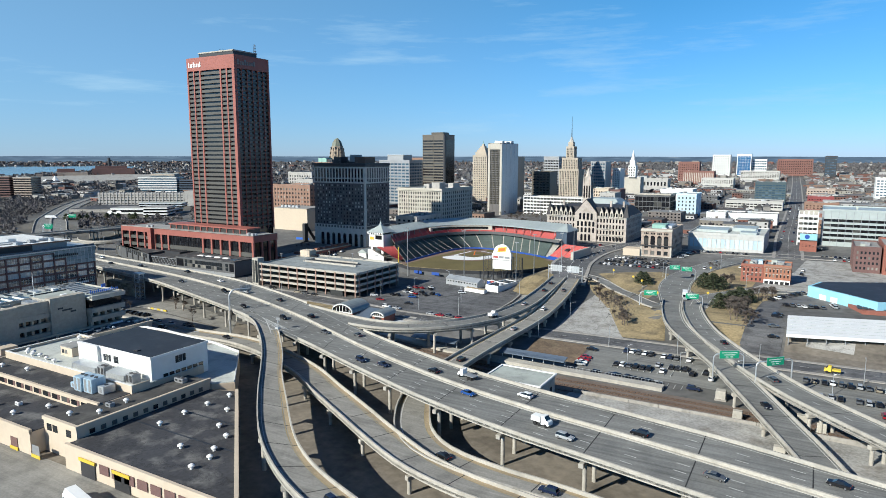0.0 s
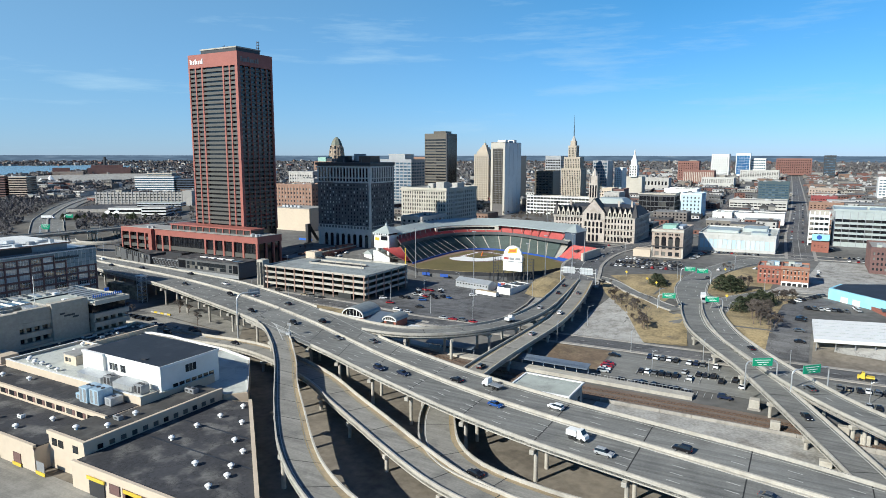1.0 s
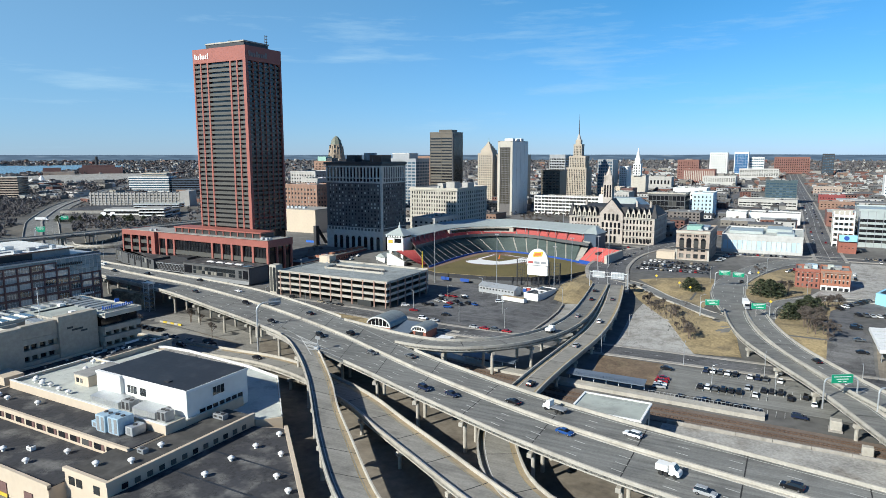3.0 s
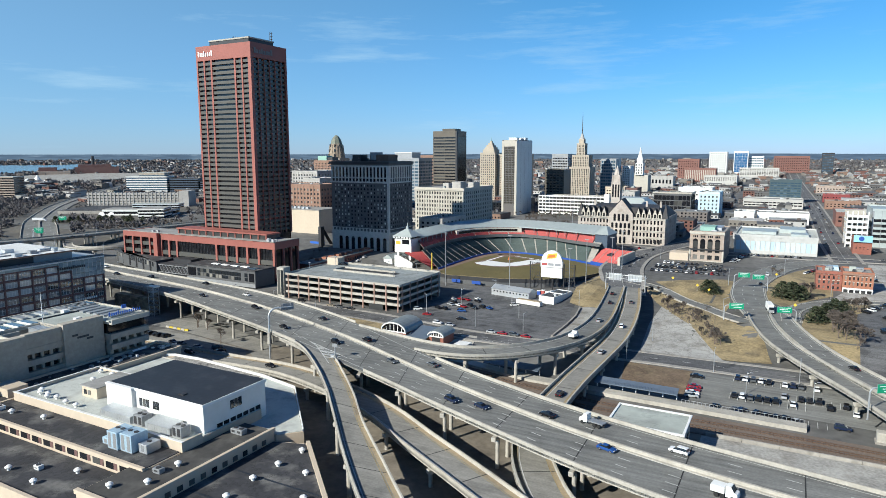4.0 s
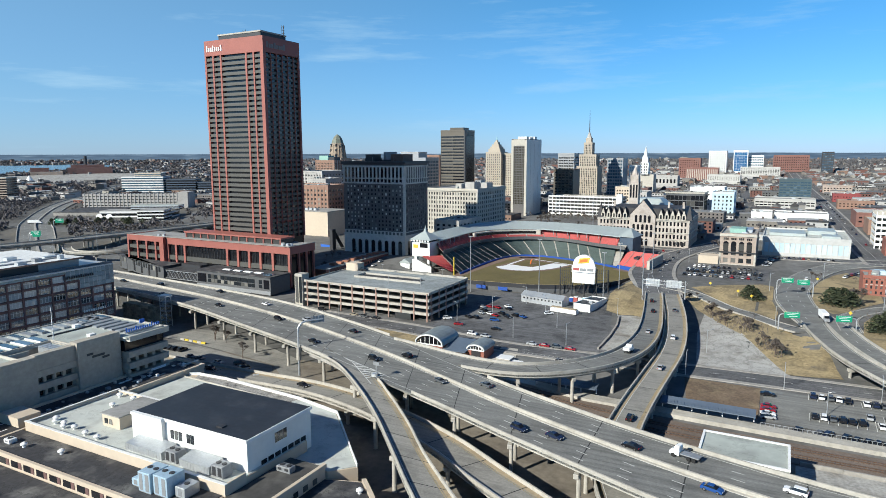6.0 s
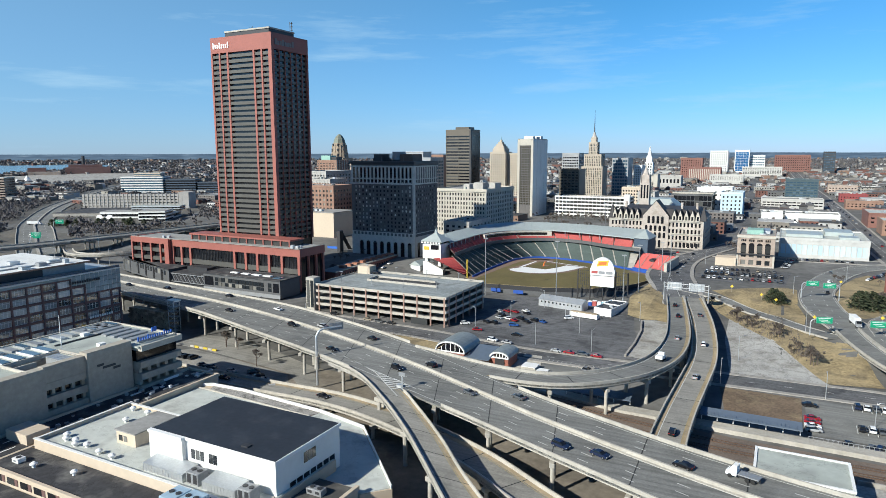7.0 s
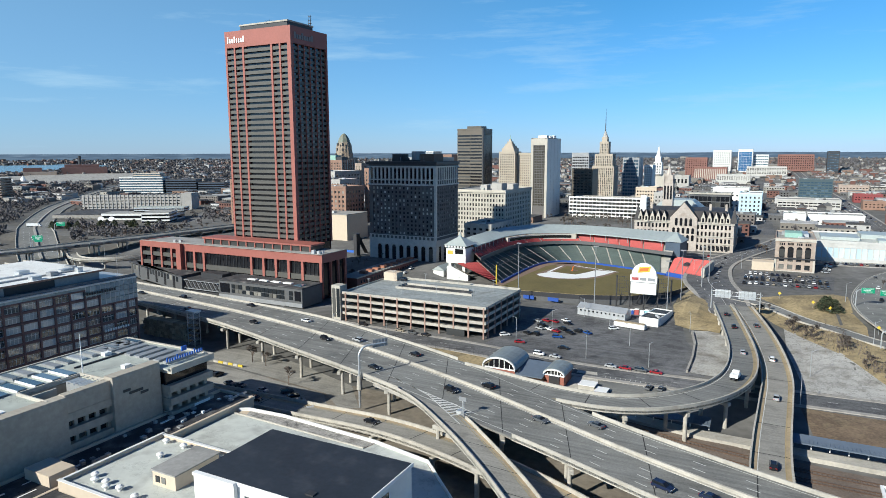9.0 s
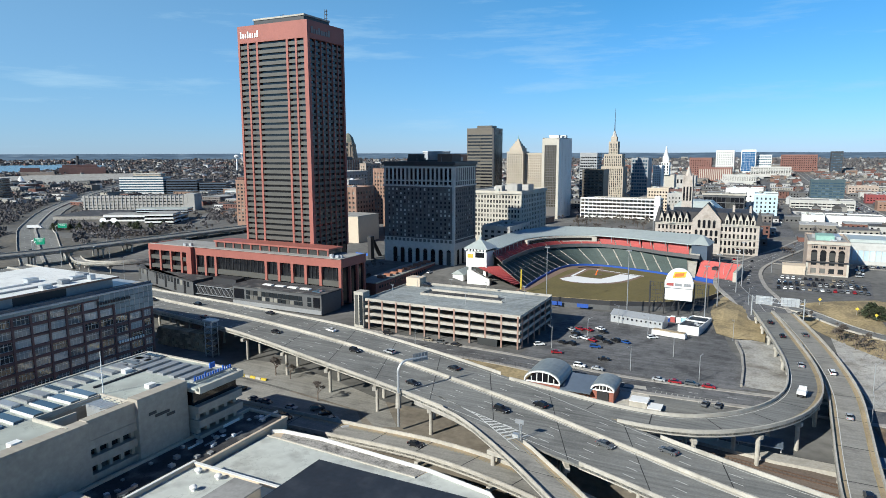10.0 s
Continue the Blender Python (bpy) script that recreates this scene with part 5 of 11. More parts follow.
facade_building("grey_stepped_block", "pale stepped office block", (-600, -560, 640, 690, 7, 62), STONE, {"s": (9, 12, 1, 0.5, 0.5, 4, 2), "e": (8, 12, 1, 0.5, 0.5, 4, 2)}, cap=40)
facade_building("orange_brick_block", "orange brick block with small windows", (-520, -500, 640, 670, 7, 66), BRICKO, {"s": (5, 13, 1, 0.5, 0.5, 4, 2), "e": (6, 13, 1, 0.5, 0.5, 4, 2)}, cap=70)
facade_building("small_brick_block", "low orange brick block", (-455, -430, 556, 580, 7, 42), BRICKO, {"s": (5, 7, 1, 0.5, 0.5, 4, 2), "e": (5, 7, 1, 0.5, 0.5, 4, 2)}, cap=40)
RPW = thing("red_brick_hall", (-342, 400, 4), "long low red brick building with small windows and red rooftop boxes", "building")
RPA = np.array([(-347, 354), (-350, 384), (-352, 410), (-350, 446)])
RPB = np.array([(-334.3, 354), (-335.2, 384), (-336, 410), (-336.6, 432)])
bm = bmesh.new()
slab(bm, RPA, RPB, np.full(4, 9.0), np.full(4, 2.0))
part("wall", bm, BRICKR, RPW)
bm = bmesh.new()
slab(bm, RPA * 0.97 + RPB * 0.03, RPA * 0.03 + RPB * 0.97, np.full(4, 9.25), np.full(4, 9.0))
part("roof", bm, ROOFG, RPW)
bm = bmesh.new()
slab(bm, RPA * 0.03 + RPB * 0.97, RPB + (0.12, 0), np.full(4, 9.6), np.full(4, 8.9))
part("coping", bm, CREAM, RPW)
for k in range(24):
    y = 358 + k * 3.05
    x = float(np.interp(y, RPB[:, 1], RPB[:, 0]))
    part("window", boxes((x - 0.05, x + 0.08, y, y + 1.3, 5.6, 7.2)), GLASSD, RPW)
for k in range(9):
    y = 368 + k * 7.6
    x = float(np.interp(y, RPB[:, 1], RPB[:, 0]))
    part("roof_box", boxes((x - 7.5, x - 3.2, y, y + 3.4, 9.25, 10.9 - 0.2 * (k % 3))), BRICKF, RPW)
DS = thing("black_arch_sculpture", (-392, 444, 6), "black angular steel sculpture on a plaza", "sculpture")
bm = boxes((-392.5, -389.5, 434, 438.5, 5.5, 24))
bmesh.ops.bevel(bm, geom=bm.edges[:], offset=0.2, segments=1, affect="EDGES")
tube(bm, (-391, 437, 23.0), (-393, 453, 5.5), 1.8, 1.8, 4)
part("arch", bm, DARKM, DS)
BF = thing("blue_site_fence", (-404, 446, 6), "blue fabric site fence on the plaza", "fence")
for k in range(5):
    part("panel", boxes((-411 + k * 3.1, -408 + k * 3.1, 446, 446.2, 5.5, 9.5)), SIGNBL, BF)
GKS = thing("green_gabled_kiosk", (-309, 420, 4), "small kiosk with a grey-green gable roof", "kiosk")
part("wall", boxes((-313, -305.5, 411, 429, 3, 7.2)), WHITEW, GKS)
bm = bmesh.new()
v = [bm.verts.new(p) for p in ((-313.8, 410.4, 7.0), (-304.7, 410.4, 7.0), (-309.2, 410.4, 10.0), (-313.8, 429.6, 7.0), (-304.7, 429.6, 7.0), (-309.2, 429.6, 10.0))]
for f in ((0, 2, 5, 3), (2, 1, 4, 5), (0, 1, 2), (3, 5, 4)):
    bm.faces.new([v[i] for i in f])
part("roof", bm, METALR, GKS)

# ---- parking deck and blocks behind the ball park
PD = thing("white_parking_deck", (-296, 800, 7), "long white concrete parking deck", "parking garage")
for k in range(6):
    part("spandrel", boxes((-334, -246, 797, 797.8, 9 + k * 4.2, 10.6 + k * 4.2), (-246.8, -246, 797.8, 830, 9 + k * 4.2, 10.6 + k * 4.2)), WHITEW, PD)
    part("floor_slab", boxes((-333, -247, 797.8, 830, 9 + k * 4.2, 9.3 + k * 4.2)), CONCD, PD)
for k in range(20):
    part("post", boxes((-334 + k * 4.6, -333.2 + k * 4.6, 796.9, 797.6, 7, 32)), WHITEW, PD)
part("back_wall", boxes((-334, -246, 828, 830, 7, 31)), CONC, PD)
part("stair_tower", boxes((-250, -244, 794, 800, 7, 35)), WHITEW, PD)
facade_building("cream_library_block", "cream block beside the parking deck", (-242, -222, 830, 860, 7, 36), STONE, {"s": (5, 5, 1, 0.4, 0.5, 4, 2)}, cap=30)

# ---- stone college building with gables and a tower
SANDG = mat("grey_pink_sandstone", (0.44, 0.39, 0.345), 0.85, 0.2, 0.9, 0.08, stain=((0.28, 0.23, 0.19), 0.25, 0.5))
PO = facade_building("gabled_stone_building", "brown stone gothic building with steep gables and spire", (-214, -141, 568, 625, 7, 30), SANDG,
                     {"s": (25, 4, 1.5, 0.5, 0.62, 1, 0.5), "e": (13, 4, 1.5, 0.5, 0.6, 1, 0.5)}, GLASSD, roof_mat=SLATE, cap=200, parapet=0.5, category="college building")
bm = bmesh.new()
def hip(bm, x0, x1, y0, y1, z0, z1, inset):
    v = [bm.verts.new(p) for p in ((x0, y0, z0), (x1, y0, z0), (x1, y1, z0), (x0, y1, z0), (x0 + inset, y0 + inset, z1), (x1 - inset, y0 + inset, z1), (x1 - inset, y1 - inset, z1), (x0 + inset, y1 - inset, z1))]
    for f in ((0, 1, 5, 4), (1, 2, 6, 5), (2, 3, 7, 6), (3, 0, 4, 7), (4, 5, 6, 7)):
        bm.faces.new([v[i] for i in f])
hip(bm, -214, -141, 568, 625, 30.2, 38, 7)
part("slate_roof", bm, SLATE, PO)
def gable(root, x0, x1, y, z0, zw, zt, depth, wall, cover):
    bm = bmesh.new()
    pts = ((x0, zw), (x1, zw), ((x0 + x1) / 2, zt))
    a = [bm.verts.new((p[0], y, p[1])) for p in pts] + [bm.verts.new((x0, y, z0)), bm.verts.new((x1, y, z0))]
    b = [bm.verts.new((p[0], y + depth, p[1])) for p in pts] + [bm.verts.new((x0, y + depth, z0)), bm.verts.new((x1, y + depth, z0))]
    bm.faces.new((a[3], a[4], a[1], a[2], a[0]))
    bm.faces.new((b[0], b[2], b[1], b[4], b[3]))
    bm.faces.new((a[0], b[0], b[3], a[3]))
    bm.faces.new((a[4], b[4], b[1], a[1]))
    part("gable_wall", bm, wall, root)
    bm = bmesh.new()
    m = (x0 + x1) / 2
    for s0, s1 in (((x0 - 0.3, zw - 0.2), (m, zt + 0.3)), ((m, zt + 0.3), (x1 + 0.3, zw - 0.2))):
        v = [bm.verts.new((s0[0], y - 0.3, s0[1])), bm.verts.new((s1[0], y - 0.3, s1[1])), bm.verts.new((s1[0], y + depth, s1[1])), bm.verts.new((s0[0], y + depth, s0[1]))]
        w = [bm.verts.new((q.co.x, q.co.y, q.co.z + 0.35)) for q in v]
        for f in ((w[0], w[1], w[2], w[3]), (v[3], v[2], v[1], v[0]), (v[0], v[1], w[1], w[0]), (v[1], v[2], w[2], w[1]), (v[2], v[3], w[3], w[2]), (v[3], v[0], w[0], w[3])):
            bm.faces.new(f)
    part("gable_roof", bm, cover, root)
gable(PO, -187, -167, 567, 7, 33, 45, 14, SANDG, SLATE)
for x in (-211, -206.5, -202, -197.5, -193, -164.5, -160, -155.5, -151, -147):
    gable(PO, x, x + 3.1, 567.2, 29.4, 33.2, 38.0, 6, STONEW, SLATE)
    part("dormer_window", boxes((x + 0.85, x + 2.25, 567.05, 567.18, 30.4, 33.4)), GLASSD, PO)
for k in range(23):
    x = -212.4 + k * 3.0
    if not -189 < x < -166:
        bm = boxes((x, x + 1.7, 567.84, 567.93, 8.6, 11.6))
        bm.faces.new([bm.verts.new((x + 0.85 + 0.85 * math.cos(math.pi * i / 6), 567.84, 11.6 + 0.85 * math.sin(math.pi * i / 6))) for i in range(6, -1, -1)])
        part("arched_window", bm, GLASSD, PO)
for z in (13.6, 19.2, 28.4):
    part("string_course", boxes((-214.3, -140.8, 567.4, 567.9, z, z + 0.6), (-141, -140.6, 568, 625, z, z + 0.6)), STONEW, PO)
for x in (-205, -160.5, -149):
    bm = boxes((x, x + 1.6, 585, 586.6, 34, 43))
    part("chimney", bm, SANDG, PO)
for x in (-214.5, -144):
    bm = bmesh.new()
    hip(bm, x, x + 5, 567, 573, 30.2, 42, 2.4)
    part("corner_turret", bm, SLATE, PO)
for z0_, z1_, n_ in ((8, 13, 3), (15.5, 19, 5), (21, 24.5, 5), (27, 32, 4)):
    for k in range(n_):
        x = -177 + (k - (n_ - 1) / 2) * 3.5
        bm = boxes((x - 0.95, x + 0.95, 566.8, 566.98, z0_, z1_))
        bm.faces.new([bm.verts.new((x + 0.95 * math.cos(math.pi * i / 6), 566.8, z1_ + 0.95 * math.sin(math.pi * i / 6))) for i in range(6, -1, -1)])
        part("arched_window", bm, GLASSD, PO)
part("tower", boxes((-204, -195.5, 640, 648.5, 7, 56)), SANDG, PO)
bm = boxes((-203, -196.5, 641, 647.5, 56, 63))
tube(bm, (-199.75, 644.2, 62), (-199.75, 644.2, 72), 3.4, 0.1, 8)
for dx in (-3.6, 3.6):
    for dy in (-3.6, 3.6):
        tube(bm, (-199.75 + dx, 644.2 + dy, 54), (-199.75 + dx, 644.2 + dy, 66), 0.9, 0.05, 6)
part("spire", bm, SANDG, PO)
for k in range(3):
    part("belfry_opening", boxes((-203 + k * 2.6, -201.6 + k * 2.6, 639.85, 639.98, 42, 54)), GLASSD, PO)
    part("belfry_opening", boxes((-193.98, -193.85, 641.6 + k * 3, 643 + k * 3, 46, 57)), GLASSD, PO)
GR = thing("grey_metal_hall", (-198, 705, 7), "grey sloped metal-roofed hall", "building")
bm = boxes((-222, -174, 685, 730, 7, 27))
part("wall", bm, STONE, GR)
bm = bmesh.new()
hip(bm, -223, -173, 684, 731, 27, 38, 12)
part("metal_roof", bm, METALR, GR)

SCH = facade_building("dark_glass_school", "dark glazed school block with a pale roof edge", (-207, -162, 872, 912, 7, 33), CHAR, {"s": (9, 3, 0.6, 0.94, 0.86, 4, 1), "e": (8, 3, 0.6, 0.9, 0.8, 4, 1)}, GLASSD, ROOFW, cap=20)
part("roof_edge", boxes((-208, -161, 871, 872, 33.4, 35.2), (-162, -161, 872, 912, 33.4, 35.2)), STONEW, SCH)
facade_building("white_school_hall", "white flat-roofed hall behind the glazed block", (-186, -144, 930, 965, 7, 38), WHITEW, {"s": (8, 3, 1, 0.4, 0.3, 6, 6)}, GLASSD, ROOFW, cap=8)
facade_building("cream_mid_block", "cream office block with a dark brown wing", (-276, -250, 900, 930, 7, 38), CREAM, {"s": (7, 6, 1, 0.5, 0.5, 3, 2), "e": (7, 6, 1, 0.5, 0.5, 3, 2)}, GLASSD, cap=12)
facade_building("brown_mid_block", "dark brown brick wing", (-249, -234, 902, 930, 7, 37), BRICK, {"s": (4, 6, 1, 0.5, 0.5, 3, 2)}, GLASSD, cap=12)
facade_building("white_stepped_block", "white stepped office block near the tall tower", (-548, -524, 600, 630, 7, 55), STONE, {"s": (6, 10, 1, 0.5, 0.4, 4, 2), "e": (7, 10, 1, 0.5, 0.4, 4, 2)}, GLASSD, cap=20)
facade_building("pale_blue_block", "pale blue panelled block", (-152, -128, 860, 900, 7, 36), PANELB, {"s": (5, 5, 1, 0.4, 0.5, 3, 2), "e": (8, 5, 1, 0.4, 0.5, 3, 2)}, cap=60)
facade_building("white_low_shop", "low white rendered warehouse", (-106, -86, 790, 815, 7, 20), WHITEW, {"s": (3, 1, 3, 0.3, 0.3, 4, 4)}, cap=3, roof_mat=ROOFW)
facade_building("white_low_store", "low white store with a grey roof", (-84, -34, 800, 830, 7, 19), WHITEW, {"s": (9, 1, 2, 0.4, 0.4, 3, 4)}, cap=9)
MAROON = mat("maroon_painted_brick", (0.24, 0.055, 0.055), 0.8, 0.15)
GREYC = mat("weathered_white_concrete", (0.46, 0.45, 0.42), 0.85, 0.12, 0.5, 0.06)
DKA = facade_building("cream_deck_building", "long cream two-level deck building", (-112, -38, 1020, 1060, 8, 20), GREYC, {"s": (14, 2, 1, 0.85, 0.45, 2, 2)}, GLASSD, cap=28)
TEALM = mat("teal_panel", (0.06, 0.09, 0.10), 0.4, 0.1)
for nm_, lb_, b_, m_ in (("red_painted_store", "long dark red painted brick store", (-10, 26, 1180, 1205, 8, 20), MAROON), ("orange_brick_row", "low orange brick row by the avenue", (-12, 30, 1040, 1066, 8, 19), BRICKO), ("tan_brick_row", "tan brick flat-roofed row by the avenue", (-14, 32, 1400, 1430, 9, 23), SAND), ("white_flat_store", "low white flat-roofed store by the avenue", (-8, 34, 1270, 1300, 8, 17), GREYC)):
    facade_building(nm_, lb_, b_, m_, {"s": (9, 2, 1, 0.45, 0.4, 2, 2)}, GLASSD, ROOFG, cap=0)
facade_building("teal_glass_office", "teal glass office with brick core", (-84, -40, 1150, 1180, 9, 42), TEALM, {"s": (9, 7, 1, 0.85, 0.5, 3, 2)}, GLASSB, cap=72)

# ---- old stone office and the long blue-panelled post building
OB = facade_building("old_stone_office", "four-storey brown stone office with arched windows", (-113, -90.5, 502, 548, 7, 28), SAND,
                     {"s": (4, 2, 1.6, 0.62, 0.62, 0.6, 9.5), "e": (8, 4, 1.6, 0.5, 0.55, 0.6, 3)}, cap=60, rec=0.6)
for k in range(4):
    x = -110.8 + k * 4.85
    bm = boxes((x, x + 3.3, 501.86, 501.95, 17, 22))
    vs = [bm.verts.new((x + 1.65 + 1.65 * math.cos(math.pi * i / 10), 501.86, 22 + 1.65 * math.sin(math.pi * i / 10))) for i in range(11)]
    bm.faces.new(vs[::-1])
    part("arched_window", bm, GLASSD, OB)
    for j in range(3):
        part("attic_window", boxes((x + j * 1.15, x + 0.8 + j * 1.15, 501.86, 501.95, 24.6, 26)), GLASSD, OB)
part("belt_course", boxes((-113.4, -90.1, 501.3, 501.85, 15.6, 16.5)), DARKM, OB)
part("belt_course", boxes((-113.3, -90.2, 501.5, 501.85, 27, 28.6)), STONEW, OB)
part("annex", boxes((-126, -113.2, 500, 512, 7, 13)), CREAM, OB)
part("pale_ground_storey", boxes((-113.2, -90.3, 501.55, 501.85, 7, 8.2), (-113.2, -112, 501.55, 501.85, 8.2, 15.6), (-91.5, -90.3, 501.55, 501.85, 8.2, 15.6)), STONEW, OB)
roof_box(OB, -108, -98, 515, 530, 28, 31, COPPER)
roof_box(OB, -100, -94, 520, 540, 28, 30, GALV)
GREYW = mat("grey_white_panel", (0.50, 0.50, 0.48), 0.8, 0.1, 0.5, 0.06, stain=((0.38, 0.38, 0.36), 0.2, 0.4))
BW = facade_building("long_white_warehouse", "long white building with pale blue window panels", (-88, -32, 560, 622, 7, 21), GREYW,
                     {"s": (16, 1, 1.0, 0.8, 0.78, 1.6, 2.4)}, PANELB, ROOFW, cap=20, rec=0.4)
for b in ((-84, -60, 575, 600, 21, 23), (-58, -40, 590, 615, 21, 24), (-50, -38, 566, 580, 21, 23)):
    roof_box(BW, *b, METALR)

# ---- east side: shops, brick blocks, big glass building
facade_building("red_corner_shop", "red painted brick corner shop with a blue board", (-8, 4, 592, 612, 7, 19), BRICKR, {"s": (4, 2, 1, 0.4, 0.4, 4, 5)}, cap=8)
part_shop = thing("advertising_board", (-2, 589, 14), "blue and white advertising board on the shop", "billboard")
part("board", boxes((-8, 4, 590.6, 591.2, 17, 22)), SKYB, part_shop)
part("logo_shape", tube(bmesh.new(), (-3, 590.55, 19.6), (-3, 590.35, 19.6), 1.8, 1.8, 16), BLUEM, part_shop)
PW = thing("white_parking_tower", (-4, 640, 7), "white open-sided parking block", "parking garage")
for k in range(6):
    part("spandrel", boxes((-11, 4, 632, 632.6, 10 + k * 4.4, 12.2 + k * 4.4), (-11, -10.4, 632.6, 660, 10 + k * 4.4, 12.2 + k * 4.4)), WHITEW, PW)
    part("floor_slab", boxes((-10.4, 4, 632.6, 660, 10 + k * 4.4, 10.3 + k * 4.4)), CONCD, PW)
for k in range(5):
    part("post", boxes((-11 + k * 3.6, -10.2 + k * 3.6, 631.9, 632.8, 7, 37)), WHITEW, PW)
part("back_wall", boxes((-11, 4, 659, 660, 7, 36)), CONC, PW)
BG = facade_building("grey_green_office", "wide grey-green glass office with dark bands", (7, 150, 640, 690, 7, 38), STEEL, {"s": (26, 5, 1, 0.94, 0.55, 3, 6), "w": (9, 5, 1, 0.94, 0.55, 3, 6)}, GLASSD, METALR, STEEL, METALR, cap=100, split=True)
facade_building("brick_warehouse", "four-storey brown brick warehouse", (25, 40, 500, 540, 7, 24), BRICK, {"s": (6, 4, 0.8, 0.5, 0.5, 1.5, 1), "w": (10, 4, 0.8, 0.5, 0.5, 1.5, 1)}, cap=64)
facade_building("brick_warehouse_tall", "red brick warehouse with a white base", (41, 80, 498, 545, 7, 26), BRICKR, {"s": (10, 4, 0.8, 0.5, 0.5, 1.5, 1)}, cap=40)
RR = facade_building("red_brick_row", "three-storey red brick row", (-36, -23.6, 430, 448, 7, 17.5), BRICKR, {"s": (5, 3, 0.5, 0.4, 0.55, 0.6, 0.6)}, cap=24)
OR = facade_building("orange_brick_row", "orange brick row with a white shopfront", (-23.4, -9, 428.6, 447, 7, 18.2), BRICKF, {"s": (7, 3, 0.5, 0.4, 0.55, 0.6, 0.8)}, cap=24)
for root_, x0_, w_, n_, y_ in ((RR, -35.5, 2.28, 5, 429.9), (OR, -22.9, 1.914, 7, 428.5)):
    for i in range(n_):
        for j in range(1, 3):
            part("stone_lintel", boxes((x0_ + i * w_ + w_ * 0.22, x0_ + i * w_ + w_ * 0.78, y_ - 0.08, y_ + 0.1, 7 + 3.1 * (j + 1) + 0.1, 7 + 3.1 * (j + 1) + 0.5)), STONEW, root_)
part("cornice", boxes((-36.2, -23.5, 429.4, 430, 16.8, 17.6)), BRICKR, RR)
part("cornice", boxes((-23.4, -8.8, 428.0, 428.6, 17.3, 18.3)), BRICKO, OR)
part("chimney", boxes((-33, -31.6, 438, 439.4, 17.5, 20)), BRICKR, RR)
part("roof_shed", boxes((-30, -25, 440, 446, 17.5, 19.6)), PANELB, RR)
SHF = thing("shopfront", (-17, 428.2, 7), "white timber shopfront with dark windows", "shopfront")
part("fascia", boxes((-23.2, -9.2, 427.7, 428.45, 7, 10.2)), WHITE, SHF)
for k in range(5):
    part("window", boxes((-22.7 + k * 2.75, -20.7 + k * 2.75, 427.55, 427.68, 7.6, 9.4)), GLASSD, SHF)
BB = thing("pale_blue_depot", (20, 410, 6), "pale blue rendered depot with a dark roof", "building")
bm = prism(bmesh.new(), [(0.3, 400), (17, 383), (30, 369), (80, 400), (55, 440), (6, 416)], 5, 13.4)
part("wall", bm, SKYB, BB)
bm = prism(bmesh.new(), [(2.2, 400.6), (17.6, 384.6), (30.4, 370.8), (78.5, 400.4), (54.6, 438.6), (7.4, 415.4)], 13.4, 13.6)
part("roof", bm, ROOFN, BB)
for k in range(2):
    f = 0.42 + k * 0.3
    x, y = 0.3 + 16.7 * f, 400 - 17 * f
    part("door", rotbox(bmesh.new(), (x - 1.5, y + 1.5 - 0.2), (x + 1.5, y - 1.5 - 0.2), 0.3, 5.6, 10.4), WHITE, BB)
part("lower_wing", prism(bmesh.new(), [(18.4, 381), (24, 366), (50, 370), (46, 390), (30, 369.5)], 5, 9.4), BRICKR, BB)
for k in range(7):
    part("solar_panel", boxes((22 + k * 2.4, 24 + k * 2.4, 368.6 + k * 0.5, 378 + k * 0.5, 9.6, 9.8)), ROOFN, BB)
CP = thing("white_roofed_shed", (13, 322, 5), "open shed with a broad white roof", "shed")
SHED = [(-6.1, 301), (44, 315), (44, 352), (-6.9, 338)]
part("roof", prism(bmesh.new(), SHED, 8.9, 9.4), WHITE, CP)
for a, b in ((0, 1), (3, 0)):
    bm = bmesh.new()
    pa, pb = np.array(SHED[a]), np.array(SHED[b])
    n_ = np.array([(pb - pa)[1], -(pb - pa)[0]]) / np.hypot(*(pb - pa)) * 0.22
    slab(bm, np.array([pa + n_, pb + n_]), np.array([pa + n_ * 0.05, pb + n_ * 0.05]), np.array([9.45, 9.45]), np.array([8.1, 8.1]))
    part("fascia", bm, WHITE, CP)
for k in range(8):
    x = -5.4 + k * 6.9
    y = 301.9 + (x + 6.1) * 0.28
    part("post", boxes((x - 0.15, x + 0.15, y - 0.15, y + 0.15, 3.5, 8.9)), STEEL, CP)
for k in range(5):
    part("roof_seam", prism(bmesh.new(), [(-6.1, 307 + k * 6), (43.9, 321 + k * 6), (43.9, 321.2 + k * 6), (-6.1, 307.2 + k * 6)], 9.4, 9.46), PALEROOF, CP)
part("back_wall", prism(bmesh.new(), [(-6.2, 335.8), (43.4, 349.8), (43.4, 350.6), (-6.2, 336.6)], 3.5, 8.9), CONCD, CP)
part("dark_interior_floor", prism(bmesh.new(), [(-5.6, 303), (43, 316.6), (43, 349), (-5.6, 335)], 4.2, 5.0), ROOFD, CP)
facade_building("brick_depot", "low brown brick depot", (52, 90, 330, 362, 3, 13), BRICKR, {"w": (6, 1, 1, 0.5, 0.4, 3, 3), "s": (5, 1, 1, 0.5, 0.4, 3, 3)}, cap=11)

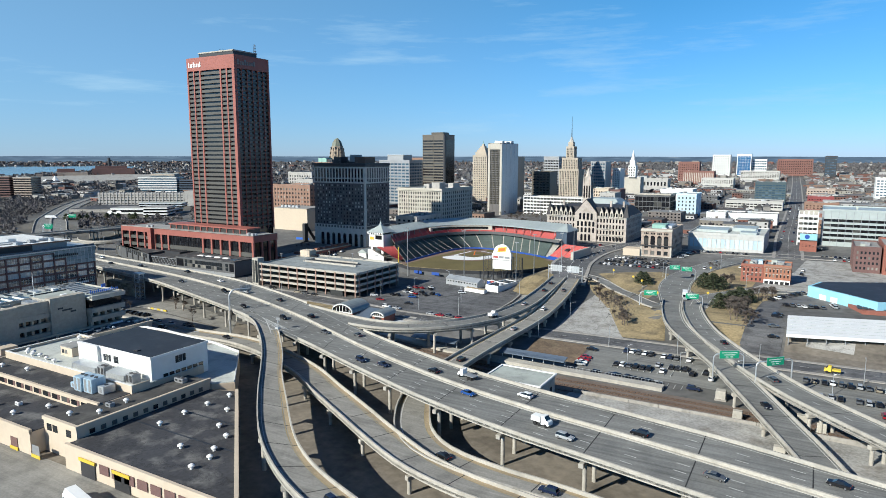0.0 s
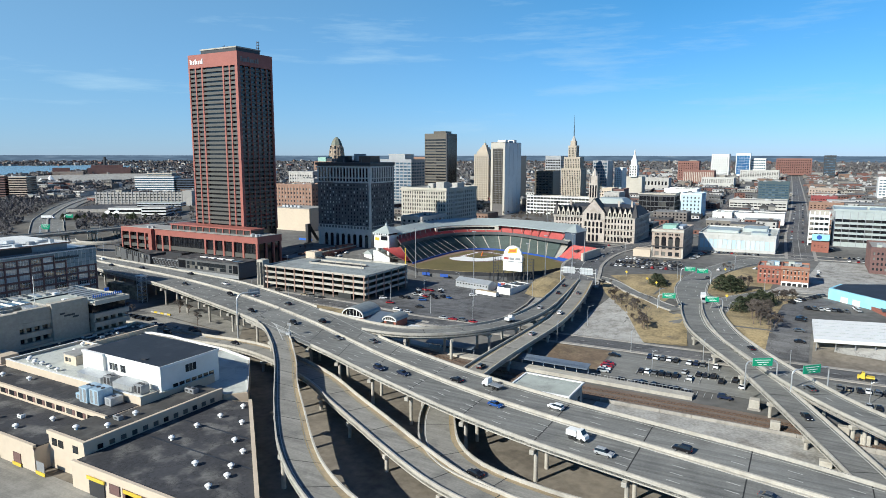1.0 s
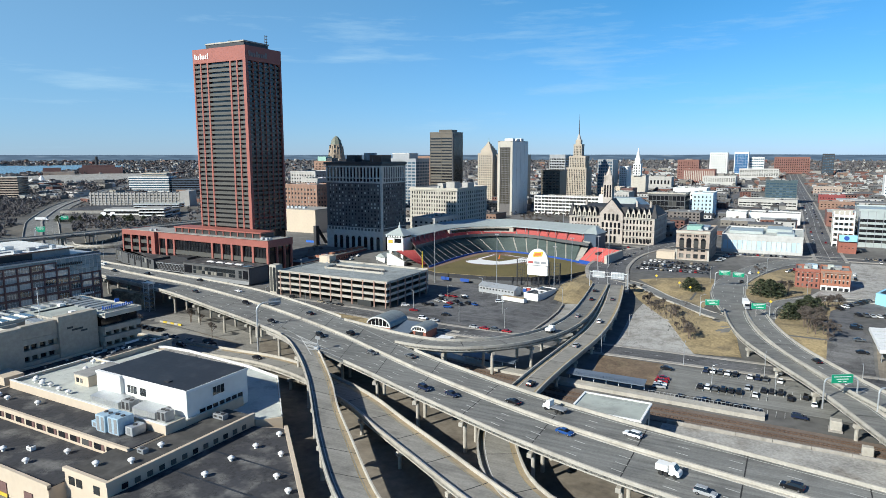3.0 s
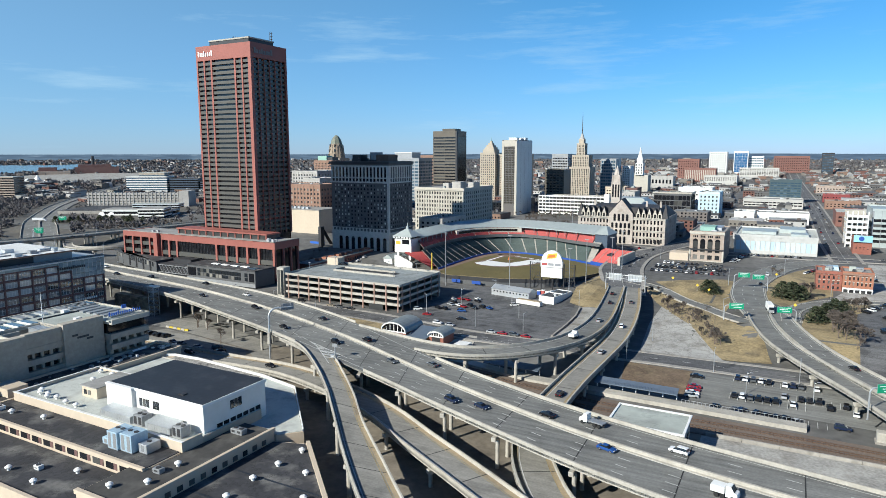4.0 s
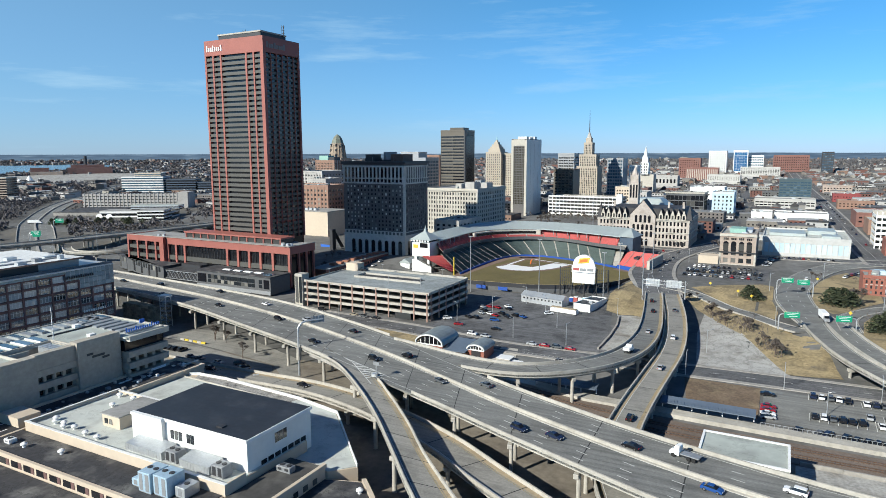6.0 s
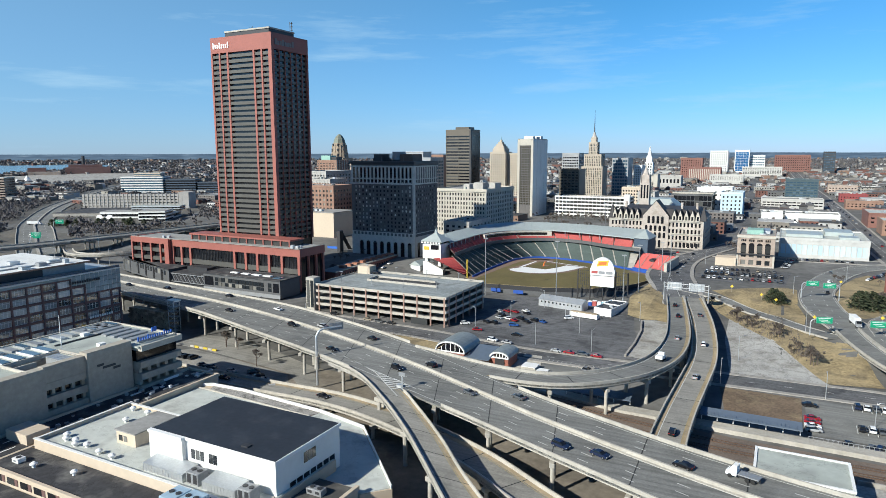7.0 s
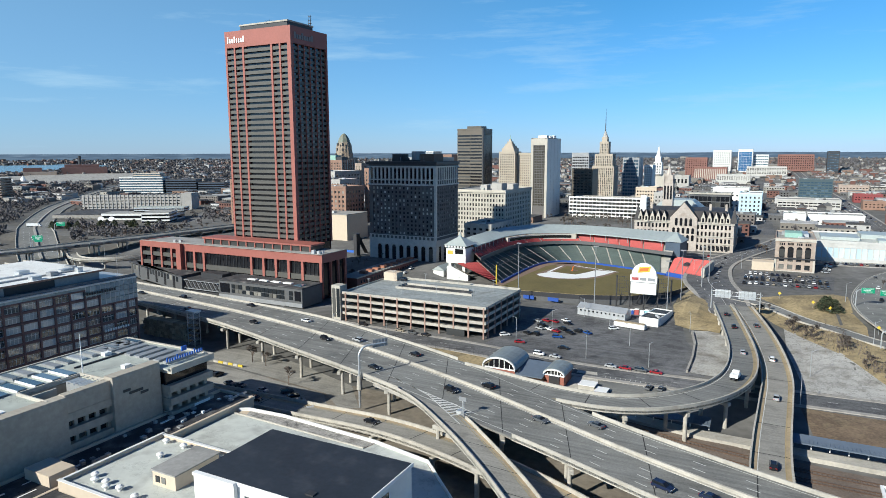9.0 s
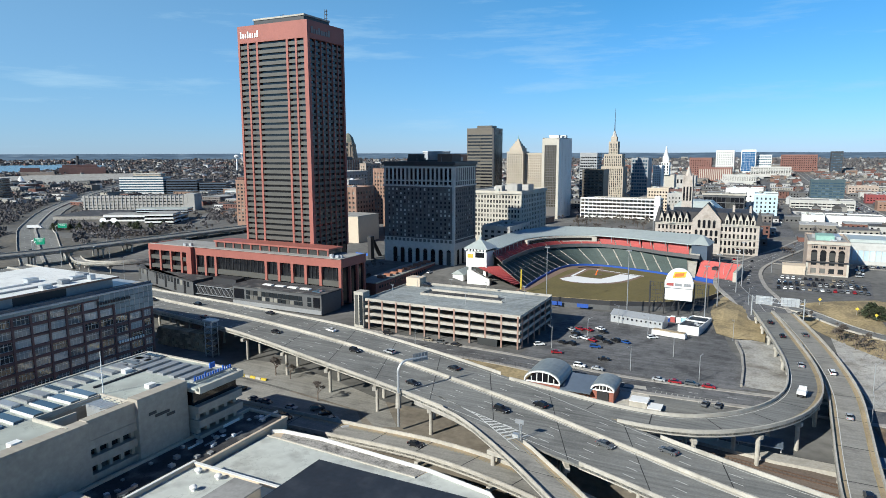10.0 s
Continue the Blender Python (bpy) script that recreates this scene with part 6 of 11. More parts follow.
# ---- rail side
FB = thing("flat_roofed_utility", (-81, 192, 1), "pale flat-roofed utility building by the tracks", "building")
part("wall", boxes((-90.5, -71.3, 186, 200, 0.4, 10.2)), CONC, FB)
part("roof", boxes((-90.8, -71, 185.7, 200.3, 10.2, 10.8)), PALEROOF, FB)
part("rim", boxes((-91, -90.4, 185.5, 200.5, 10.6, 11.1), (-71.4, -70.8, 185.5, 200.5, 10.6, 11.1), (-90.4, -71.4, 199.9, 200.5, 10.6, 11.1), (-90.4, -71.4, 185.5, 186.1, 10.6, 11.1)), WHITE, FB)
for k in range(3):
    part("window", boxes((-71.28, -71.2, 188 + k * 3.6, 190 + k * 3.6, 5, 7.5)), GLASSD, FB)

# ---- newspaper works
N = thing("newspaper_office", (-287, 120, 1), "tan concrete newspaper office with ribbon windows", "office building")
NT = 24.0
part("wall", boxes((-300, -279.2, 40, 174, 1, NT - 0.5), (-279.2, -269, 40, 127.8, 1, NT - 0.5), (-279.2, -269, 143.7, 174, 1, NT - 0.5)), NEWSP, N)
part("roof", boxes((-299.6, -279.2, 40, 173.6, NT - 0.45, NT), (-279.2, -267.2, 40, 127.8, NT - 0.45, NT), (-279.2, -267.2, 143.7, 158.2, NT - 0.45, NT), (-279.2, -262.4, 158.25, 173.6, NT - 0.45, NT)), PALEROOF, N)
part("roof_rim", boxes((-300.2, -299.6, 40, 174.4, NT - 0.6, NT + 0.35), (-299.6, -262, 173.6, 174.4, NT - 0.6, NT + 0.35)), STONEW, N)
part("well_floor", boxes((-279, -269, 128, 143.5, NT - 5.0, NT - 4.6)), ROOFD, N)
part("well_wall", boxes((-279.6, -279.2, 127.4, 144.1, NT, NT + 0.8), (-279.2, -267.2, 143.7, 144.1, NT, NT + 1.0), (-279.2, -267.2, 127.4, 127.8, NT, NT + 0.8), (-274.2, -273.8, 127.8, 134, NT - 4.6, NT + 0.8)), STONEW, N)
part("blank_panel", boxes((-269, -265.6, 143.6, 158.2, 1, NT + 1.7)), NEWSP, N)
part("blank_panel", boxes((-269, -265.8, 40, 131.4, 1, NT + 0.7)), NEWSP, N)
part("attic", boxes((-269, -266.6, 131.4, 143.6, NT - 3.85, NT + 0.9)), NEWSP, N)
for k in range(5):
    # recessed window bands between ledges, 4 m from floor to floor
    z = 2.1 + k * 4.0
    part("ledge", boxes((-269, -266.5, 131.4, 143.6, z, z + 2.0)), NEWSP, N)
    part("band_back", boxes((-269, -268.7, 131.4, 143.6, z + 2.0, z + 4.0)), GREYB, N)
    for j in range(4):
        part("window", boxes((-268.7, -268.4, 131.9 + j * 2.95, 133.9 + j * 2.95, z + 2.0, z + 4.0)), GLASSD, N)
        part("window_pier", boxes((-268.7, -267.6, 133.9 + j * 2.95, 134.8 + j * 2.95, z + 2.0, z + 4.0)), NEWSP, N)
for z in (7.5, 11.4, 15.2):
    part("ledge", boxes((-266.6, -262.6, 158.8, 174.2, z + 1.7, z + 3.7)), NEWSP, N)
    for j in range(5):
        part("window_pier", boxes((-266.6, -263.8, 159.0 + j * 3.2, 160.1 + j * 3.2, z, z + 1.7)), NEWSP, N)
        part("window", boxes((-266.6, -266.4, 160.1 + j * 3.2, 162.2 + j * 3.2, z, z + 1.7)), GLASSD, N)
part("ribbon_window", boxes((-266.5, -264.4, 158.9, 173.8, 18.9, 22.5)), GLASSD, N)
part("soffit_wall", boxes((-269, -266.7, 158.9, 173.9, 1, NT - 1.6)), GREYB, N)
part("roof_edge", boxes((-269, -261.8, 158.9, 174.2, NT - 1.5, NT - 0.5), (-262.4, -261.8, 158.9, 174.2, NT - 0.5, NT + 0.3)), STONEW, N)
for k in range(5):
    part("gallery_rail", tube(bmesh.new(), (-278 + k * 2, 137, NT + 0.9), (-278 + k * 2, 143.2, NT + 0.9), 0.08, 0.08, 5), GALV, N)
part("roof_unit", boxes((-277, -270, 138.5, 142, NT - 2.5, NT + 0.6)), GALV, N)
for k in range(30):
    y = 62 + k * 3.75
    sk_ = part("skylight", boxes((-297.5, -291.2, y, y + 2.1, NT, NT + 0.6)), STEEL if k % 3 else GALV, N)
    if k % 2:
        part("skylight_pane", boxes((-297.2, -291.5, y + 0.2, y + 1.9, NT + 0.6, NT + 0.66)), GLASS, sk_)
for k in range(11):
    y = 98 + k * 4.4
    part("blue_skylight", boxes((-289.5, -281.5, y, y + 2.4, NT, NT + 0.5)), GLASSB, N)
    part("skylight_kerb", boxes((-289.9, -281.1, y - 0.25, y, NT, NT + 0.56)), WHITE, N)
for k in range(8):
    part("north_skylight", boxes((-297 + k * 4.1, -294.6 + k * 4.1, 161.5, 171, NT, NT + 0.6)), STEEL, N)
part("roof_duct", boxes((-286.6, -286.1, 147, 163, NT, NT + 0.45)), DARKM, N)
part("roof_duct", boxes((-271.5, -271, 146, 157, NT, NT + 0.4)), DARKM, N)
for p in ((-290.5, 158), (-275, 153), (-271, 117), (-284, 92)):
    part("roof_unit", boxes((p[0], p[0] + 1.8, p[1], p[1] + 2.2, NT, NT + 1.0)), WHITE, N)
part("mast", tube(bmesh.new(), (-280.5, 145.5, NT), (-280.5, 145.5, NT + 11), 0.16, 0.08, 6), WHITE, N)
for k in range(15):
    tall = k in (0, 4, 11)
    part("sign_bar", boxes((-265.2, -265.0, 160.2 + k * 0.88, 160.66 + k * 0.88, NT + 1.0, NT + (2.4 if tall else 1.9))), SIGNBL, N)
part("sign_frame", boxes((-265.5, -265.25, 160, 173.6, NT + 0.6, NT + 0.95)), STEEL, N)
part("sign_bar", boxes((-265.2, -264.9, 165.4, 167.2, NT + 2.9, NT + 4.3)), SIGNBL, N)
for k in range(5):
    part("sign_post", tube(bmesh.new(), (-265.4, 161 + k * 3, NT), (-265.4, 161 + k * 3, NT + 0.7), 0.08, 0.08, 5), STEEL, N)
for a, b, z in ((146.5, 148.6, 2.6), (148.2, 152.4, 3.6), (151.6, 154, 4.6)):
    part("wall_sign_bar", boxes((-265.58, -265.45, a, b, NT - z - 0.7, NT - z)), DARKM, N)
AN = thing("news_annex", (-257, 140, 1), "low annex roof crowded with vents and ducts", "building")
part("wall", boxes((-265.4, -251.4, 40, 179, 1, 10)), CREAM, AN)
part("roof", boxes((-264.6, -252, 40, 178.6, 10, 10.2)), ROOFD, AN)
part("rim", boxes((-265.4, -264.6, 40, 179.4, 10, 10.9), (-252, -251.2, 40, 179.4, 10, 10.9), (-264.6, -252, 178.6, 179.4, 10, 10.9)), CREAM, AN)
part("hut", boxes((-262, -253, 118, 124, 10.2, 13.4)), CREAM, AN)
rng = random.Random(5)
for k in range(46):
    x, y, s = rng.uniform(-263, -254.5), rng.uniform(104, 176), rng.uniform(0.5, 1.3)
    long_ = rng.random() < 0.3
    part("roof_unit", boxes((x, x + (0.4 if long_ else s), y, y + (rng.uniform(2, 6) if long_ else s), 10.2, 10.2 + rng.uniform(0.2, 0.9))), (GALV, STEEL, WHITE)[k % 3], AN)

W = thing("press_hall", (-206, 142, 1), "press hall with a white membrane roof and tan walls", "factory")
part("front_wall", boxes((-250, -178, 118.5, 145.4, 1, 12)), TAN, W)
part("front_roof", boxes((-249.8, -178.2, 118.7, 145.0, 12, 12.15)), ROOFW, W)
part("front_parapet", boxes((-250.2, -177.8, 118.2, 118.7, 10, 13.2), (-250.2, -249.8, 118.7, 145.6, 11, 13.1), (-178.2, -177.8, 118.7, 124.5, 10, 13.2), (-249.4, -217.4, 145.0, 145.6, 11, 12.9)), CREAM, W)
part("coping", boxes((-250.4, -177.6, 118.05, 118.85, 13.2, 13.32), (-250.35, -249.65, 118.85, 145.7, 13.1, 13.22), (-249.65, -217.4, 144.9, 145.7, 12.9, 13.02)), WHITEW, W)
part("rear_wall", prism(bmesh.new(), [(-250.8, 145.6), (-178.4, 145.6), (-178.4, 139.3), (-167, 139.3), (-162, 144.5), (-186, 168.5), (-203, 172), (-236, 174.5), (-248, 173.8), (-250.8, 172)], 1, 9.0), TAN, W)
part("rear_roof", prism(bmesh.new(), [(-250.4, 146), (-178.4, 146), (-178.4, 139.6), (-167.1, 139.6), (-162.6, 144.6), (-186.2, 168), (-203, 171.4), (-204, 167.6), (-246, 169.6), (-250.4, 169.6)], 9.0, 9.2), ROOFW, W)
part("gravel_strip", prism(bmesh.new(), [(-246, 170.2), (-204.4, 168.2), (-203.4, 171.6), (-236, 174.0), (-247.6, 173.3)], 9.0, 9.14), SPECK, W)
for ends, z_, nm in ((((-162.2, 144.3), (-186, 168.2), (-203, 171.7), (-236, 174.2), (-248, 173.5), (-250.6, 172)), 9.9, "rear_parapet"), (((-204.2, 167.6), (-246, 169.7), (-250.4, 169.7)), 9.5, "inner_rim")):
    bm = bmesh.new()
    for a, b in zip(ends[:-1], ends[1:]):
        pa, pb = np.array(a), np.array(b)
        slab(bm, np.array([pa, pb]) + (0, 0.4), np.array([pa, pb]), np.array([z_, z_]), np.array([8.6, 8.6]))
    part(nm, bm, CONC if nm == "inner_rim" else WHITEW, W)
PH = thing("white_penthouse", (-198, 137, 12), "white rendered penthouse with a dark membrane roof", "building")
part("wall", boxes((-216, -178.8, 126, 148, 9.2, 19.4)), WHITEW, PH)
part("roof", boxes((-216.2, -178.6, 125.8, 148.2, 19.4, 19.8)), ROOFN, PH)
part("roof_edge", boxes((-216.3, -178.5, 125.6, 125.8, 19.2, 20.0), (-178.6, -178.4, 125.8, 148.2, 19.2, 20.0)), WHITE, PH)
for x in (-203.5, -202.1, -200.7, -198, -196.7):
    part("window", boxes((x, x + 1.1, 125.9, 126.02, 15.2, 17.4)), GLASS, PH)
for y in (135, 136.4, 137.8):
    part("window", boxes((-178.78, -178.7, y, y + 1.2, 15.6, 18)), GLASS, PH)
part("front_step", boxes((-216, -205.2, 124.9, 126, 9.2, 19.4)), WHITEW, PH)
part("step_edge", boxes((-216.2, -205.1, 124.7, 125.6, 19.4, 20.0)), WHITE, PH)
part("roof_hatch", boxes((-190.5, -188.6, 128.2, 129.6, 19.8, 20.1)), DARKM, PH)
for k in range(7):
    part("low_window", boxes((-178.78, -178.68, 130.2 + k * 2.3, 132.0 + k * 2.3, 11.7, 13.2)), GLASSD, PH)
SB = thing("roof_hut", (-232, 131, 12), "small cream roof hut with two windows", "hut")
part("wall", boxes((-232, -225, 127.8, 140, 12.1, 15.4)), CREAM, SB)
part("roof", boxes((-232.3, -224.7, 127.5, 140.3, 15.4, 15.7)), ROOFG, SB)
for x in (-231, -229.2):
    part("window", boxes((x, x + 1.2, 127.66, 127.78, 13, 14.4)), GLASS, SB)

LW = thing("lower_works", (-190, 110, 1), "low tan works building with dark bitumen roofs", "factory")
part("middle_wall", boxes((-262, -178.2, 107.5, 118, 1, 10.6)), CREAM, LW)
part("middle_roof", boxes((-262, -178.6, 108, 118, 10.6, 10.8)), ROOFD, LW)
part("middle_rim", boxes((-262, -178, 107.2, 108, 10.4, 11.3)), CREAM, LW)
for k in range(15):
    x = -258 + k * 5.1
    part("window", boxes((x, x + 2.9, 107.36, 107.46, 8.4, 10.0)), GLASSD, LW)
    part("brick_panel", boxes((x + 2.9, x + 4.1, 107.38, 107.46, 8.4, 10.0)), BRICK, LW)
part("west_wall", boxes((-262, -183, 90.5, 107.4, 1, 7.6)), CREAM, LW)
part("west_roof", boxes((-262, -183, 91.2, 107.2, 7.6, 7.8)), ROOFD, LW)
part("west_rim", boxes((-262, -183, 90.3, 91.2, 7.2, 8.4)), CREAM, LW)
part("spine_wall", boxes((-183, -167.4, 94.5, 107.2, 1, 10.4), (-177.9, -167.4, 107.2, 139, 1, 10.4)), CREAM, LW)
part("spine_roof", boxes((-182.6, -168, 95.2, 107.2, 10.4, 10.6), (-177.6, -168, 107.2, 138.6, 10.4, 10.6)), ROOFB, LW)
part("spine_rim", boxes((-183.3, -167.1, 94.2, 95.2, 10.2, 11.2), (-168, -167.1, 95.2, 139.2, 10.2, 11.2)), CREAM, LW)
for x in (-181.4, -178.6, -172.2):
    part("window", boxes((x, x + 2.1, 94.36, 94.46, 7.4, 9.4)), GLASS, LW)
for k in range(12):
    part("window", boxes((-167.36, -167.26, 98 + k * 3.3, 99.5 + k * 3.3, 7.9, 9.2)), GREYB if k % 3 else GLASSD, LW)
part("east_wall", prism(bmesh.new(), [(-167.3, 91), (-100, 91), (-106, 94), (-158.5, 142), (-167.3, 139)], 1, 7.4), CREAM, LW)
part("east_roof", prism(bmesh.new(), [(-167.2, 92), (-104.6, 92), (-107, 94.2), (-158.7, 141.2), (-167.2, 138.4)], 7.4, 7.6), ROOFD, LW)
bm = bmesh.new()
slab(bm, np.array([(-105.5, 93.6), (-158.2, 142.4)]), np.array([(-106.2, 92.9), (-159.0, 141.7)]), np.array([8.2, 8.2]), np.array([6.5, 6.5]))
part("east_rim", bm, CREAM, LW)
part("south_rim", boxes((-167.2, -103, 90.8, 91.7, 7, 8.1)), CREAM, LW)
for k in range(5):
    part("loading_door", boxes((-226 + k * 11, -222.5 + k * 11, 90.3, 90.42, 1, 4.6)), (BRICK, STEEL, BRICK)[k % 3], LW)
    part("yellow_guard", boxes((-226.3 + k * 11, -222.2 + k * 11, 90.1, 90.28, 1, 1.9)), YELLOW, LW)
for k in range(2):
    part("loading_door", boxes((-160 + k * 14, -154 + k * 14, 90.7, 90.82, 1, 5.2)), DARKM, LW)
    part("yellow_lintel", boxes((-160.4 + k * 14, -153.6 + k * 14, 90.4, 90.68, 5.2, 6)), YELLOW, LW)
for k in range(9):
    part("window", boxes((-152 + k * 5, -148.2 + k * 5, 90.7, 90.82, 3.5, 6)), BRICK, LW)
for y0 in (110, 122):
    part("roof_seam", boxes((-166, -124 - (y0 - 110), y0, y0 + 0.5, 7.6, 7.66)), ROOFN, LW)


def roof_vent(at, s=1.0):
    root = thing("roof_vent", at, "white mushroom roof ventilator", "vent", "roof ventilators")
    local("stem", VENT_STEM, root, Matrix.Scale(s, 4))
    local("cowl", VENT_COWL, root, Matrix.Scale(s, 4))
    return root


VENT_STEM = mesh_of("stem", tube(bmesh.new(), (0, 0, 0), (0, 0, 0.8), 0.5, 0.45, 10), WHITE)
bm = tube(bmesh.new(), (0, 0, 0.8), (0, 0, 1.15), 0.95, 1.0, 12)
tube(bm, (0, 0, 1.15), (0, 0, 1.6), 1.0, 0.4, 12)
VENT_COWL = mesh_of("cowl", bm, WHITE)
EAST_VENTS = ((-138.8, 104.8), (-127.2, 104.3), (-130.1, 108.2), (-127.0, 98.6), (-156.8, 120.4), (-156.1, 111.6), (-156.5, 128.5), (-156.2, 136.9), (-140.5, 119.0), (-147.6, 128.2), (-133.5, 115.2))
UPPER_VENTS = ((-246, 124), (-244, 122.5), (-241, 123), (-239, 121.6), (-236, 122.6), (-230, 121.6), (-225, 121.4), (-246, 143), (-240, 143), (-233, 142.6), (-241, 137))
OTHER_VENTS = ((-172, 104, 10.6), (-173, 113, 10.6), (-178, 99, 10.6), (-212, 96, 7.8), (-200, 95, 7.8), (-196, 103, 7.8), (-228, 97, 7.8), (-243, 100, 7.8), (-240, 112, 10.8), (-228, 114, 10.8))
for p in [(*q, 7.6) for q in EAST_VENTS] + [(*q, 12.15) for q in UPPER_VENTS] + list(OTHER_VENTS):
    roof_vent(p, 0.85)


def cooling_unit(x0, x1, y0, y1, z0, z1, material, label="galvanised rooftop cooling unit with fans"):
    root = thing("cooling_unit", ((x0 + x1) / 2, (y0 + y1) / 2, z0), label, "air conditioner", "rooftop units")
    bm = boxes((x0, x1, y0, y1, z0 + 0.2, z1))
    bmesh.ops.bevel(bm, geom=bm.edges[:], offset=0.06, segments=1, affect="EDGES")
    part("casing", bm, material, root)
    part("skid", boxes((x0 + 0.1, x1 - 0.1, y0 + 0.1, y1 - 0.1, z0, z0 + 0.2)), STEEL, root)
    k = max(1, int((x1 - x0) / 1.6))
    for i in range(k):
        x = x0 + (i + 0.5) * (x1 - x0) / k
        part("fan", tube(bmesh.new(), (x, (y0 + y1) / 2, z1), (x, (y0 + y1) / 2, z1 + 0.18), min(0.6, (y1 - y0) * 0.4), None, 12), DARKM, root)
        part("louvre", boxes((x - 0.55, x + 0.55, y0 - 0.04, y0 - 0.005, z0 + 0.5, z1 - 0.3)), DARKM if material is STEEL else STEEL, root)


def roof_housing(x0, x1, y0, y1):
    root = thing("roof_duct_housing", ((x0 + x1) / 2, (y0 + y1) / 2, 12.15), "long galvanised ridged duct housing on the roof", "duct", "rooftop units")
    bm = bmesh.new()
    v = [bm.verts.new((x, y, z)) for x in (x0, x1) for y, z in ((y0, 12.15), (y0, 14.0), (y1, 14.7), (y1, 12.15))]
    for i in range(3):
        bm.faces.new((v[i], v[i + 4], v[i + 5], v[i + 1]))
    bm.faces.new(v[3::-1])
    bm.faces.new(v[4:])
    bmesh.ops.recalc_face_normals(bm, faces=bm.faces[:])
    part("casing", bm, GALV, root)
    for i in range(int((x1 - x0) / 0.9) + 1):
        x = x0 + i * 0.9
        bm = boxes((x, x + 0.07, y0 - 0.05, y0, 12.2, 14.04))
        w = [bm.verts.new((x + dx, y, z)) for dx in (0.0, 0.07) for y, z in ((y0 - 0.05, 14.06), (y1, 14.76))]
        bm.faces.new((w[0], w[2], w[3], w[1]))
        part("rib", bm, GALV, root)


BLUEAC = mat("pale_blue_steel", (0.42, 0.56, 0.66), 0.45, 0.15, metal=0.3)
cooling_unit(-196, -192.2, 111, 116, 10.8, 15.4, BLUEAC)
cooling_unit(-191.8, -187.5, 111.5, 116.2, 10.8, 15.4, BLUEAC)
cooling_unit(-187, -184, 113, 117, 10.8, 13.2, GALV)
cooling_unit(-199.5, -197, 112, 115, 10.8, 12.6, BLUEAC)
cooling_unit(-200, -196.4, 121.2, 124.2, 12.15, 15.0, STEEL)
cooling_unit(-184.8, -181.4, 121, 124, 12.15, 15.0, STEEL)
roof_housing(-213.5, -201, 121.0, 125.4)
roof_housing(-195, -185.6, 121.0, 125.2)
cooling_unit(-175.6, -173.2, 108, 109.6, 10.6, 11.8, STEEL)
cooling_unit(-176, -172, 132, 134, 10.6, 12, STEEL)
cooling_unit(-207, -205, 99, 100.4, 7.8, 9, WHITE)
cooling_unit(-247, -244.6, 111, 113, 10.8, 12, WHITE)

BAY = thing("bay_markings", (-50, 250, 1), "thin white parking bay lines", "road marking", kind="structure")
for y0_, y1_, x0_, n_ in ((246, 251.6, -64.7, 10), (251.8, 257, -47.2, 8), (262, 267, -64.7, 12), (233.6, 238.6, -64, 12)):
    for k in range(n_):
        x = x0_ + k * 2.5
        part("bay_line", boxes((x - 0.07, x + 0.07, y0_, y1_, terrain(x, y0_) + 0.11, terrain(x, y1_) + 0.13)), LINE, BAY)
for k in range(13):
    x = -166 + k * 1.75
    part("bay_line", boxes((x - 0.07, x + 0.07, 263.6 - (x + 166) * 0.03, 268.0, 1.5, terrain(x, 266) + 0.2)), LINE, BAY)

# ---- brick office with a glazed attic
BR = thing("brown_brick_offices", (-372, 126, 1), "long brown brick offices with large gridded windows and a glazed corner", "office building")
FOOT.append((-402, -345, 40, 213))
part("wall", boxes((-402, -345.6, 40, 213, 1, 30.4)), BRICK, BR)
BR_BAYS = [208.8 - 5.9 * k for k in range(29)]


def brick_top(y):
    return 32.5 if y < 191 else 29.2 if y < 196.8 else 25.3


for y in BR_BAYS + [213.0]:
    part("brick_pier", boxes((-345.6, -344.95, y - 0.72, y, 1, brick_top(y - 1.0))), BRICK, BR)
for j in range(9):
    z = 31.9 - 3.68 * j
    far_ = 190.4 if j == 0 else 196.2 if j == 1 else 213.0
    part("spandrel", boxes((-345.6, -345.08, 40, far_, z, min(z + 1.05, (32.5, 29.2, 25.3)[j] if j < 3 else 99))), BRICK, BR)
BR_PANE = mesh_of("window", boxes((-0.03, 0.03, -2.58, 2.58, -1.31, 1.31)), GLASSL)
bm = boxes(*[(0.03, 0.1, y - 0.06, y + 0.06, -1.31, 1.31) for y in (-2.5, -1.3, 0.0, 1.3, 2.5)], (0.03, 0.09, -2.58, 2.58, 0.45, 0.56), (0.03, 0.09, -2.58, 2.58, -1.31, -1.2))
BR_SASH = mesh_of("window_frame", bm, GALV)
for k, y in enumerate(BR_BAYS[:17]):
    for j in range(8):
        z = 31.9 - 3.68 * j - 1.31
        if z + 1.4 < brick_top(y + 1):
            m_ = Matrix.Translation((-345.5 + 372, y + (2.0 if k == 0 else 2.6) - 126, z - 1)) @ Matrix.Scale(0.78 if k == 0 else 1.0, 4, (0, 1, 0))
            w_ = local("window", BR_PANE, BR, m_)
            local("window_frame", BR_SASH, w_)
for j in range(8):
    part("far_window_band", boxes((-345.58, -345.5, 44, 114, 31.9 - 3.68 * j - 2.6, 31.9 - 3.68 * j)), GLASSL, BR)
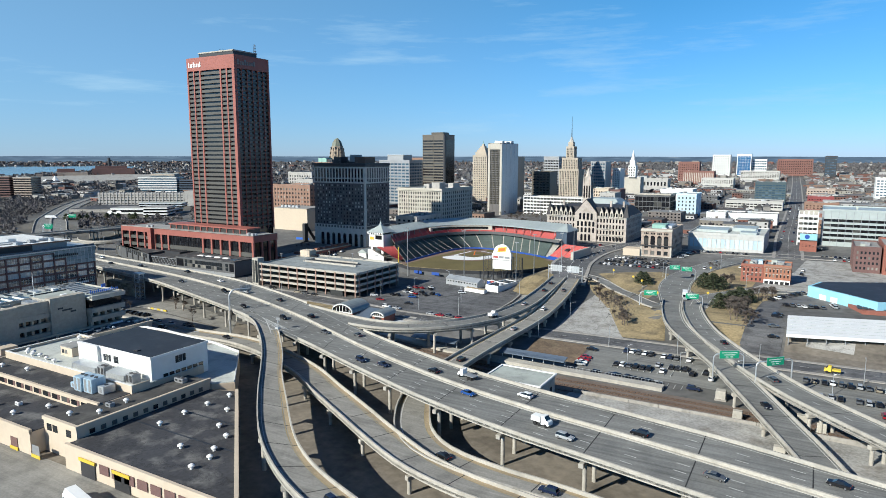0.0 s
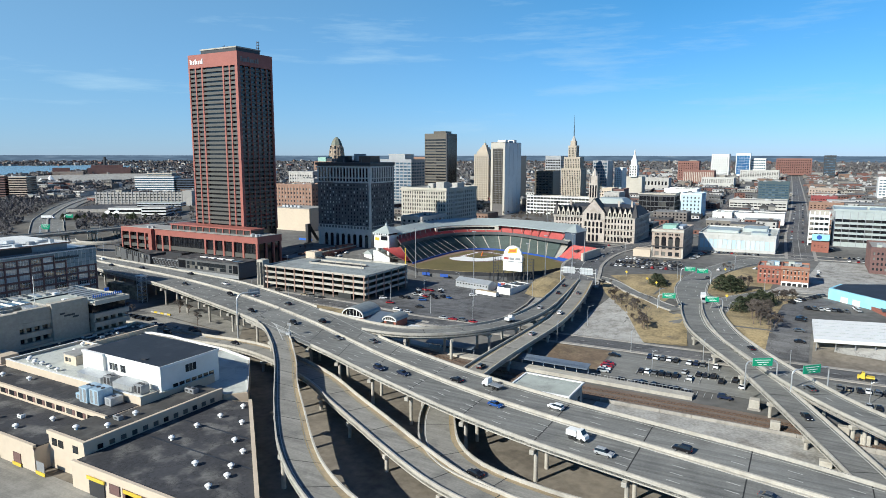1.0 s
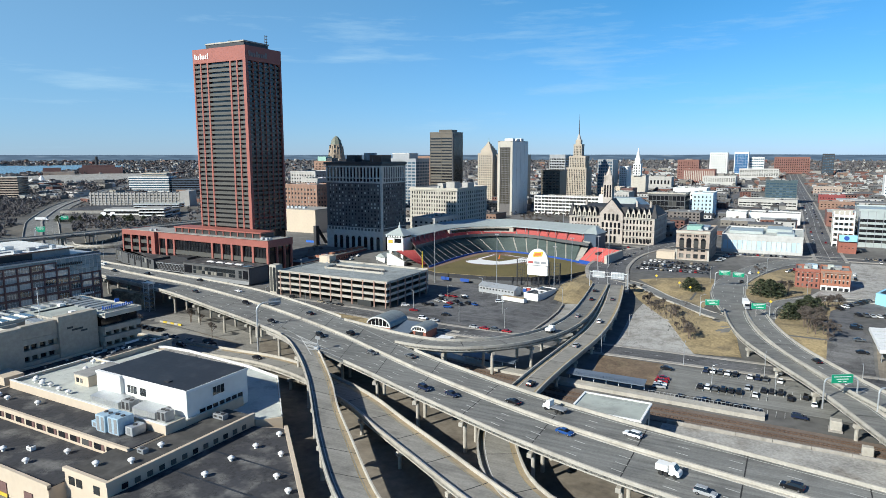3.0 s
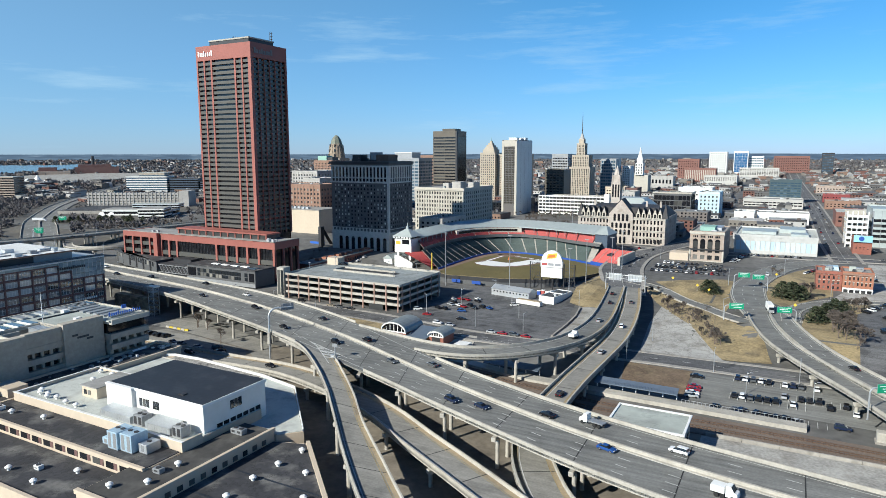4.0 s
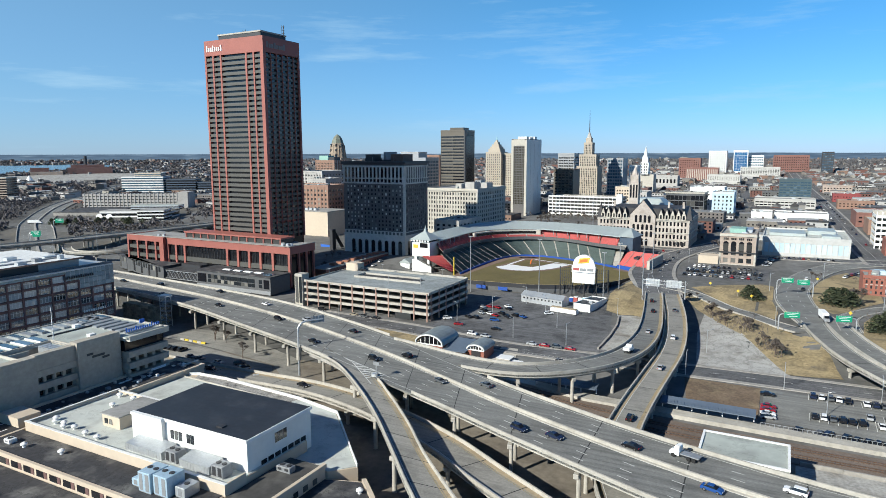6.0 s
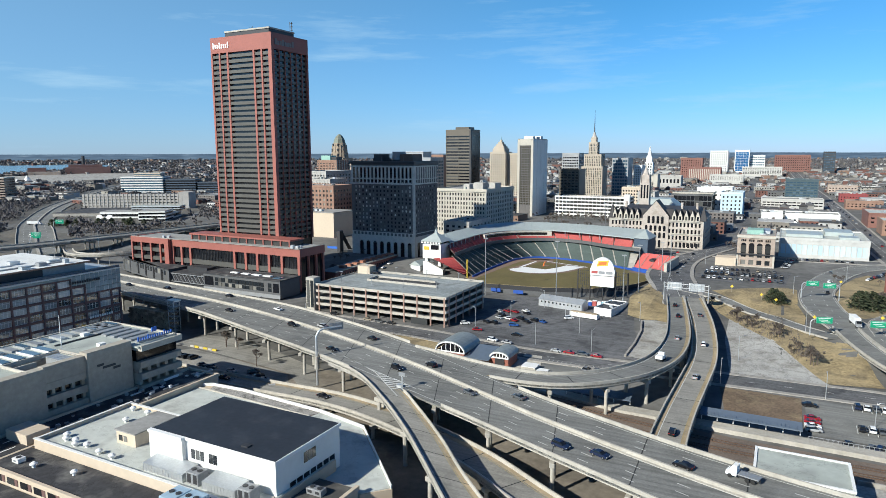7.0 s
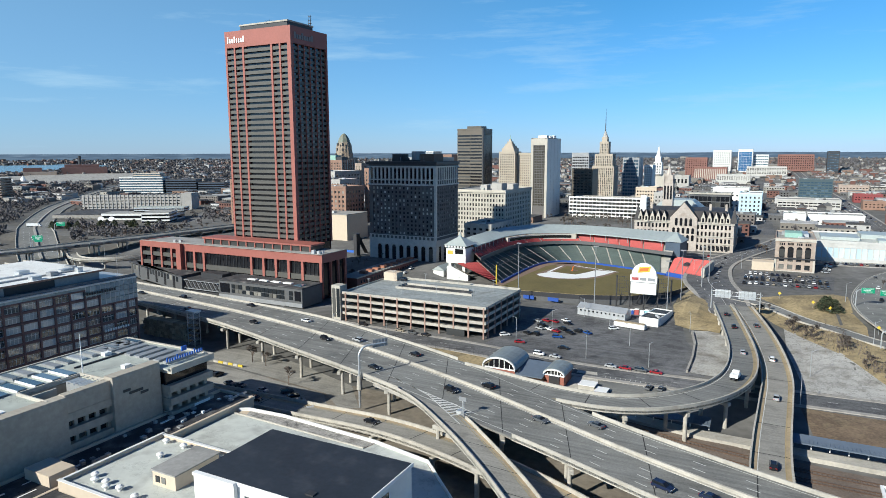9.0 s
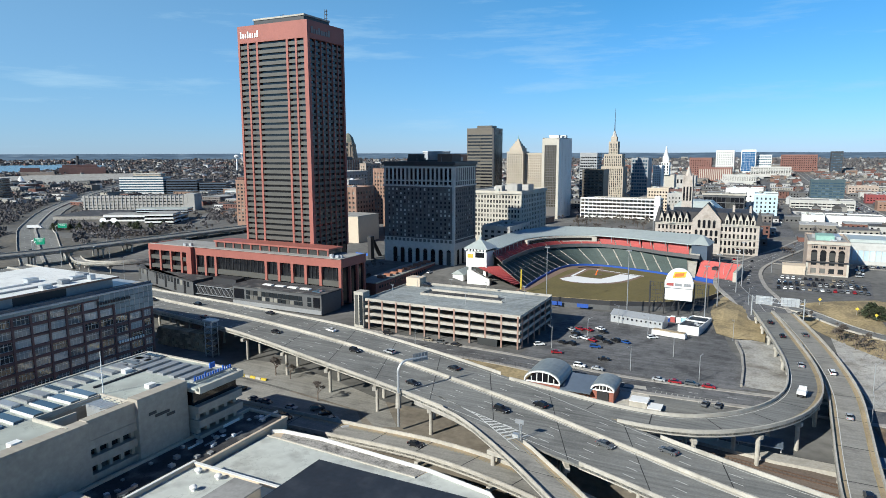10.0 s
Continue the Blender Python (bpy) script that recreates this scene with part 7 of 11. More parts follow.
# glazed strip below the roof and the glazed corner cut into the brickwork
for k in range(26):
    part("attic_glass", boxes((-346, -345.2, 40 + k * 5.82, 45.75 + k * 5.82, 32.5, 33.5)), GLASSA, BR)
part("corner_core", boxes((-346, -345.5, 190.6, 213, 25.3, 33.5)), GREYB, BR)
for k in range(11):
    y = 191.0 + k * 2.02
    for r in range(4):
        z = 25.3 + r * 2.04
        if z > 29 or y > 196.6:
            part("corner_glass", boxes((-345.3, -344.98, y + 0.05, y + 1.97, z + 0.05, z + 1.99)), GLASSA, BR)
    part("corner_mullion", boxes((-345.2, -344.9, y - 0.05, y + 0.05, 29.2 if y < 196.6 else 25.3, 33.5)), GALV, BR)
part("attic_core", boxes((-401, -346, 40, 212.4, 30.5, 33.6)), STEEL, BR)
part("attic_roof", boxes((-402, -344.6, 40, 213.2, 33.6, 34.2)), GALV, BR)
part("terrace", boxes((-351.5, -345, 40, 213, 34.2, 34.3)), CONCD, BR)
part("terrace_rail", boxes((-345.3, -345.1, 40, 213, 34.2, 35.2)), GLASSB, BR)
for k in range(9):
    part("penthouse_panel", boxes((-397, -352, 40 + k * 18, 57.9 + k * 18, 34.2, 37.4)), (STEEL, DARKM)[k % 2], BR)
part("penthouse_roof", boxes((-399, -350.6, 40, 203.5, 37.4, 38.0)), WHITEROOF, BR)
part("roof_trim", boxes((-350.6, -350.4, 40, 203.5, 37.3, 38.0)), BRICKO, BR)
for k, (x, y, w, d, h) in enumerate(((-358, 150, 1.2, 46, 0.5), (-366, 110, 1.0, 70, 0.5), (-354.5, 176, 2.6, 3.4, 1.3), (-357, 184, 3.0, 3.0, 1.5), (-361, 191, 2.4, 5.0, 1.1), (-355, 194, 2.0, 2.0, 1.8), (-366, 197, 5.0, 2.0, 1.2), (-371, 160, 4.0, 5.0, 1.4), (-370, 180, 3.0, 4.0, 1.5))):
    part("roof_unit", boxes((x, x + w, y, y + d, 38.0, 38.0 + h)), (STEEL, GALV, GALV)[k % 3], BR)
SIGNPAN = thing("facade_sign", (-344.6, 196, 30), "dark raised letters on the glazed corner, shown as bars", "sign")
for k in range(13):
    part("sign_bar", boxes((-344.7, -344.55, 190 + k * 1.05, 190.7 + k * 1.05, 30.2, 31.6 if k in (0, 7) else 31.2)), DARKM, SIGNPAN)
LOWSIGN = thing("lower_facade_sign", (-344.9, 202, 14), "row of pale raised letters on the brick, shown as bars", "sign")
for k in range(10):
    part("sign_bar", boxes((-344.95, -344.8, 197.6 + k * 1.1, 198.3 + k * 1.1, 14.3, 15.3)), WHITE, LOWSIGN)


# ---------------------------------------------------------------- ball park
FZ = 5.0
sheet("ground_field", [(-258, 384), (-240, 374), (-206, 378), (-180, 388), (-165, 405), (-152, 440), (-151, 456), (-171, 464), (-200, 483), (-235, 491), (-250, 488), (-259, 478), (-262, 437)], TURF, "brown-green dormant ball field turf", "ball field", 0.1, z=FZ, step=30)
ST = thing("ballpark_stand", (-240, 520, 4), "horseshoe ball park stand with green and red seats", "stadium")
# plan lines, from the left-field end round home plate to the right-field end: field edge, upper front, eave, back
LINES = [
    (-260, 398, -281, 415, -289, 424, -299, 430),
    (-261.5, 437, -283, 447, -290, 452, -300, 456),
    (-260, 470, -281.5, 480, -290, 484, -299, 496),
    (-252, 487, -269, 505, -279, 510, -286, 528),
    (-235, 491.5, -247, 518, -255, 524, -258, 540),
    (-213, 486, -222, 514, -226, 521, -228, 538),
    (-190, 477, -199, 501, -203, 513, -204, 532),
    (-174, 468, -174, 490.5, -176.5, 503, -175, 524),
]
S = smooth(LINES, 3.0)
fe, uf, ev, bk = S[:, 0:2], S[:, 2:4], S[:, 4:6], S[:, 6:8]
nS = len(S)
ones = np.ones(nS)


def tread(bm, a0, a1, za, zb, lo, hi, rows):
    """Stepped seating between two plan lines."""
    line = None
    for r in range(rows):
        f0, f1 = r / rows, (r + 1) / rows
        p, q = a0 * (1 - f0) + a1 * f0, a0 * (1 - f1) + a1 * f1
        zl, z = za + (zb - za) * f0, za + (zb - za) * f1
        m_ = p * 0.45 + q * 0.55
        steps = [(p, z), (m_, z), (m_ * 0.96 + q * 0.04, z + 0.85), (q, z)]
        if line is None:
            line = [bm.verts.new((*p[i], zl)) for i in range(lo, hi + 1)]
        for at, zz in steps:
            nxt = [bm.verts.new((*at[i], zz)) for i in range(lo, hi + 1)]
            for i in range(hi - lo):
                bm.faces.new((line[i], line[i + 1], nxt[i + 1], nxt[i]))
            line = nxt


low_back = uf * 0.25 + ev * 0.75
bm = bmesh.new()
strip(bm, low_back, fe, ones * 13.4, ones * (FZ + 0.7))
part("lower_slab", bm, CONC, ST)
bm = bmesh.new()
strip(bm, ev * 0.3 + bk * 0.7, uf, ones * 21.0, ones * 15.6)
part("upper_slab", bm, CONC, ST)
# sections between aisles
edges = [0]
while edges[-1] < nS - 3:
    edges.append(min(edges[-1] + 3, nS - 1))
for a, b in zip(edges[:-1], edges[1:]):
    left_side = a < nS * 0.42
    for half, (f0, f1, z0, z1) in enumerate(((0.03, 0.475, FZ + 0.9, 9.4), (0.505, 0.985, 9.9, 13.6))):
        g0 = fe * (1 - f0) + low_back * f0
        g1 = fe * (1 - f1) + low_back * f1
        bm = bmesh.new()
        h0, h1 = g0.copy(), g1.copy()
        for h in (h0, h1):
            d = (h[b] - h[a]) / max(np.linalg.norm(h[b] - h[a]), 0.1)
            h[a], h[b] = h[a] + d * 0.6, h[b] - d * 0.6
        tread(bm, h0, h1, z0, z1, a, b, 13)
        bmesh.ops.remove_doubles(bm, verts=bm.verts[:], dist=0.001)
        part("green_seat_block", bm, GREENS, ST)
    u0, u1 = uf * 0.94 + bk * 0.06, ev * 0.35 + bk * 0.65
    h0, h1 = u0.copy(), u1.copy()
    for h in (h0, h1):
        d = (h[b] - h[a]) / max(np.linalg.norm(h[b] - h[a]), 0.1)
        h[a], h[b] = h[a] + d * 0.45, h[b] - d * 0.45
    bm = bmesh.new()
    tread(bm, h0, h1, 16.0, 21.4, a, b, 10)
    bmesh.ops.remove_doubles(bm, verts=bm.verts[:], dist=0.001)
    part("red_seat_block", bm, REDS, ST)
# pale aisle stairs between the lower sections
for e in edges[1:-1]:
    side = (fe[min(e + 1, nS - 1)] - fe[e - 1])
    side = side / np.hypot(*side) * 0.55
    for f0, f1, z0, z1 in ((0.0, 0.475, FZ + 1.1, 9.9), (0.505, 0.985, 10.4, 14.1)):
        pa, pb = fe[e] * (1 - f0) + low_back[e] * f0, fe[e] * (1 - f1) + low_back[e] * f1
        bm = bmesh.new()
        slab(bm, np.array([pa - side, pb - side]), np.array([pa + side, pb + side]), np.array([z0, z1]), np.array([z0 - 0.9, z1 - 0.9]))
        part("aisle_stair", bm, CONC, ST)
bm = bmesh.new()
slab(bm, uf, uf * 0.98 + fe * 0.02, ones * 17.0, ones * 14.6)
part("upper_fascia", bm, CHAR, ST)
bm = bmesh.new()
slab(bm, fe, fe * 0.985 + np.array([[-225, 430]]) * 0.015, ones * (FZ + 1.3), ones * FZ)
part("field_wall", bm, BLUEM, ST)
bm = bmesh.new()
roofz_e, roofz_b = 22.2, 26.6
# roof slopes from the back down to the eave
La = [bm.verts.new((*p, roofz_b)) for p in bk]
Lb = [bm.verts.new((*p, roofz_e)) for p in ev]
Lc = [bm.verts.new((*p, roofz_b - 0.6)) for p in bk]
Ld = [bm.verts.new((*p, roofz_e - 0.6)) for p in ev]
for i in range(nS - 1):
    bm.faces.new((La[i], La[i + 1], Lb[i + 1], Lb[i])[::-1])
    bm.faces.new((Lc[i], Ld[i], Ld[i + 1], Lc[i + 1])[::-1])
    bm.faces.new((Lb[i], Lb[i + 1], Ld[i + 1], Ld[i])[::-1])
    bm.faces.new((La[i], Lc[i], Lc[i + 1], La[i + 1])[::-1])
bmesh.ops.recalc_face_normals(bm, faces=bm.faces[:])
part("canopy_roof", bm, METALR, ST)
for i in range(0, nS - 1):
    bm = bmesh.new()
    tube(bm, (*ev[i], roofz_e + 0.05), (*bk[i], roofz_b + 0.05), 0.09, 0.09, 4)
    part("roof_seam", bm, METALR, ST)
bm = bmesh.new()
slab(bm, bk, bk * 0.985 + fe * 0.015, ones * (roofz_b - 0.6), ones * 6)
part("rear_wall", bm, STEEL, ST)
for i in range(0, nS, 3):
    p = uf[i] * 0.1 + ev[i] * 0.9
    part("roof_post", tube(bmesh.new(), (*p, 17.0), (*p, roofz_e - 0.5), 0.22, 0.22, 6), STEEL, ST)
i0, i1 = int(nS * 0.42), int(nS * 0.66)
bm = bmesh.new()
pb0, pb1 = uf * 0.35 + ev * 0.65, uf * 0.05 + ev * 0.95
slab(bm, pb1[i0:i1], pb0[i0:i1], ones[i0:i1] * 21.4, ones[i0:i1] * 17.4)
part("press_box", bm, STONEW, ST)
bm = bmesh.new()
pw0 = uf * 0.37 + ev * 0.63
slab(bm, pb0[i0 + 1:i1 - 1], pw0[i0 + 1:i1 - 1], ones[i0 + 1:i1 - 1] * 20.6, ones[i0 + 1:i1 - 1] * 18.6)
part("press_window", bm, GLASSD, ST)
# right-field bleachers and end pavilions
NAVYW = mat("dark_blue_grey_cladding", (0.05, 0.075, 0.11), 0.6, 0.15, 0.6)
bm = bmesh.new()
q0 = np.array([(-173.5, 467), (-152.5, 455)])
q1 = np.array([(-173, 497), (-149.5, 489)])
tread(bm, q0, q1, FZ + 1.6, 12.5, 0, 1, 14)
bmesh.ops.remove_doubles(bm, verts=bm.verts[:], dist=0.001)
part("bleacher_seat_block", bm, REDS, ST)
part("bleacher_wall", prism(bmesh.new(), [(-152.2, 454), (-150.4, 454), (-147.6, 488), (-149.4, 488)], 4, 13.6), STONEW, ST)
for f in (0.2, 0.5, 0.8):
    bm = bmesh.new()
    a = q0[0] * (1 - f) + q0[1] * f
    b = q1[0] * (1 - f) + q1[1] * f
    w = np.array([0.22, 0])
    strip(bm, np.array([a - w, b - w]), np.array([a + w, b + w]), np.array([FZ + 2.4, 13.4]), np.array([FZ + 2.4, 13.4]))
    part("aisle", bm, CONCD, ST)
part("bleacher_front", prism(bmesh.new(), [(-174, 466.2), (-152.4, 453.8), (-152.2, 454.6), (-173.8, 467.0)], 4.6, FZ + 2.6), BLUEM, ST)
part("dark_bay", prism(bmesh.new(), [(-165.4, 478.2), (-162.2, 476.8), (-161.4, 486), (-164.4, 487)], 8, 11.6), DARKM, ST)
part("east_pavilion", prism(bmesh.new(), [(-180, 499), (-170, 496), (-168, 516), (-178, 520)], 6, 23), NAVYW, ST)
bm = bmesh.new()
v = [bm.verts.new(p) for p in ((-181, 498, 23), (-169, 495, 23), (-167, 517, 23), (-178.5, 521, 23), (-174, 508, 28.5))]
for f in ((0, 1, 4), (1, 2, 4), (2, 3, 4), (3, 0, 4)):
    bm.faces.new([v[i] for i in f])
part("pavilion_roof", bm, METALR, ST)
part("west_pavilion", boxes((-305, -291, 414, 427, 12, 22)), WHITEW, ST)
part("west_base", boxes((-303.5, -301.5, 414.5, 418, 4, 12)), WHITEW, ST)
part("west_base", boxes((-293.5, -291.5, 414.5, 418, 4, 12)), WHITEW, ST)
bm = bmesh.new()
for y_ in (407.0, 407.6):
    bm.faces.new([bm.verts.new((x, y_, z)) for x, z in ((-301, 2.5), (-286, 2.5), (-286, 6.2), (-298, 11.0), (-301, 11.0))])
bm.verts.ensure_lookup_table()
for i in range(5):
    j = (i + 1) % 5
    bm.faces.new([bm.verts[k] for k in (i, j, 5 + j, 5 + i)])
bmesh.ops.recalc_face_normals(bm, faces=bm.faces[:])
part("stair_wall", bm, WHITEW, ST)
for k in range(12):
    part("stair_step", boxes((-299 + k * 1.05, -297.95 + k * 1.05, 407.6, 411.4, 2.5, 10.6 - k * 0.42)), CONC, ST)
bm = bmesh.new()
v = [bm.verts.new(p) for p in ((-306.5, 412.5, 23.6), (-289.5, 412.5, 23.6), (-289.5, 428.5, 23.6), (-306.5, 428.5, 23.6), (-298, 420.5, 29.5))]
for f in ((0, 1, 4), (1, 2, 4), (2, 3, 4), (3, 0, 4), (3, 2, 1, 0)):
    bm.faces.new([v[i] for i in f])
part("pavilion_roof", bm, METALR, ST)
part("pavilion_gallery", boxes((-304, -292, 415, 426, 22, 23.6)), GLASSD, ST)
part("cupola", tube(bmesh.new(), (-298, 420.5, 28.6), (-298, 420.5, 30.6), 1.2, 0.9, 8), METALR, ST)
part("cupola_spike", tube(bmesh.new(), (-298, 420.5, 30.6), (-298, 420.5, 33.5), 0.5, 0.03, 6), METALR, ST)
part("banner", boxes((-304.4, -299.4, 413.85, 413.98, 17.2, 20.6)), WHITE, ST)
part("banner_logo", boxes((-303.9, -300.0, 413.74, 413.84, 17.8, 20.2)), YELLOW, ST)
part("gallery_opening", boxes((-298.6, -292.6, 413.84, 413.98, 18.2, 21.4)), GLASSD, ST)
for k in range(7):
    part("fretwork", boxes((-305.6 + k * 2.2, -304.2 + k * 2.2, 412.9, 413.1, 22.4, 23.6)), WHITE, ST)
bm = bmesh.new()
tread(bm, np.array([(-266, 397), (-264, 407)]), np.array([(-296, 412), (-284, 421)]), FZ + 1.4, 12, 0, 1, 12)
bmesh.ops.remove_doubles(bm, verts=bm.verts[:], dist=0.001)
part("corner_seat_block", bm, REDS, ST)

IF = thing("infield", (-230, 455, FZ), "brown infield partly under white tarpaulins", "ball field", kind="structure")
def flat(name, pts, z, material, parent, label=""):
    bm = bmesh.new()
    bm.faces.new([bm.verts.new((p[0], p[1], z)) for p in pts])
    bmesh.ops.recalc_face_normals(bm, faces=bm.faces[:])
    if bm.faces[0].normal.z < 0:
        bmesh.ops.reverse_faces(bm, faces=bm.faces[:])
    return part(name, bm, material, parent, label)
HOME = (-241.5, 478.0)
flat("home_clay", [(HOME[0] + 9 * math.cos(k * math.pi / 12), HOME[1] + 9 * math.sin(k * math.pi / 12)) for k in range(24)], FZ + 0.13, CLAY, IF)
flat("clay", [(-251.5, 436), (-246, 428.6), (-237, 425.4), (-226, 427), (-217, 432.6), (-210.6, 442), (-207, 453), (-204, 467), (-219, 468), (-238, 478), (-245, 476)], FZ + 0.115, CLAY, IF)
flat("tarpaulin", [(-250, 435.5), (-247, 431), (-242, 428.3), (-233, 427.5), (-225, 430), (-218, 436), (-213.5, 443), (-210, 452), (-206.5, 465.2), (-219, 466.2), (-222.5, 455), (-227, 444.8), (-235, 445.6), (-243.6, 448)], FZ + 0.2, TARP, IF, "white rain tarpaulin")
flat("tarpaulin", [(-246.6, 446), (-244.6, 446.4), (-243.2, 473), (-244.6, 473.2)], FZ + 0.22, TARP, IF, "white tarpaulin strip along the base line")
flat("tarpaulin", [(-204.5, 464.6), (-203.9, 466), (-236.4, 477.4), (-236.8, 476.2)], FZ + 0.22, TARP, IF, "white tarpaulin strip along the base line")
flat("infield_grass", [(-240.8, 473), (-242.8, 449), (-235, 446.4), (-227.4, 446), (-223.4, 455), (-220.4, 465.8)], FZ + 0.24, TURF, IF)
flat("mound", [(-232 + 2.8 * math.cos(k * math.pi / 8), 459 + 2.8 * math.sin(k * math.pi / 8)) for k in range(16)], FZ + 0.28, CLAY, IF)
bm = tube(bmesh.new(), (-232.4, 456, FZ + 0.2), (-232.0, 456, FZ + 2.4), 0.5, 0.4, 6)
tube(bm, (-232.0, 456, FZ + 2.4), (-231.2, 456, FZ + 3.6), 0.4, 0.25, 6)
part("mound_marker", bm, ORANGE, IF)
flat("warning_track", [(-263, 390), (-258.4, 385.6), (-240, 376), (-206, 380), (-206, 384), (-239, 380.5), (-256.5, 391), (-255.5, 437), (-254, 468), (-247, 481), (-236, 485), (-236, 491), (-252, 487), (-260, 470), (-261.5, 437)], FZ + 0.13, CLAY, IF)
flat("warning_track", [(-174, 466), (-152.5, 453.5), (-152, 440), (-156, 440), (-157, 451), (-176, 461)], FZ + 0.13, CLAY, IF)

OW = thing("outfield_wall", (-205, 378, 4), "black outfield wall with a yellow cap", "wall", kind="structure")
pts = [(-258, 383.5), (-240, 373.2), (-206, 377), (-180, 387), (-164, 404.5), (-151, 440), (-150, 455)]
for k, (a, b) in enumerate(zip(pts[:-1], pts[1:])):
    pa, pb = np.array(a, float), np.array(b, float)
    d = (pb - pa) / np.linalg.norm(pb - pa)
    nrm = np.array((d[1], -d[0])) * 0.4
    bm = bmesh.new()
    slab(bm, np.array([pa, pb]), np.array([pa, pb]) + nrm, np.array([FZ + 2.4] * 2), np.array([FZ - 0.1] * 2))
    part("wall_panel", bm, DARKM, OW)
    bm = bmesh.new()
    slab(bm, np.array([pa, pb]) - nrm * 0.5, np.array([pa, pb]) + nrm * 1.4, np.array([FZ - 0.1] * 2), np.array([1.5] * 2))
    part("dark_base", bm, CHAR, OW)
    bm = bmesh.new()
    slab(bm, np.array([pa, pb]) - nrm * 0.1, np.array([pa, pb]) + nrm * 1.1, np.array([FZ + 2.52] * 2), np.array([FZ + 2.4] * 2))
    part("yellow_cap", bm, LINEY, OW)
for x in (-236, -222):
    part("blue_board", boxes((x, x + 6, 372.0, 372.3, 3.4, 5.4)), BLUEM, OW)
FP = tagged(part("foul_pole", tube(bmesh.new(), (-257.5, 385, 4.9), (-257.5, 385, 18.5), 0.42, 0.42, 8), YELLOW), "tall yellow steel foul pole", "foul pole")

SC = thing("scoreboard", (-173, 380, 3), "white rounded scoreboard on a steel frame", "scoreboard")
bm = bmesh.new()
k = 16
outline = [(-181, 20.5)] + [(-173 + 6.2 * math.cos(math.pi - math.pi * i / k), 20.5 + 6.2 * math.sin(math.pi * i / k)) for i in range(k + 1)] + [(-165, 20.5)]
vs = [bm.verts.new((p[0], 378.6, p[1])) for p in outline[1:-1]]
vb = [bm.verts.new((p[0], 380.2, p[1])) for p in outline[1:-1]]
bm.faces.new(vs)
bm.faces.new(vb[::-1])
for i in range(len(vs)):
    j = (i + 1) % len(vs)
    bm.faces.new((vs[j], vs[i], vb[i], vb[j]))
bmesh.ops.recalc_face_normals(bm, faces=bm.faces[:])
HEAD = part("arched_head", bm, WHITE, SC)
MSG = part("message_panel", boxes((-179.7, -166.3, 378.2, 380.4, 16.8, 20.4)), WHITE, SC)
part("lower_panel", boxes((-179.4, -166.6, 378.4, 380.4, 10.6, 16.4)), WHITE, SC)
for pts_, dy_, m_ in ((((-176.2, 21.6), (-170.2, 22.4), (-169.6, 25.4), (-175.4, 24.6)), 0.0, YELLOW), (((-175.4, 22.3), (-171.0, 22.9), (-170.6, 24.6), (-174.8, 24.0)), 0.06, ORANGE)):
    bm = bmesh.new()
    lo_ = [bm.verts.new((x, 378.4 - dy_, z)) for x, z in pts_]
    hi_ = [bm.verts.new((x, 378.59, z)) for x, z in pts_]
    bm.faces.new(lo_)
    for i in range(4):
        bm.faces.new((lo_[i], hi_[i], hi_[(i + 1) % 4], lo_[(i + 1) % 4]))
    bmesh.ops.recalc_face_normals(bm, faces=bm.faces[:])
    part("logo_shape", bm, m_, HEAD)
for a, b in ((-178.8, -175.5), (-174.9, -171.6), (-170.8, -167.4)):
    part("message_bar", boxes((a, b, 378.05, 378.18, 17.8, 19.2)), (STEEL, STEEL, REDS)[int(a) % 3], MSG)
for x in (-186.5, -165.6):
    for k in range(6):
        part("lattice_bar", boxes((x + k * 1.16, x + 0.14 + k * 1.16, 379.4, 379.6, 9, 19)), DARKM, SC)
        part("lattice_bar", boxes((x, x + 6, 379.2, 379.38, 9 + k * 1.95, 9.16 + k * 1.95)), DARKM, SC)
for x in (-187, -180, -173, -166, -159.5):
    part("post", tube(bmesh.new(), (x, 380.8, 1.5), (x, 380.8, 19), 0.35, 0.35, 6), DARKM, SC)
for k in range(6):
    part("brace", tube(bmesh.new(), (-187 + k * 4.8, 380.6, 4), (-184 + k * 4.8, 380.6, 10), 0.18, 0.18, 5), DARKM, SC)

SD = thing("grey_shed", (-188, 357, 2.5), "long grey metal shed with small windows", "shed")
part("wall", prism(bmesh.new(), [(-200.5, 354), (-176, 349.5), (-174.6, 357), (-199, 361.5)], 2.3, 6.2), GALV, SD)
bm = bmesh.new()
v = [bm.verts.new(p) for p in ((-200.9, 353.7, 6.2), (-175.7, 349.1, 6.2), (-174.2, 357.3, 6.2), (-199.2, 361.9, 6.2), (-200.0, 357.8, 8.2), (-175.0, 353.2, 8.2))]
for f in ((0, 1, 5, 4), (3, 4, 5, 2), (0, 4, 3), (1, 2, 5)):
    bm.faces.new([v[i] for i in f])
part("roof", bm, GALV, SD)
for k in range(11):
    x = -199 + k * 2.15
    y = 353.72 - (x + 200.5) * 0.1837
    part("window", boxes((x, x + 0.7, y - 0.08, y + 0.05, 4.6, 5.4)), GLASSD, SD)
RK = thing("retaining_kerb", (-140.5, 305, 2.4), "low dark retaining wall between car park and gravel", "wall")
for a, b in (((-139.9, 285), (-140, 304)), ((-140, 304), (-141.3, 324.7)), ((-141.3, 324.7), (-144.4, 343))):
    bm = bmesh.new()
    pa, pb = np.array(a), np.array(b)
    slab(bm, np.array([pa - (0.8, 0), pb - (0.8, 0)]), np.array([pa, pb]), np.array([3.5, 3.6]), np.array([2.0, 2.0]))
    part("wall_length", bm, CONCD, RK)
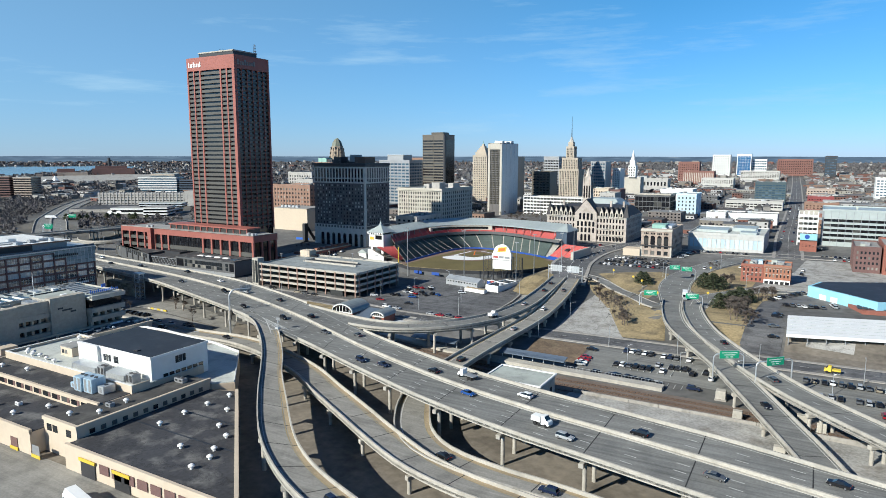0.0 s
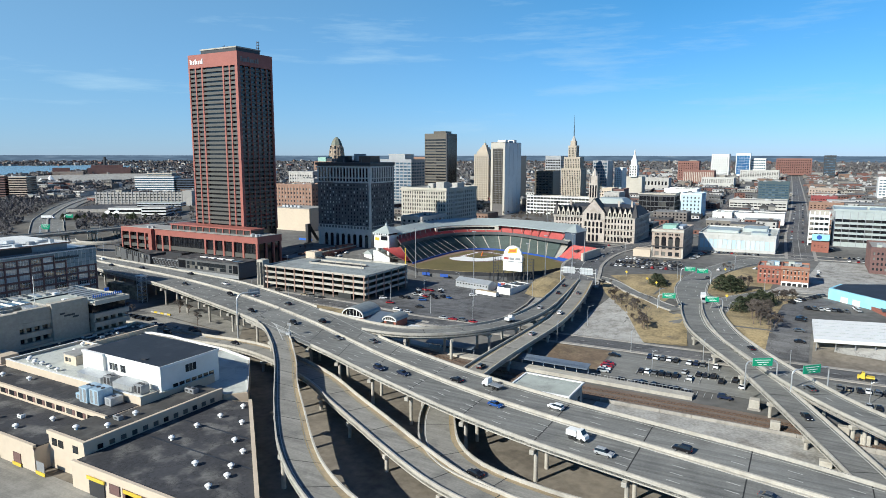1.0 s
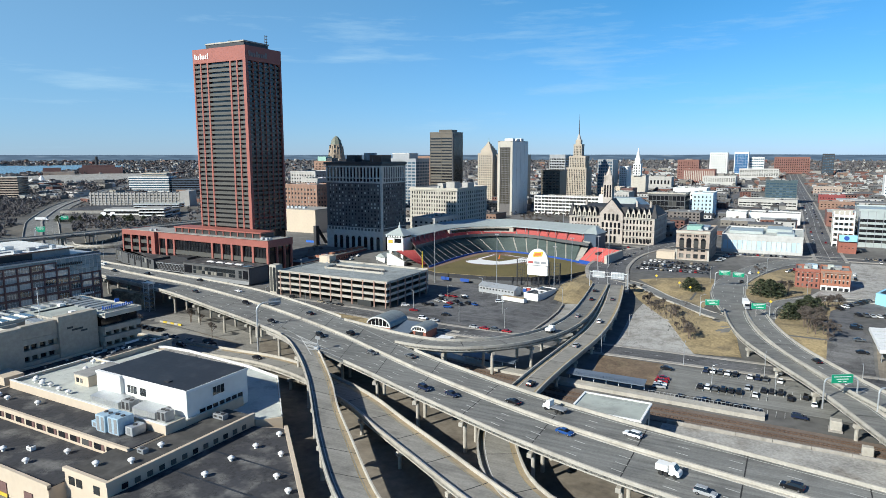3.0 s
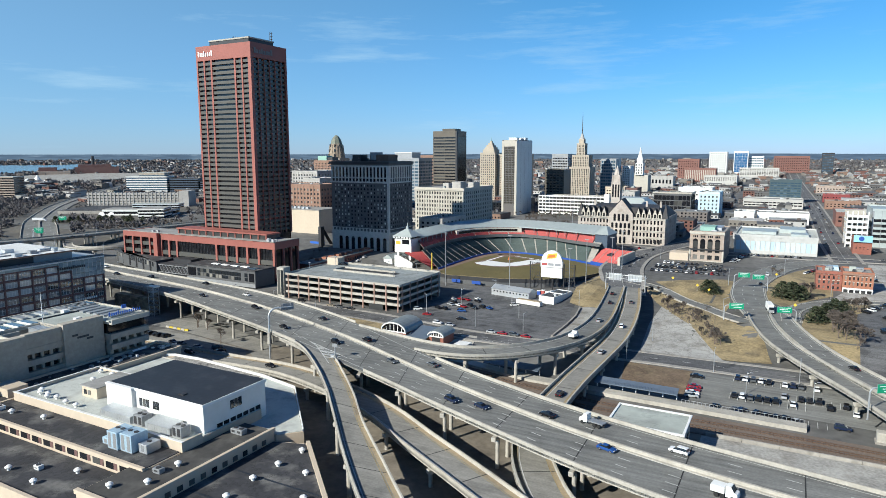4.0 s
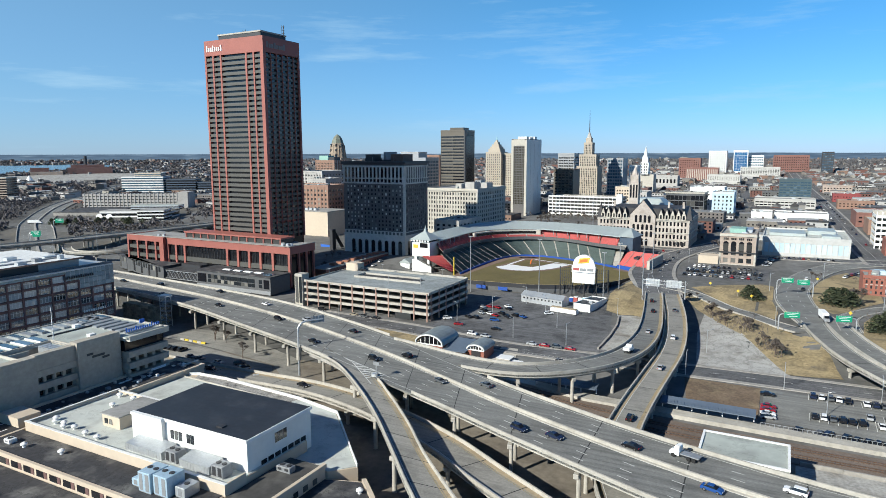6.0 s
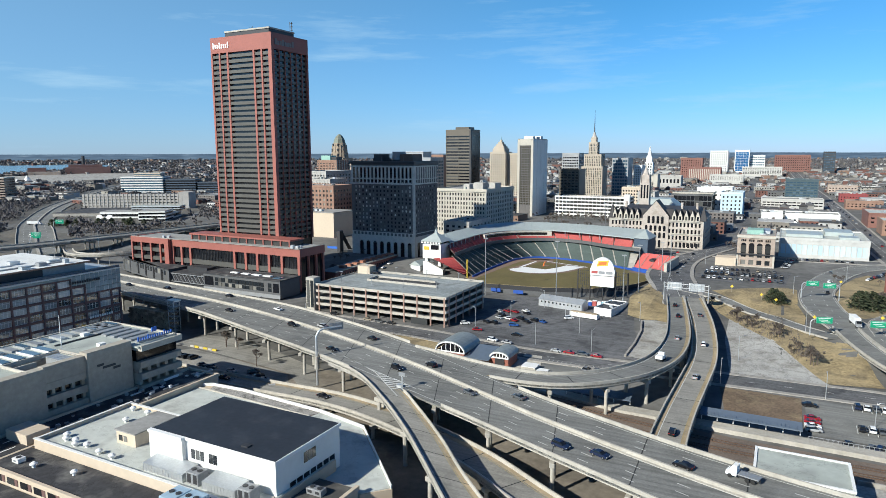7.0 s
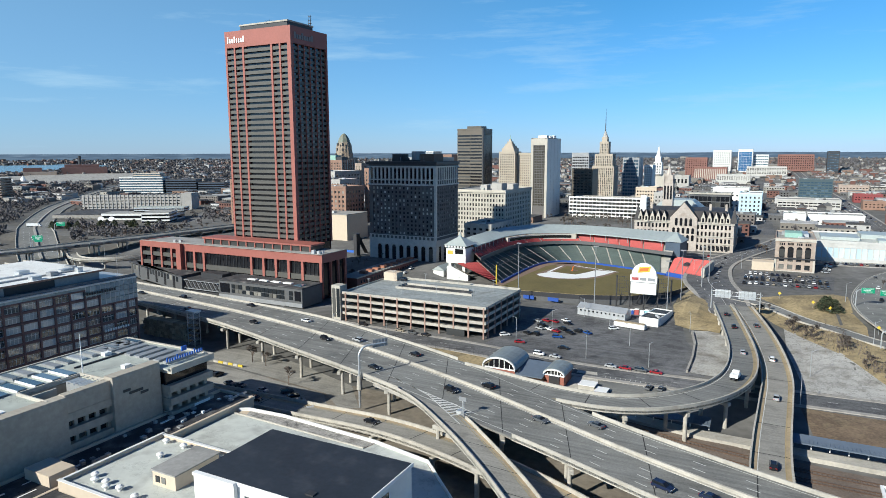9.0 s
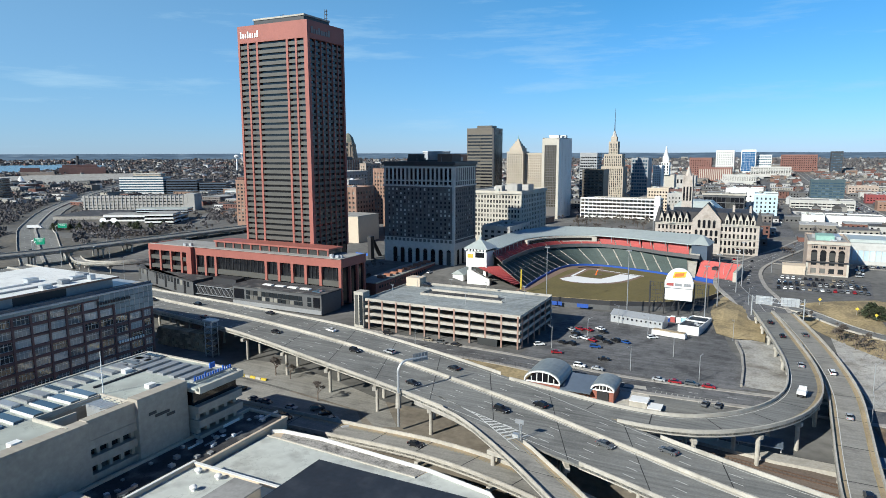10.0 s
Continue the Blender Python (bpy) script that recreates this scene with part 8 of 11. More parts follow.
OFc = thing("white_field_office", (-163, 357, 2.4), "white flat-roofed field office", "building")
FIELD_OFF = [(-169, 346.8), (-160, 345.4), (-156.3, 366), (-165, 367.6)]
part("wall", prism(bmesh.new(), FIELD_OFF, 2.2, 5.9), WHITEW, OFc)
part("roof", prism(bmesh.new(), [(x + (0.4 if i in (0, 3) else -0.4), y + (0.4 if i < 2 else -0.4)) for i, (x, y) in enumerate(FIELD_OFF)], 5.9, 6.1), ROOFN, OFc)
for i in range(4):
    pa, pb = np.array(FIELD_OFF[i], float), np.array(FIELD_OFF[(i + 1) % 4], float)
    n_ = np.array([-(pb - pa)[1], (pb - pa)[0]]) / np.hypot(*(pb - pa)) * 0.35
    bm = bmesh.new()
    slab(bm, np.array([pa + n_, pb + n_]), np.array([pa, pb]), np.array([6.5, 6.5]), np.array([5.9, 5.9]))
    part("rim", bm, WHITE, OFc)
part("cross_rim", prism(bmesh.new(), [(-167, 357.4), (-158.2, 355.8), (-158.1, 356.3), (-166.9, 357.9)], 6.1, 6.6), WHITE, OFc)
part("roof_unit", boxes((-162.5, -161.2, 352, 353.4, 6.1, 6.9)), GALV, OFc)
part("roof_unit", boxes((-161.4, -160.2, 349.6, 350.8, 6.1, 6.8)), GALV, OFc)
TR = thing("cream_trailer", (-172, 338, 2.4), "long white storage trailer with a tan top", "trailer")
part("body", prism(bmesh.new(), [(-179, 338.6), (-164.6, 336), (-164.1, 339), (-178.5, 341.6)], 2.9, 5.0), WHITEW, TR)
part("top_load", prism(bmesh.new(), [(-178.6, 338.9), (-165, 336.4), (-164.6, 338.8), (-178.2, 341.2)], 5.0, 5.3), TANCONC, TR)
part("base", prism(bmesh.new(), [(-178.6, 338.8), (-165, 336.3), (-164.6, 338.8), (-178.2, 341.3)], 2.3, 2.9), DARKM, TR)
for k, x in enumerate((-176, -173.6, -171, -168.6, -166.5)):
    c = thing("storage_crate", (x, 366.5, 2.4), "coloured play crate by the outfield", "crate", "coloured crates")
    part("box", boxes((x - 1, x + 1, 365.5, 367.5, 2.3, 4.6 + 0.5 * (k % 2))), (BLUEM, REDS, WHITE, SKYB, ORANGE)[k], c)
    part("lid", boxes((x - 1.1, x + 1.1, 365.4, 367.6, 4.6 + 0.5 * (k % 2), 4.8 + 0.5 * (k % 2))), WHITE, c)


def stadium_light(x, y, z, h):
    root = thing("stadium_light", (x, y, z), "tall grey floodlight mast", "floodlight", "stadium floodlights")
    local("mast", FL_MAST, root, Matrix.Diagonal((1, 1, h / 30, 1)))
    local("lamp_rack", FL_RACK, root, pose(0, 0, h))


FL_MAST = mesh_of("mast", tube(bmesh.new(), (0, 0, 0), (0, 0, 30), 0.3, 0.16, 8), STEEL)
bm = boxes((-1.3, 1.3, -0.1, 0.1, -0.5, -0.2))
for i in range(4):
    tube(bm, (-1.05 + i * 0.7, -0.2, -0.1), (-1.05 + i * 0.7, 0.3, -0.1), 0.22, 0.22, 8)
FL_RACK = mesh_of("lamp_rack", bm, STEEL)
for x, y, z, h in ((-236, 364, 2.4, 33), (-196, 370, 2.4, 33), (-156, 392, 5, 28), (-147, 445, 7, 26), (-292, 520, 7, 34), (-212, 545, 7.6, 36), (-149, 425, 7, 24), (-160, 372, 4, 26)):
    stadium_light(x, y, z, h)


# ---------------------------------------------------------------- rail line, station, street furniture
RL = thing("rail_line", (-100, 222, 0.9), "two rusty railway tracks on brown ballast", "railway", kind="structure")
rl, rr, rz = ribbon_rows([(-330, 262, 0, 17), (-260, 250, 0, 17), (-190, 234, 0, 17), (-126, 222, 0, 17), (-97, 219, 0, 15), (-50, 219.5, 0, 13), (0, 218, 0, 13), (160, 208, 0, 13)], 5.0)
rz = rz * 0 + 0.95
bm = bmesh.new()
slab(bm, rl, rr, rz + 0.25, rz - 0.5)
part("ballast", bm, BALLAST, RL)
for f in (0.26, 0.37, 0.6, 0.71):
    c = mixp(rl, rr, f)
    d = (rr - rl) / np.linalg.norm(rr - rl, axis=1)[:, None]
    bm = bmesh.new()
    slab(bm, c - d * 0.09, c + d * 0.09, rz + 0.5, rz + 0.25)
    part("rail", bm, RAILM, RL)
bm = bmesh.new()
s = np.concatenate([[0], np.cumsum(np.hypot(*np.diff((rl + rr) / 2, axis=0).T))])
for f in (0.315, 0.655):
    c = mixp(rl, rr, f)
    for at in np.arange(60, s[-1] - 40, 1.1):
        x, y = np.interp(at, s, c[:, 0]), np.interp(at, s, c[:, 1])
        quad_box(bm, x - 0.14, x + 0.14, y - 1.3, y + 1.3, 1.16, 1.32)
tagged(part("sleepers", bm, BARK, RL), kind="stuff")
PL = thing("platform", (-80, 231, 1), "long pale concrete rail platform", "platform", kind="structure")
part("slab", prism(bmesh.new(), [(-170, 237), (-130, 230), (-42, 228.6), (-42, 233), (-130, 235), (-168, 242)], 0.6, 2.1), CONC, PL)
for k in range(30):
    x = -78 + k * 1.22
    part("rail_post", tube(bmesh.new(), (x, 232.6, 2.1), (x, 232.6, 3.2), 0.05, 0.05, 4), GALV, PL)
part("top_rail", tube(bmesh.new(), (-78, 232.6, 3.2), (-42.6, 232.6, 3.2), 0.06, 0.06, 5), GALV, PL)


def canopy(x0, x1, yc, label):
    root = thing("platform_canopy", ((x0 + x1) / 2, yc, 2), label, "canopy", "platform canopies")
    bm = bmesh.new()
    v = [bm.verts.new(p) for p in ((x0, yc - 2.2, 4.5), (x1, yc - 2.2, 4.5), (x1, yc + 2.4, 5.3), (x0, yc + 2.4, 5.3))]
    w = [bm.verts.new((q.co.x, q.co.y, q.co.z - 0.3)) for q in v]
    for f in ((v[0], v[1], v[2], v[3]), (w[3], w[2], w[1], w[0]), (v[1], v[0], w[0], w[1]), (v[2], v[1], w[1], w[2]), (v[3], v[2], w[2], w[3]), (v[0], v[3], w[3], w[0])):
        bm.faces.new(f)
    part("roof", bm, NAVYR, root)
    k = int((x1 - x0) / 4.5)
    for i in range(k + 1):
        x = x0 + 0.4 + i * (x1 - x0 - 0.8) / k
        part("post", tube(bmesh.new(), (x, yc + 0.6, 2.0), (x, yc + 0.6, 4.8), 0.16, 0.16, 6), WHITE, root)
    for i in range(int((x1 - x0) / 1.0)):
        part("roof_rib", boxes((x0 + i, x0 + i + 0.07, yc - 2.1, yc + 0.1, 4.86, 4.95)), NAVYR, root)


NAVYR = mat("blue_grey_metal_roof", (0.16, 0.2, 0.25), 0.4, 0.12, 0.6, metal=0.3)
canopy(-107, -79.5, 234.6, "blue-grey metal platform canopy on white posts")
canopy(-150, -128, 235.5, "blue-grey platform canopy below the ramp")

STN = thing("station", (-200, 255, 2), "small brick station with two barrel-vaulted roofs", "station")
def vault(root, x0, x1, y0, y1, z0, z1, rise, roof):
    k = 12
    part("brick_wall", boxes((x0, x1, y0, y1, z0, z1)), BRICKR, root)
    for yy, nm in ((y0 - 0.06, "fan_window"),):
        bm = bmesh.new()
        pts = [(x0 + 0.5 + (x1 - x0 - 1) * i / k, z1 + (rise - 0.5) * math.sin(math.pi * i / k)) for i in range(k + 1)]
        vs = [bm.verts.new((p[0], yy, p[1])) for p in pts]
        bm.faces.new(vs)
        fan_ = part(nm, bm, GLASSD, root)
    bm = bmesh.new()
    for i in range(k):
        a, b = math.pi * i / k, math.pi * (i + 1) / k
        xa, xb = (x0 + x1) / 2 - (x1 - x0 + 1) / 2 * math.cos(a), (x0 + x1) / 2 - (x1 - x0 + 1) / 2 * math.cos(b)
        za, zb = z1 + rise * math.sin(a), z1 + rise * math.sin(b)
        v = [bm.verts.new(p) for p in ((xa, y0 - 0.6, za), (xb, y0 - 0.6, zb), (xb, y1 + 0.6, zb), (xa, y1 + 0.6, za))]
        w = [bm.verts.new((q.co.x, q.co.y, q.co.z + 0.4)) for q in v]
        bm.faces.new((v[3], v[2], v[1], v[0]))
        bm.faces.new((w[0], w[1], w[2], w[3]))
        bm.faces.new((v[0], v[1], w[1], w[0]))
        bm.faces.new((v[2], v[3], w[3], w[2]))
    bmesh.ops.remove_doubles(bm, verts=bm.verts[:], dist=0.001)
    part("vault_roof", bm, roof, root)
    for i in range(1, 6):
        x = x0 + (x1 - x0) * i / 6
        h = z1 + (rise - 0.6) * math.sin(math.pi * i / 6)
        part("mullion", boxes((x - 0.12, x + 0.12, y0 - 0.16, y0 - 0.07, z1, h)), WHITE, fan_)
    bm = bmesh.new()
    for i in range(k):
        a, b = math.pi * i / k, math.pi * (i + 1) / k
        xa, xb = [(x0 + x1) / 2 - (x1 - x0 + 0.4) / 2 * math.cos(q) for q in (a, b)]
        tube(bm, (xa, y0 - 0.62, z1 + (rise - 0.1) * math.sin(a)), (xb, y0 - 0.62, z1 + (rise - 0.1) * math.sin(b)), 0.32, 0.32, 5)
    part("arch_rib", bm, WHITE, root)
    part("arch_trim", boxes((x0 - 0.1, x1 + 0.1, y0 - 0.2, y0 - 0.07, z1 - 0.5, z1)), WHITE, root)
STNROOF = mat("weathered_zinc_roof", (0.26, 0.29, 0.29), 0.45, 0.2, 0.8, 0.1, metal=0.3)
vault(STN, -206.5, -194.5, 249.5, 263, 1.5, 6.2, 3.8, STNROOF)
vault(STN, -184, -177, 251.5, 261, 1.5, 6.0, 2.0, STNROOF)
part("link_wall", boxes((-194.5, -184, 252, 260, 1.5, 5.0)), BRICKO, STN)
bm = bmesh.new()
v = [bm.verts.new(p) for p in ((-194.4, 249, 4.6), (-184.1, 249, 4.6), (-184.1, 262, 6.4), (-194.4, 262, 6.4))]
w = [bm.verts.new((q.co.x, q.co.y, q.co.z + 0.35)) for q in v]
for f in ((w[0], w[1], w[2], w[3]), (v[3], v[2], v[1], v[0]), (v[0], v[1], w[1], w[0])):
    bm.faces.new(f)
part("link_roof", bm, NAVYR, STN)
part("portal", boxes((-182.4, -178.6, 251.2, 251.48, 1.5, 5.4)), DARKM, STN)
for b in ((-172, -166.5, 252, 257, 1.5, 3.6), (-166, -162, 250, 255, 1.5, 2.8)):
    o = thing("concrete_block_wall", (b[0], b[2], 1.5), "pale concrete stair wall by the station", "wall", "station walls")
    part("wall", boxes(b), CONC, o)
    part("cap", boxes((b[0] - 0.15, b[1] + 0.15, b[2] - 0.15, b[3] + 0.15, b[5], b[5] + 0.2)), WHITE, o)


def lamp_post(x, y, z, h=9.0, reach=2.2, angle=0.0, group="street lamps"):
    root = thing("street_lamp", (x, y, z), "grey steel street lamp with a single arm", "street lamp", group)
    root.rotation_euler = (0, 0, angle)
    key = (h, reach)
    if key not in LAMPS:
        bm = tube(bmesh.new(), (0, 0, h - 0.6), (reach, 0, h), 0.07, 0.05, 6)
        LAMPS[key] = (mesh_of("pole", tube(bmesh.new(), (0, 0, 0), (0, 0, h), 0.13, 0.08, 8), GALV), mesh_of("arm", bm, GALV),
                      mesh_of("lamp_head", boxes((reach - 0.1, reach + 0.8, -0.17, 0.17, h - 0.1, h + 0.08)), STEEL))
    local("pole", LAMPS[key][0], root)
    local("lamp_head", LAMPS[key][2], local("arm", LAMPS[key][1], root))


LAMPS = {}
for x, y in ((-213, 300), (-203, 320), (-180, 335), (-178, 285), (-154, 285), (-196, 350), (-166, 310), (-146, 345)):
    lamp_post(x, y, terrain(x, y), 9.5, 1.4, 0.4 * x)
for x in (-104, -72, -44, -14, 20):
    lamp_post(x, 268.5, terrain(x, 268), 9.0, 1.8, 1.57)
for x in (-320, -290, -262):
    lamp_post(x, 271, terrain(x, 271), 9.0, 1.8, 1.57)
for x, y in ((-60, 252), (-40, 252), (-20, 252), (10, 252)):
    lamp_post(x, y, terrain(x, y), 8.0, 1.0, 0)
for x, y in ((-76, 345), (-80, 420), (-52, 470), (-30, 395), (-100, 300), (-142, 402), (-158, 470), (-132, 500)):
    lamp_post(x, y, terrain(x, y), 10.0, 2.0, 0.7)
for k, x in enumerate((-520, -500, -590, -560, -540, -610)):
    lamp_post(x, 300 + k * 17, terrain(x, 300 + k * 17), 16, 3.0, 2.0)


def sign_gantry(x, y, z, h, angle, panel=(4.4, 2.6), label="green highway sign on a curved steel arm", face=1):
    root = thing("highway_sign", (x, y, z), label, "road sign", "highway signs")
    root.rotation_euler = (0, 0, angle)
    bm = tube(bmesh.new(), (0, 0, 0), (0, 0, h - 1.5), 0.28, 0.24, 8)
    prev = Vector((0, 0, h - 1.5))
    for i in range(1, 6):
        a = math.pi / 2 * i / 5
        q = Vector((face * (1.5 - 1.5 * math.cos(a)), 0, h - 1.5 + 1.5 * math.sin(a)))
        tube(bm, prev, q, 0.24, 0.24, 8)
        prev = q
    tube(bm, prev, prev + Vector((face * 4.2, 0, 0)), 0.22, 0.16, 8)
    local("curved_arm", mesh_of("curved_arm", bm, GALV), root)
    w, hh = panel
    s_ = 2.0 if face > 0 else -2.0 - w
    pan_ = local("panel", mesh_of("panel", boxes((s_, s_ + w, -0.42, -0.30, h - hh / 2 - 0.3, h + hh / 2 - 0.3)), SIGNG), root)
    local("panel_edge", mesh_of("panel_edge", boxes((s_ - 0.08, s_ + w + 0.08, -0.30, -0.26, h - hh / 2 - 0.4, h + hh / 2 - 0.2)), GALV), root)
    for k, (a, b) in enumerate(((0.1, 0.9), (0.15, 0.7), (0.3, 0.85))):
        zz = h + hh / 2 - 0.85 - k * 0.72
        if zz > h - hh / 2 - 0.2:
            local("text_bar", mesh_of("text_bar", boxes((s_ + w * a, s_ + w * b, -0.45, -0.425, zz, zz + 0.2)), SIGNW), pan_)
    return root


sign_gantry(-662, 357, 6, 9, 0.6, (8.0, 4.0))
sign_gantry(-651, 352, 6, 9, 0.6, (6.0, 4.0))
sign_gantry(-750, 433, 6, 9, 0.6, (8.0, 4.0))
def portal_sign(ax, ay, bx, by, z, h, panel):
    """A green sign on an arched steel portal across a ramp."""
    root = thing("highway_sign", (ax, ay, z), "green highway sign on an arched steel portal", "road sign", "highway signs")
    root.rotation_euler = (0, 0, math.atan2(by - ay, bx - ax))
    span = math.hypot(bx - ax, by - ay)
    for sx, x0 in ((1, 0.0), (-1, span)):
        bm = tube(bmesh.new(), (x0, 0, -3.0), (x0, 0, h - 1.6), 0.26, 0.24, 8)
        prev = Vector((x0, 0, h - 1.6))
        for i in range(1, 7):
            a = math.pi / 2 * i / 6
            q = Vector((x0 + sx * (1.6 - 1.6 * math.cos(a)), 0, h - 1.6 + 1.6 * math.sin(a)))
            tube(bm, prev, q, 0.24, 0.23, 8)
            prev = q
        tube(bm, prev, Vector((span / 2, 0, h)), 0.23, 0.2, 8)
        local("curved_post", mesh_of("curved_post", bm, GALV), root)
    w, hh = panel
    s_ = (span - w) / 2
    pan_ = local("panel", mesh_of("panel", boxes((s_, s_ + w, -0.42, -0.30, h - hh / 2 - 0.2, h + hh / 2 - 0.2)), SIGNG), root)
    local("panel_edge", mesh_of("panel_edge", boxes((s_ - 0.08, s_ + w + 0.08, -0.30, -0.26, h - hh / 2 - 0.3, h + hh / 2 - 0.1)), GALV), root)
    for a, b, zz in ((0.1, 0.9, 0.55), (0.22, 0.8, -0.2), (0.3, 0.45, -0.95), (0.55, 0.7, -0.95)):
        local("text_bar", mesh_of("text_bar", boxes((s_ + w * a, s_ + w * b, -0.45, -0.425, h - 0.2 + zz, h + 0.02 + zz)), SIGNW), pan_)


portal_sign(-26.6, 236.2, -17.5, 242, 8.2, 6.8, (6.8, 2.7))
portal_sign(-12.9, 232.6, -2.6, 242.8, 9.3, 6.0, (6.8, 2.7))
sign_gantry(-74.8, 335.3, 7.0, 7.0, 0.3, (6.2, 2.6))
sign_gantry(-45.5, 343.1, 7.0, 6.4, 0.3, (6.2, 2.6), face=-1)
sign_gantry(-76.5, 411, 7.6, 8.2, 0.3, (6.0, 2.6))
sign_gantry(-59.5, 411, 7.6, 8.2, 0.3, (6.0, 2.6), face=-1)
# the pale curved sign mast at the off-ramp, seen from behind
SM = thing("sign_mast", (-230.5, 204.5, 2), "tall pale curved sign mast beside the expressway", "sign mast")
bm = tube(bmesh.new(), (-230.5, 204.5, 2), (-230.5, 204.5, 19), 0.42, 0.38, 10)
prev = Vector((-230.5, 204.5, 19))
dirv = Vector((0.52, 0.85, 0)).normalized()
for i in range(1, 9):
    a = math.pi / 2 * i / 8
    q = Vector((-230.5, 204.5, 19)) + dirv * (3.2 - 3.2 * math.cos(a)) + Vector((0, 0, 3.2 * math.sin(a)))
    tube(bm, prev, q, 0.38, 0.36, 10)
    prev = q
tube(bm, prev, prev + dirv * 6.5, 0.36, 0.3, 8)
part("curved_mast", bm, GALV, SM)
c = prev + dirv * 4.4
for k in range(4):
    off = dirv * (k * 1.1 - 1.65)
    o = part("sign_back_rib", boxes((c.x + off.x - 0.06, c.x + off.x + 0.06, c.y + off.y - 0.25, c.y + off.y - 0.1, c.z - 1.2, c.z + 1.6)), STEEL, SM)
bm = bmesh.new()
n2 = Vector((dirv.y, -dirv.x, 0)) * 0.06
for a, b in ((c - dirv * 2.6, c + dirv * 2.6),):
    slab(bm, np.array([(a + n2)[:2], (b + n2)[:2]]), np.array([(a - n2)[:2], (b - n2)[:2]]), np.array([c.z + 1.5] * 2), np.array([c.z - 1.1] * 2))
part("sign_panel", bm, STEEL, SM)
part("base_collar", tube(bmesh.new(), (-230.5, 204.5, 8), (-230.5, 204.5, 12.6), 0.9, 0.75, 10), CONC, SM)
EX = thing("gore_sign", (-187.5, 191, 12.5), "small green exit sign on a lattice post", "road sign")
part("post", tube(bmesh.new(), (-187.5, 191, 12.4), (-187.5, 191, 16.4), 0.14, 0.12, 6), GALV, EX)
part("post", tube(bmesh.new(), (-186.9, 190.6, 12.4), (-186.9, 190.6, 16.4), 0.14, 0.12, 6), GALV, EX)
part("panel", boxes((-188.6, -186.4, 191.1, 191.2, 16.4, 17.6)), STEEL, EX)
part("crash_cushion", boxes((-189.5, -187.9, 191.2, 192.6, 12.46, 13.4)), GALV, EX)
# flat gantry panels over the downtown ramps, seen from behind
GP = thing("sign_gantry", (-128, 375, 8), "steel sign gantry over the ramps, signs seen from behind", "road sign")
for x in (-140, -118.5):
    part("post", tube(bmesh.new(), (x, 376, 7.5), (x, 376, 17), 0.3, 0.25, 8), GALV, GP)
for z in (14.2, 16.2):
    part("chord", tube(bmesh.new(), (-140, 376, z), (-118.5, 376, z), 0.13, 0.13, 6), GALV, GP)
for a, b in ((-138.5, -131.5), (-128, -120.5)):
    part("panel", boxes((a, b, 376.2, 376.35, 13.0, 17.0)), GALV, GP)
    for k in range(4):
        part("panel_rib", boxes((a + 0.8 + k * 1.7, a + 0.95 + k * 1.7, 376.05, 376.19, 13.0, 17.0)), STEEL, GP)
for k in range(11):
    x = -140 + k * 2.15
    part("brace", tube(bmesh.new(), (x, 376, 14.2), (x + 1.0, 376, 16.2), 0.06, 0.06, 4), GALV, GP)
for x, y in ((-95, 405), (-88, 398), (-72, 365), (-46, 366), (-110, 415), (-56, 452)):
    o = thing("warning_sign", (x, y, terrain(x, y)), "yellow diamond warning sign on a post", "road sign", "warning signs")
    part("post", tube(bmesh.new(), (x, y, terrain(x, y)), (x, y, terrain(x, y) + 2.6), 0.06, 0.06, 5), GALV, o)
    bm = tube(bmesh.new(), (x, y - 0.08, terrain(x, y) + 3.1), (x, y - 0.14, terrain(x, y) + 3.1), 0.85, 0.85, 4)
    part("panel", bm, YELLOW, o)
# chain-link fence along the garage street
FN = thing("garage_fence", (-240, 271, 2), "dark chain-link fence along the street", "fence")
for k in range(36):
    x = -275 + k * 2.2
    part("post", tube(bmesh.new(), (x, 271.6 - (x + 275) * 0.03, 2.0), (x, 271.6 - (x + 275) * 0.03, 4.4), 0.05, 0.05, 4), DARKM, FN)
for z in (2.6, 3.4, 4.3):
    part("rail", tube(bmesh.new(), (-275, 271.6, z), (-198, 269.3, z), 0.04, 0.04, 4), DARKM, FN)
EMB = thing("service_bank", (-30, 200, 1), "grey dirt service track above the railway", "ground", kind="structure")
part("bank", prism(bmesh.new(), [(-69, 176), (-69, 208.6), (-36, 209.2), (-12, 209.2), (100, 203), (100, 150), (20, 158)], 0.3, 2.3), DUSTY, EMB)
for b in ((-24.6, -21.4, 229.6, 232.6), (-17.6, -14.8, 213.4, 215.4), (-5, -2, 191.4, 193.6), (0, 3, 219.4, 221.6), (5.4, 8, 215.6, 218)):
    o = thing("pier_plinth", (b[0], b[2], 1), "pale concrete plinth at a ramp pier", "plinth", "pier plinths")
    bm = boxes((*b, 0.6, 4.2))
    bmesh.ops.bevel(bm, geom=bm.edges[:], offset=0.15, segments=1, affect="EDGES")
    part("block", bm, CONC, o)
    part("footing", boxes((b[0] - 0.3, b[1] + 0.3, b[2] - 0.3, b[3] + 0.3, 0.3, 1.4)), CONCD, o)
RW = thing("rail_wall", (-30, 211, 1), "low stained concrete wall along the tracks", "wall", kind="structure")
for k in range(18):
    x = -68 + k * 9.6
    part("wall_panel", boxes((x, x + 9.5, 209.4, 209.9, 0.4, 3.2)), CONCD, RW)
RUBBLE = mat("old_rubble_stone", (0.34, 0.27, 0.18), 0.95, 0.3, 1.5, 0.2, objvar=0.35, bump=0.4)
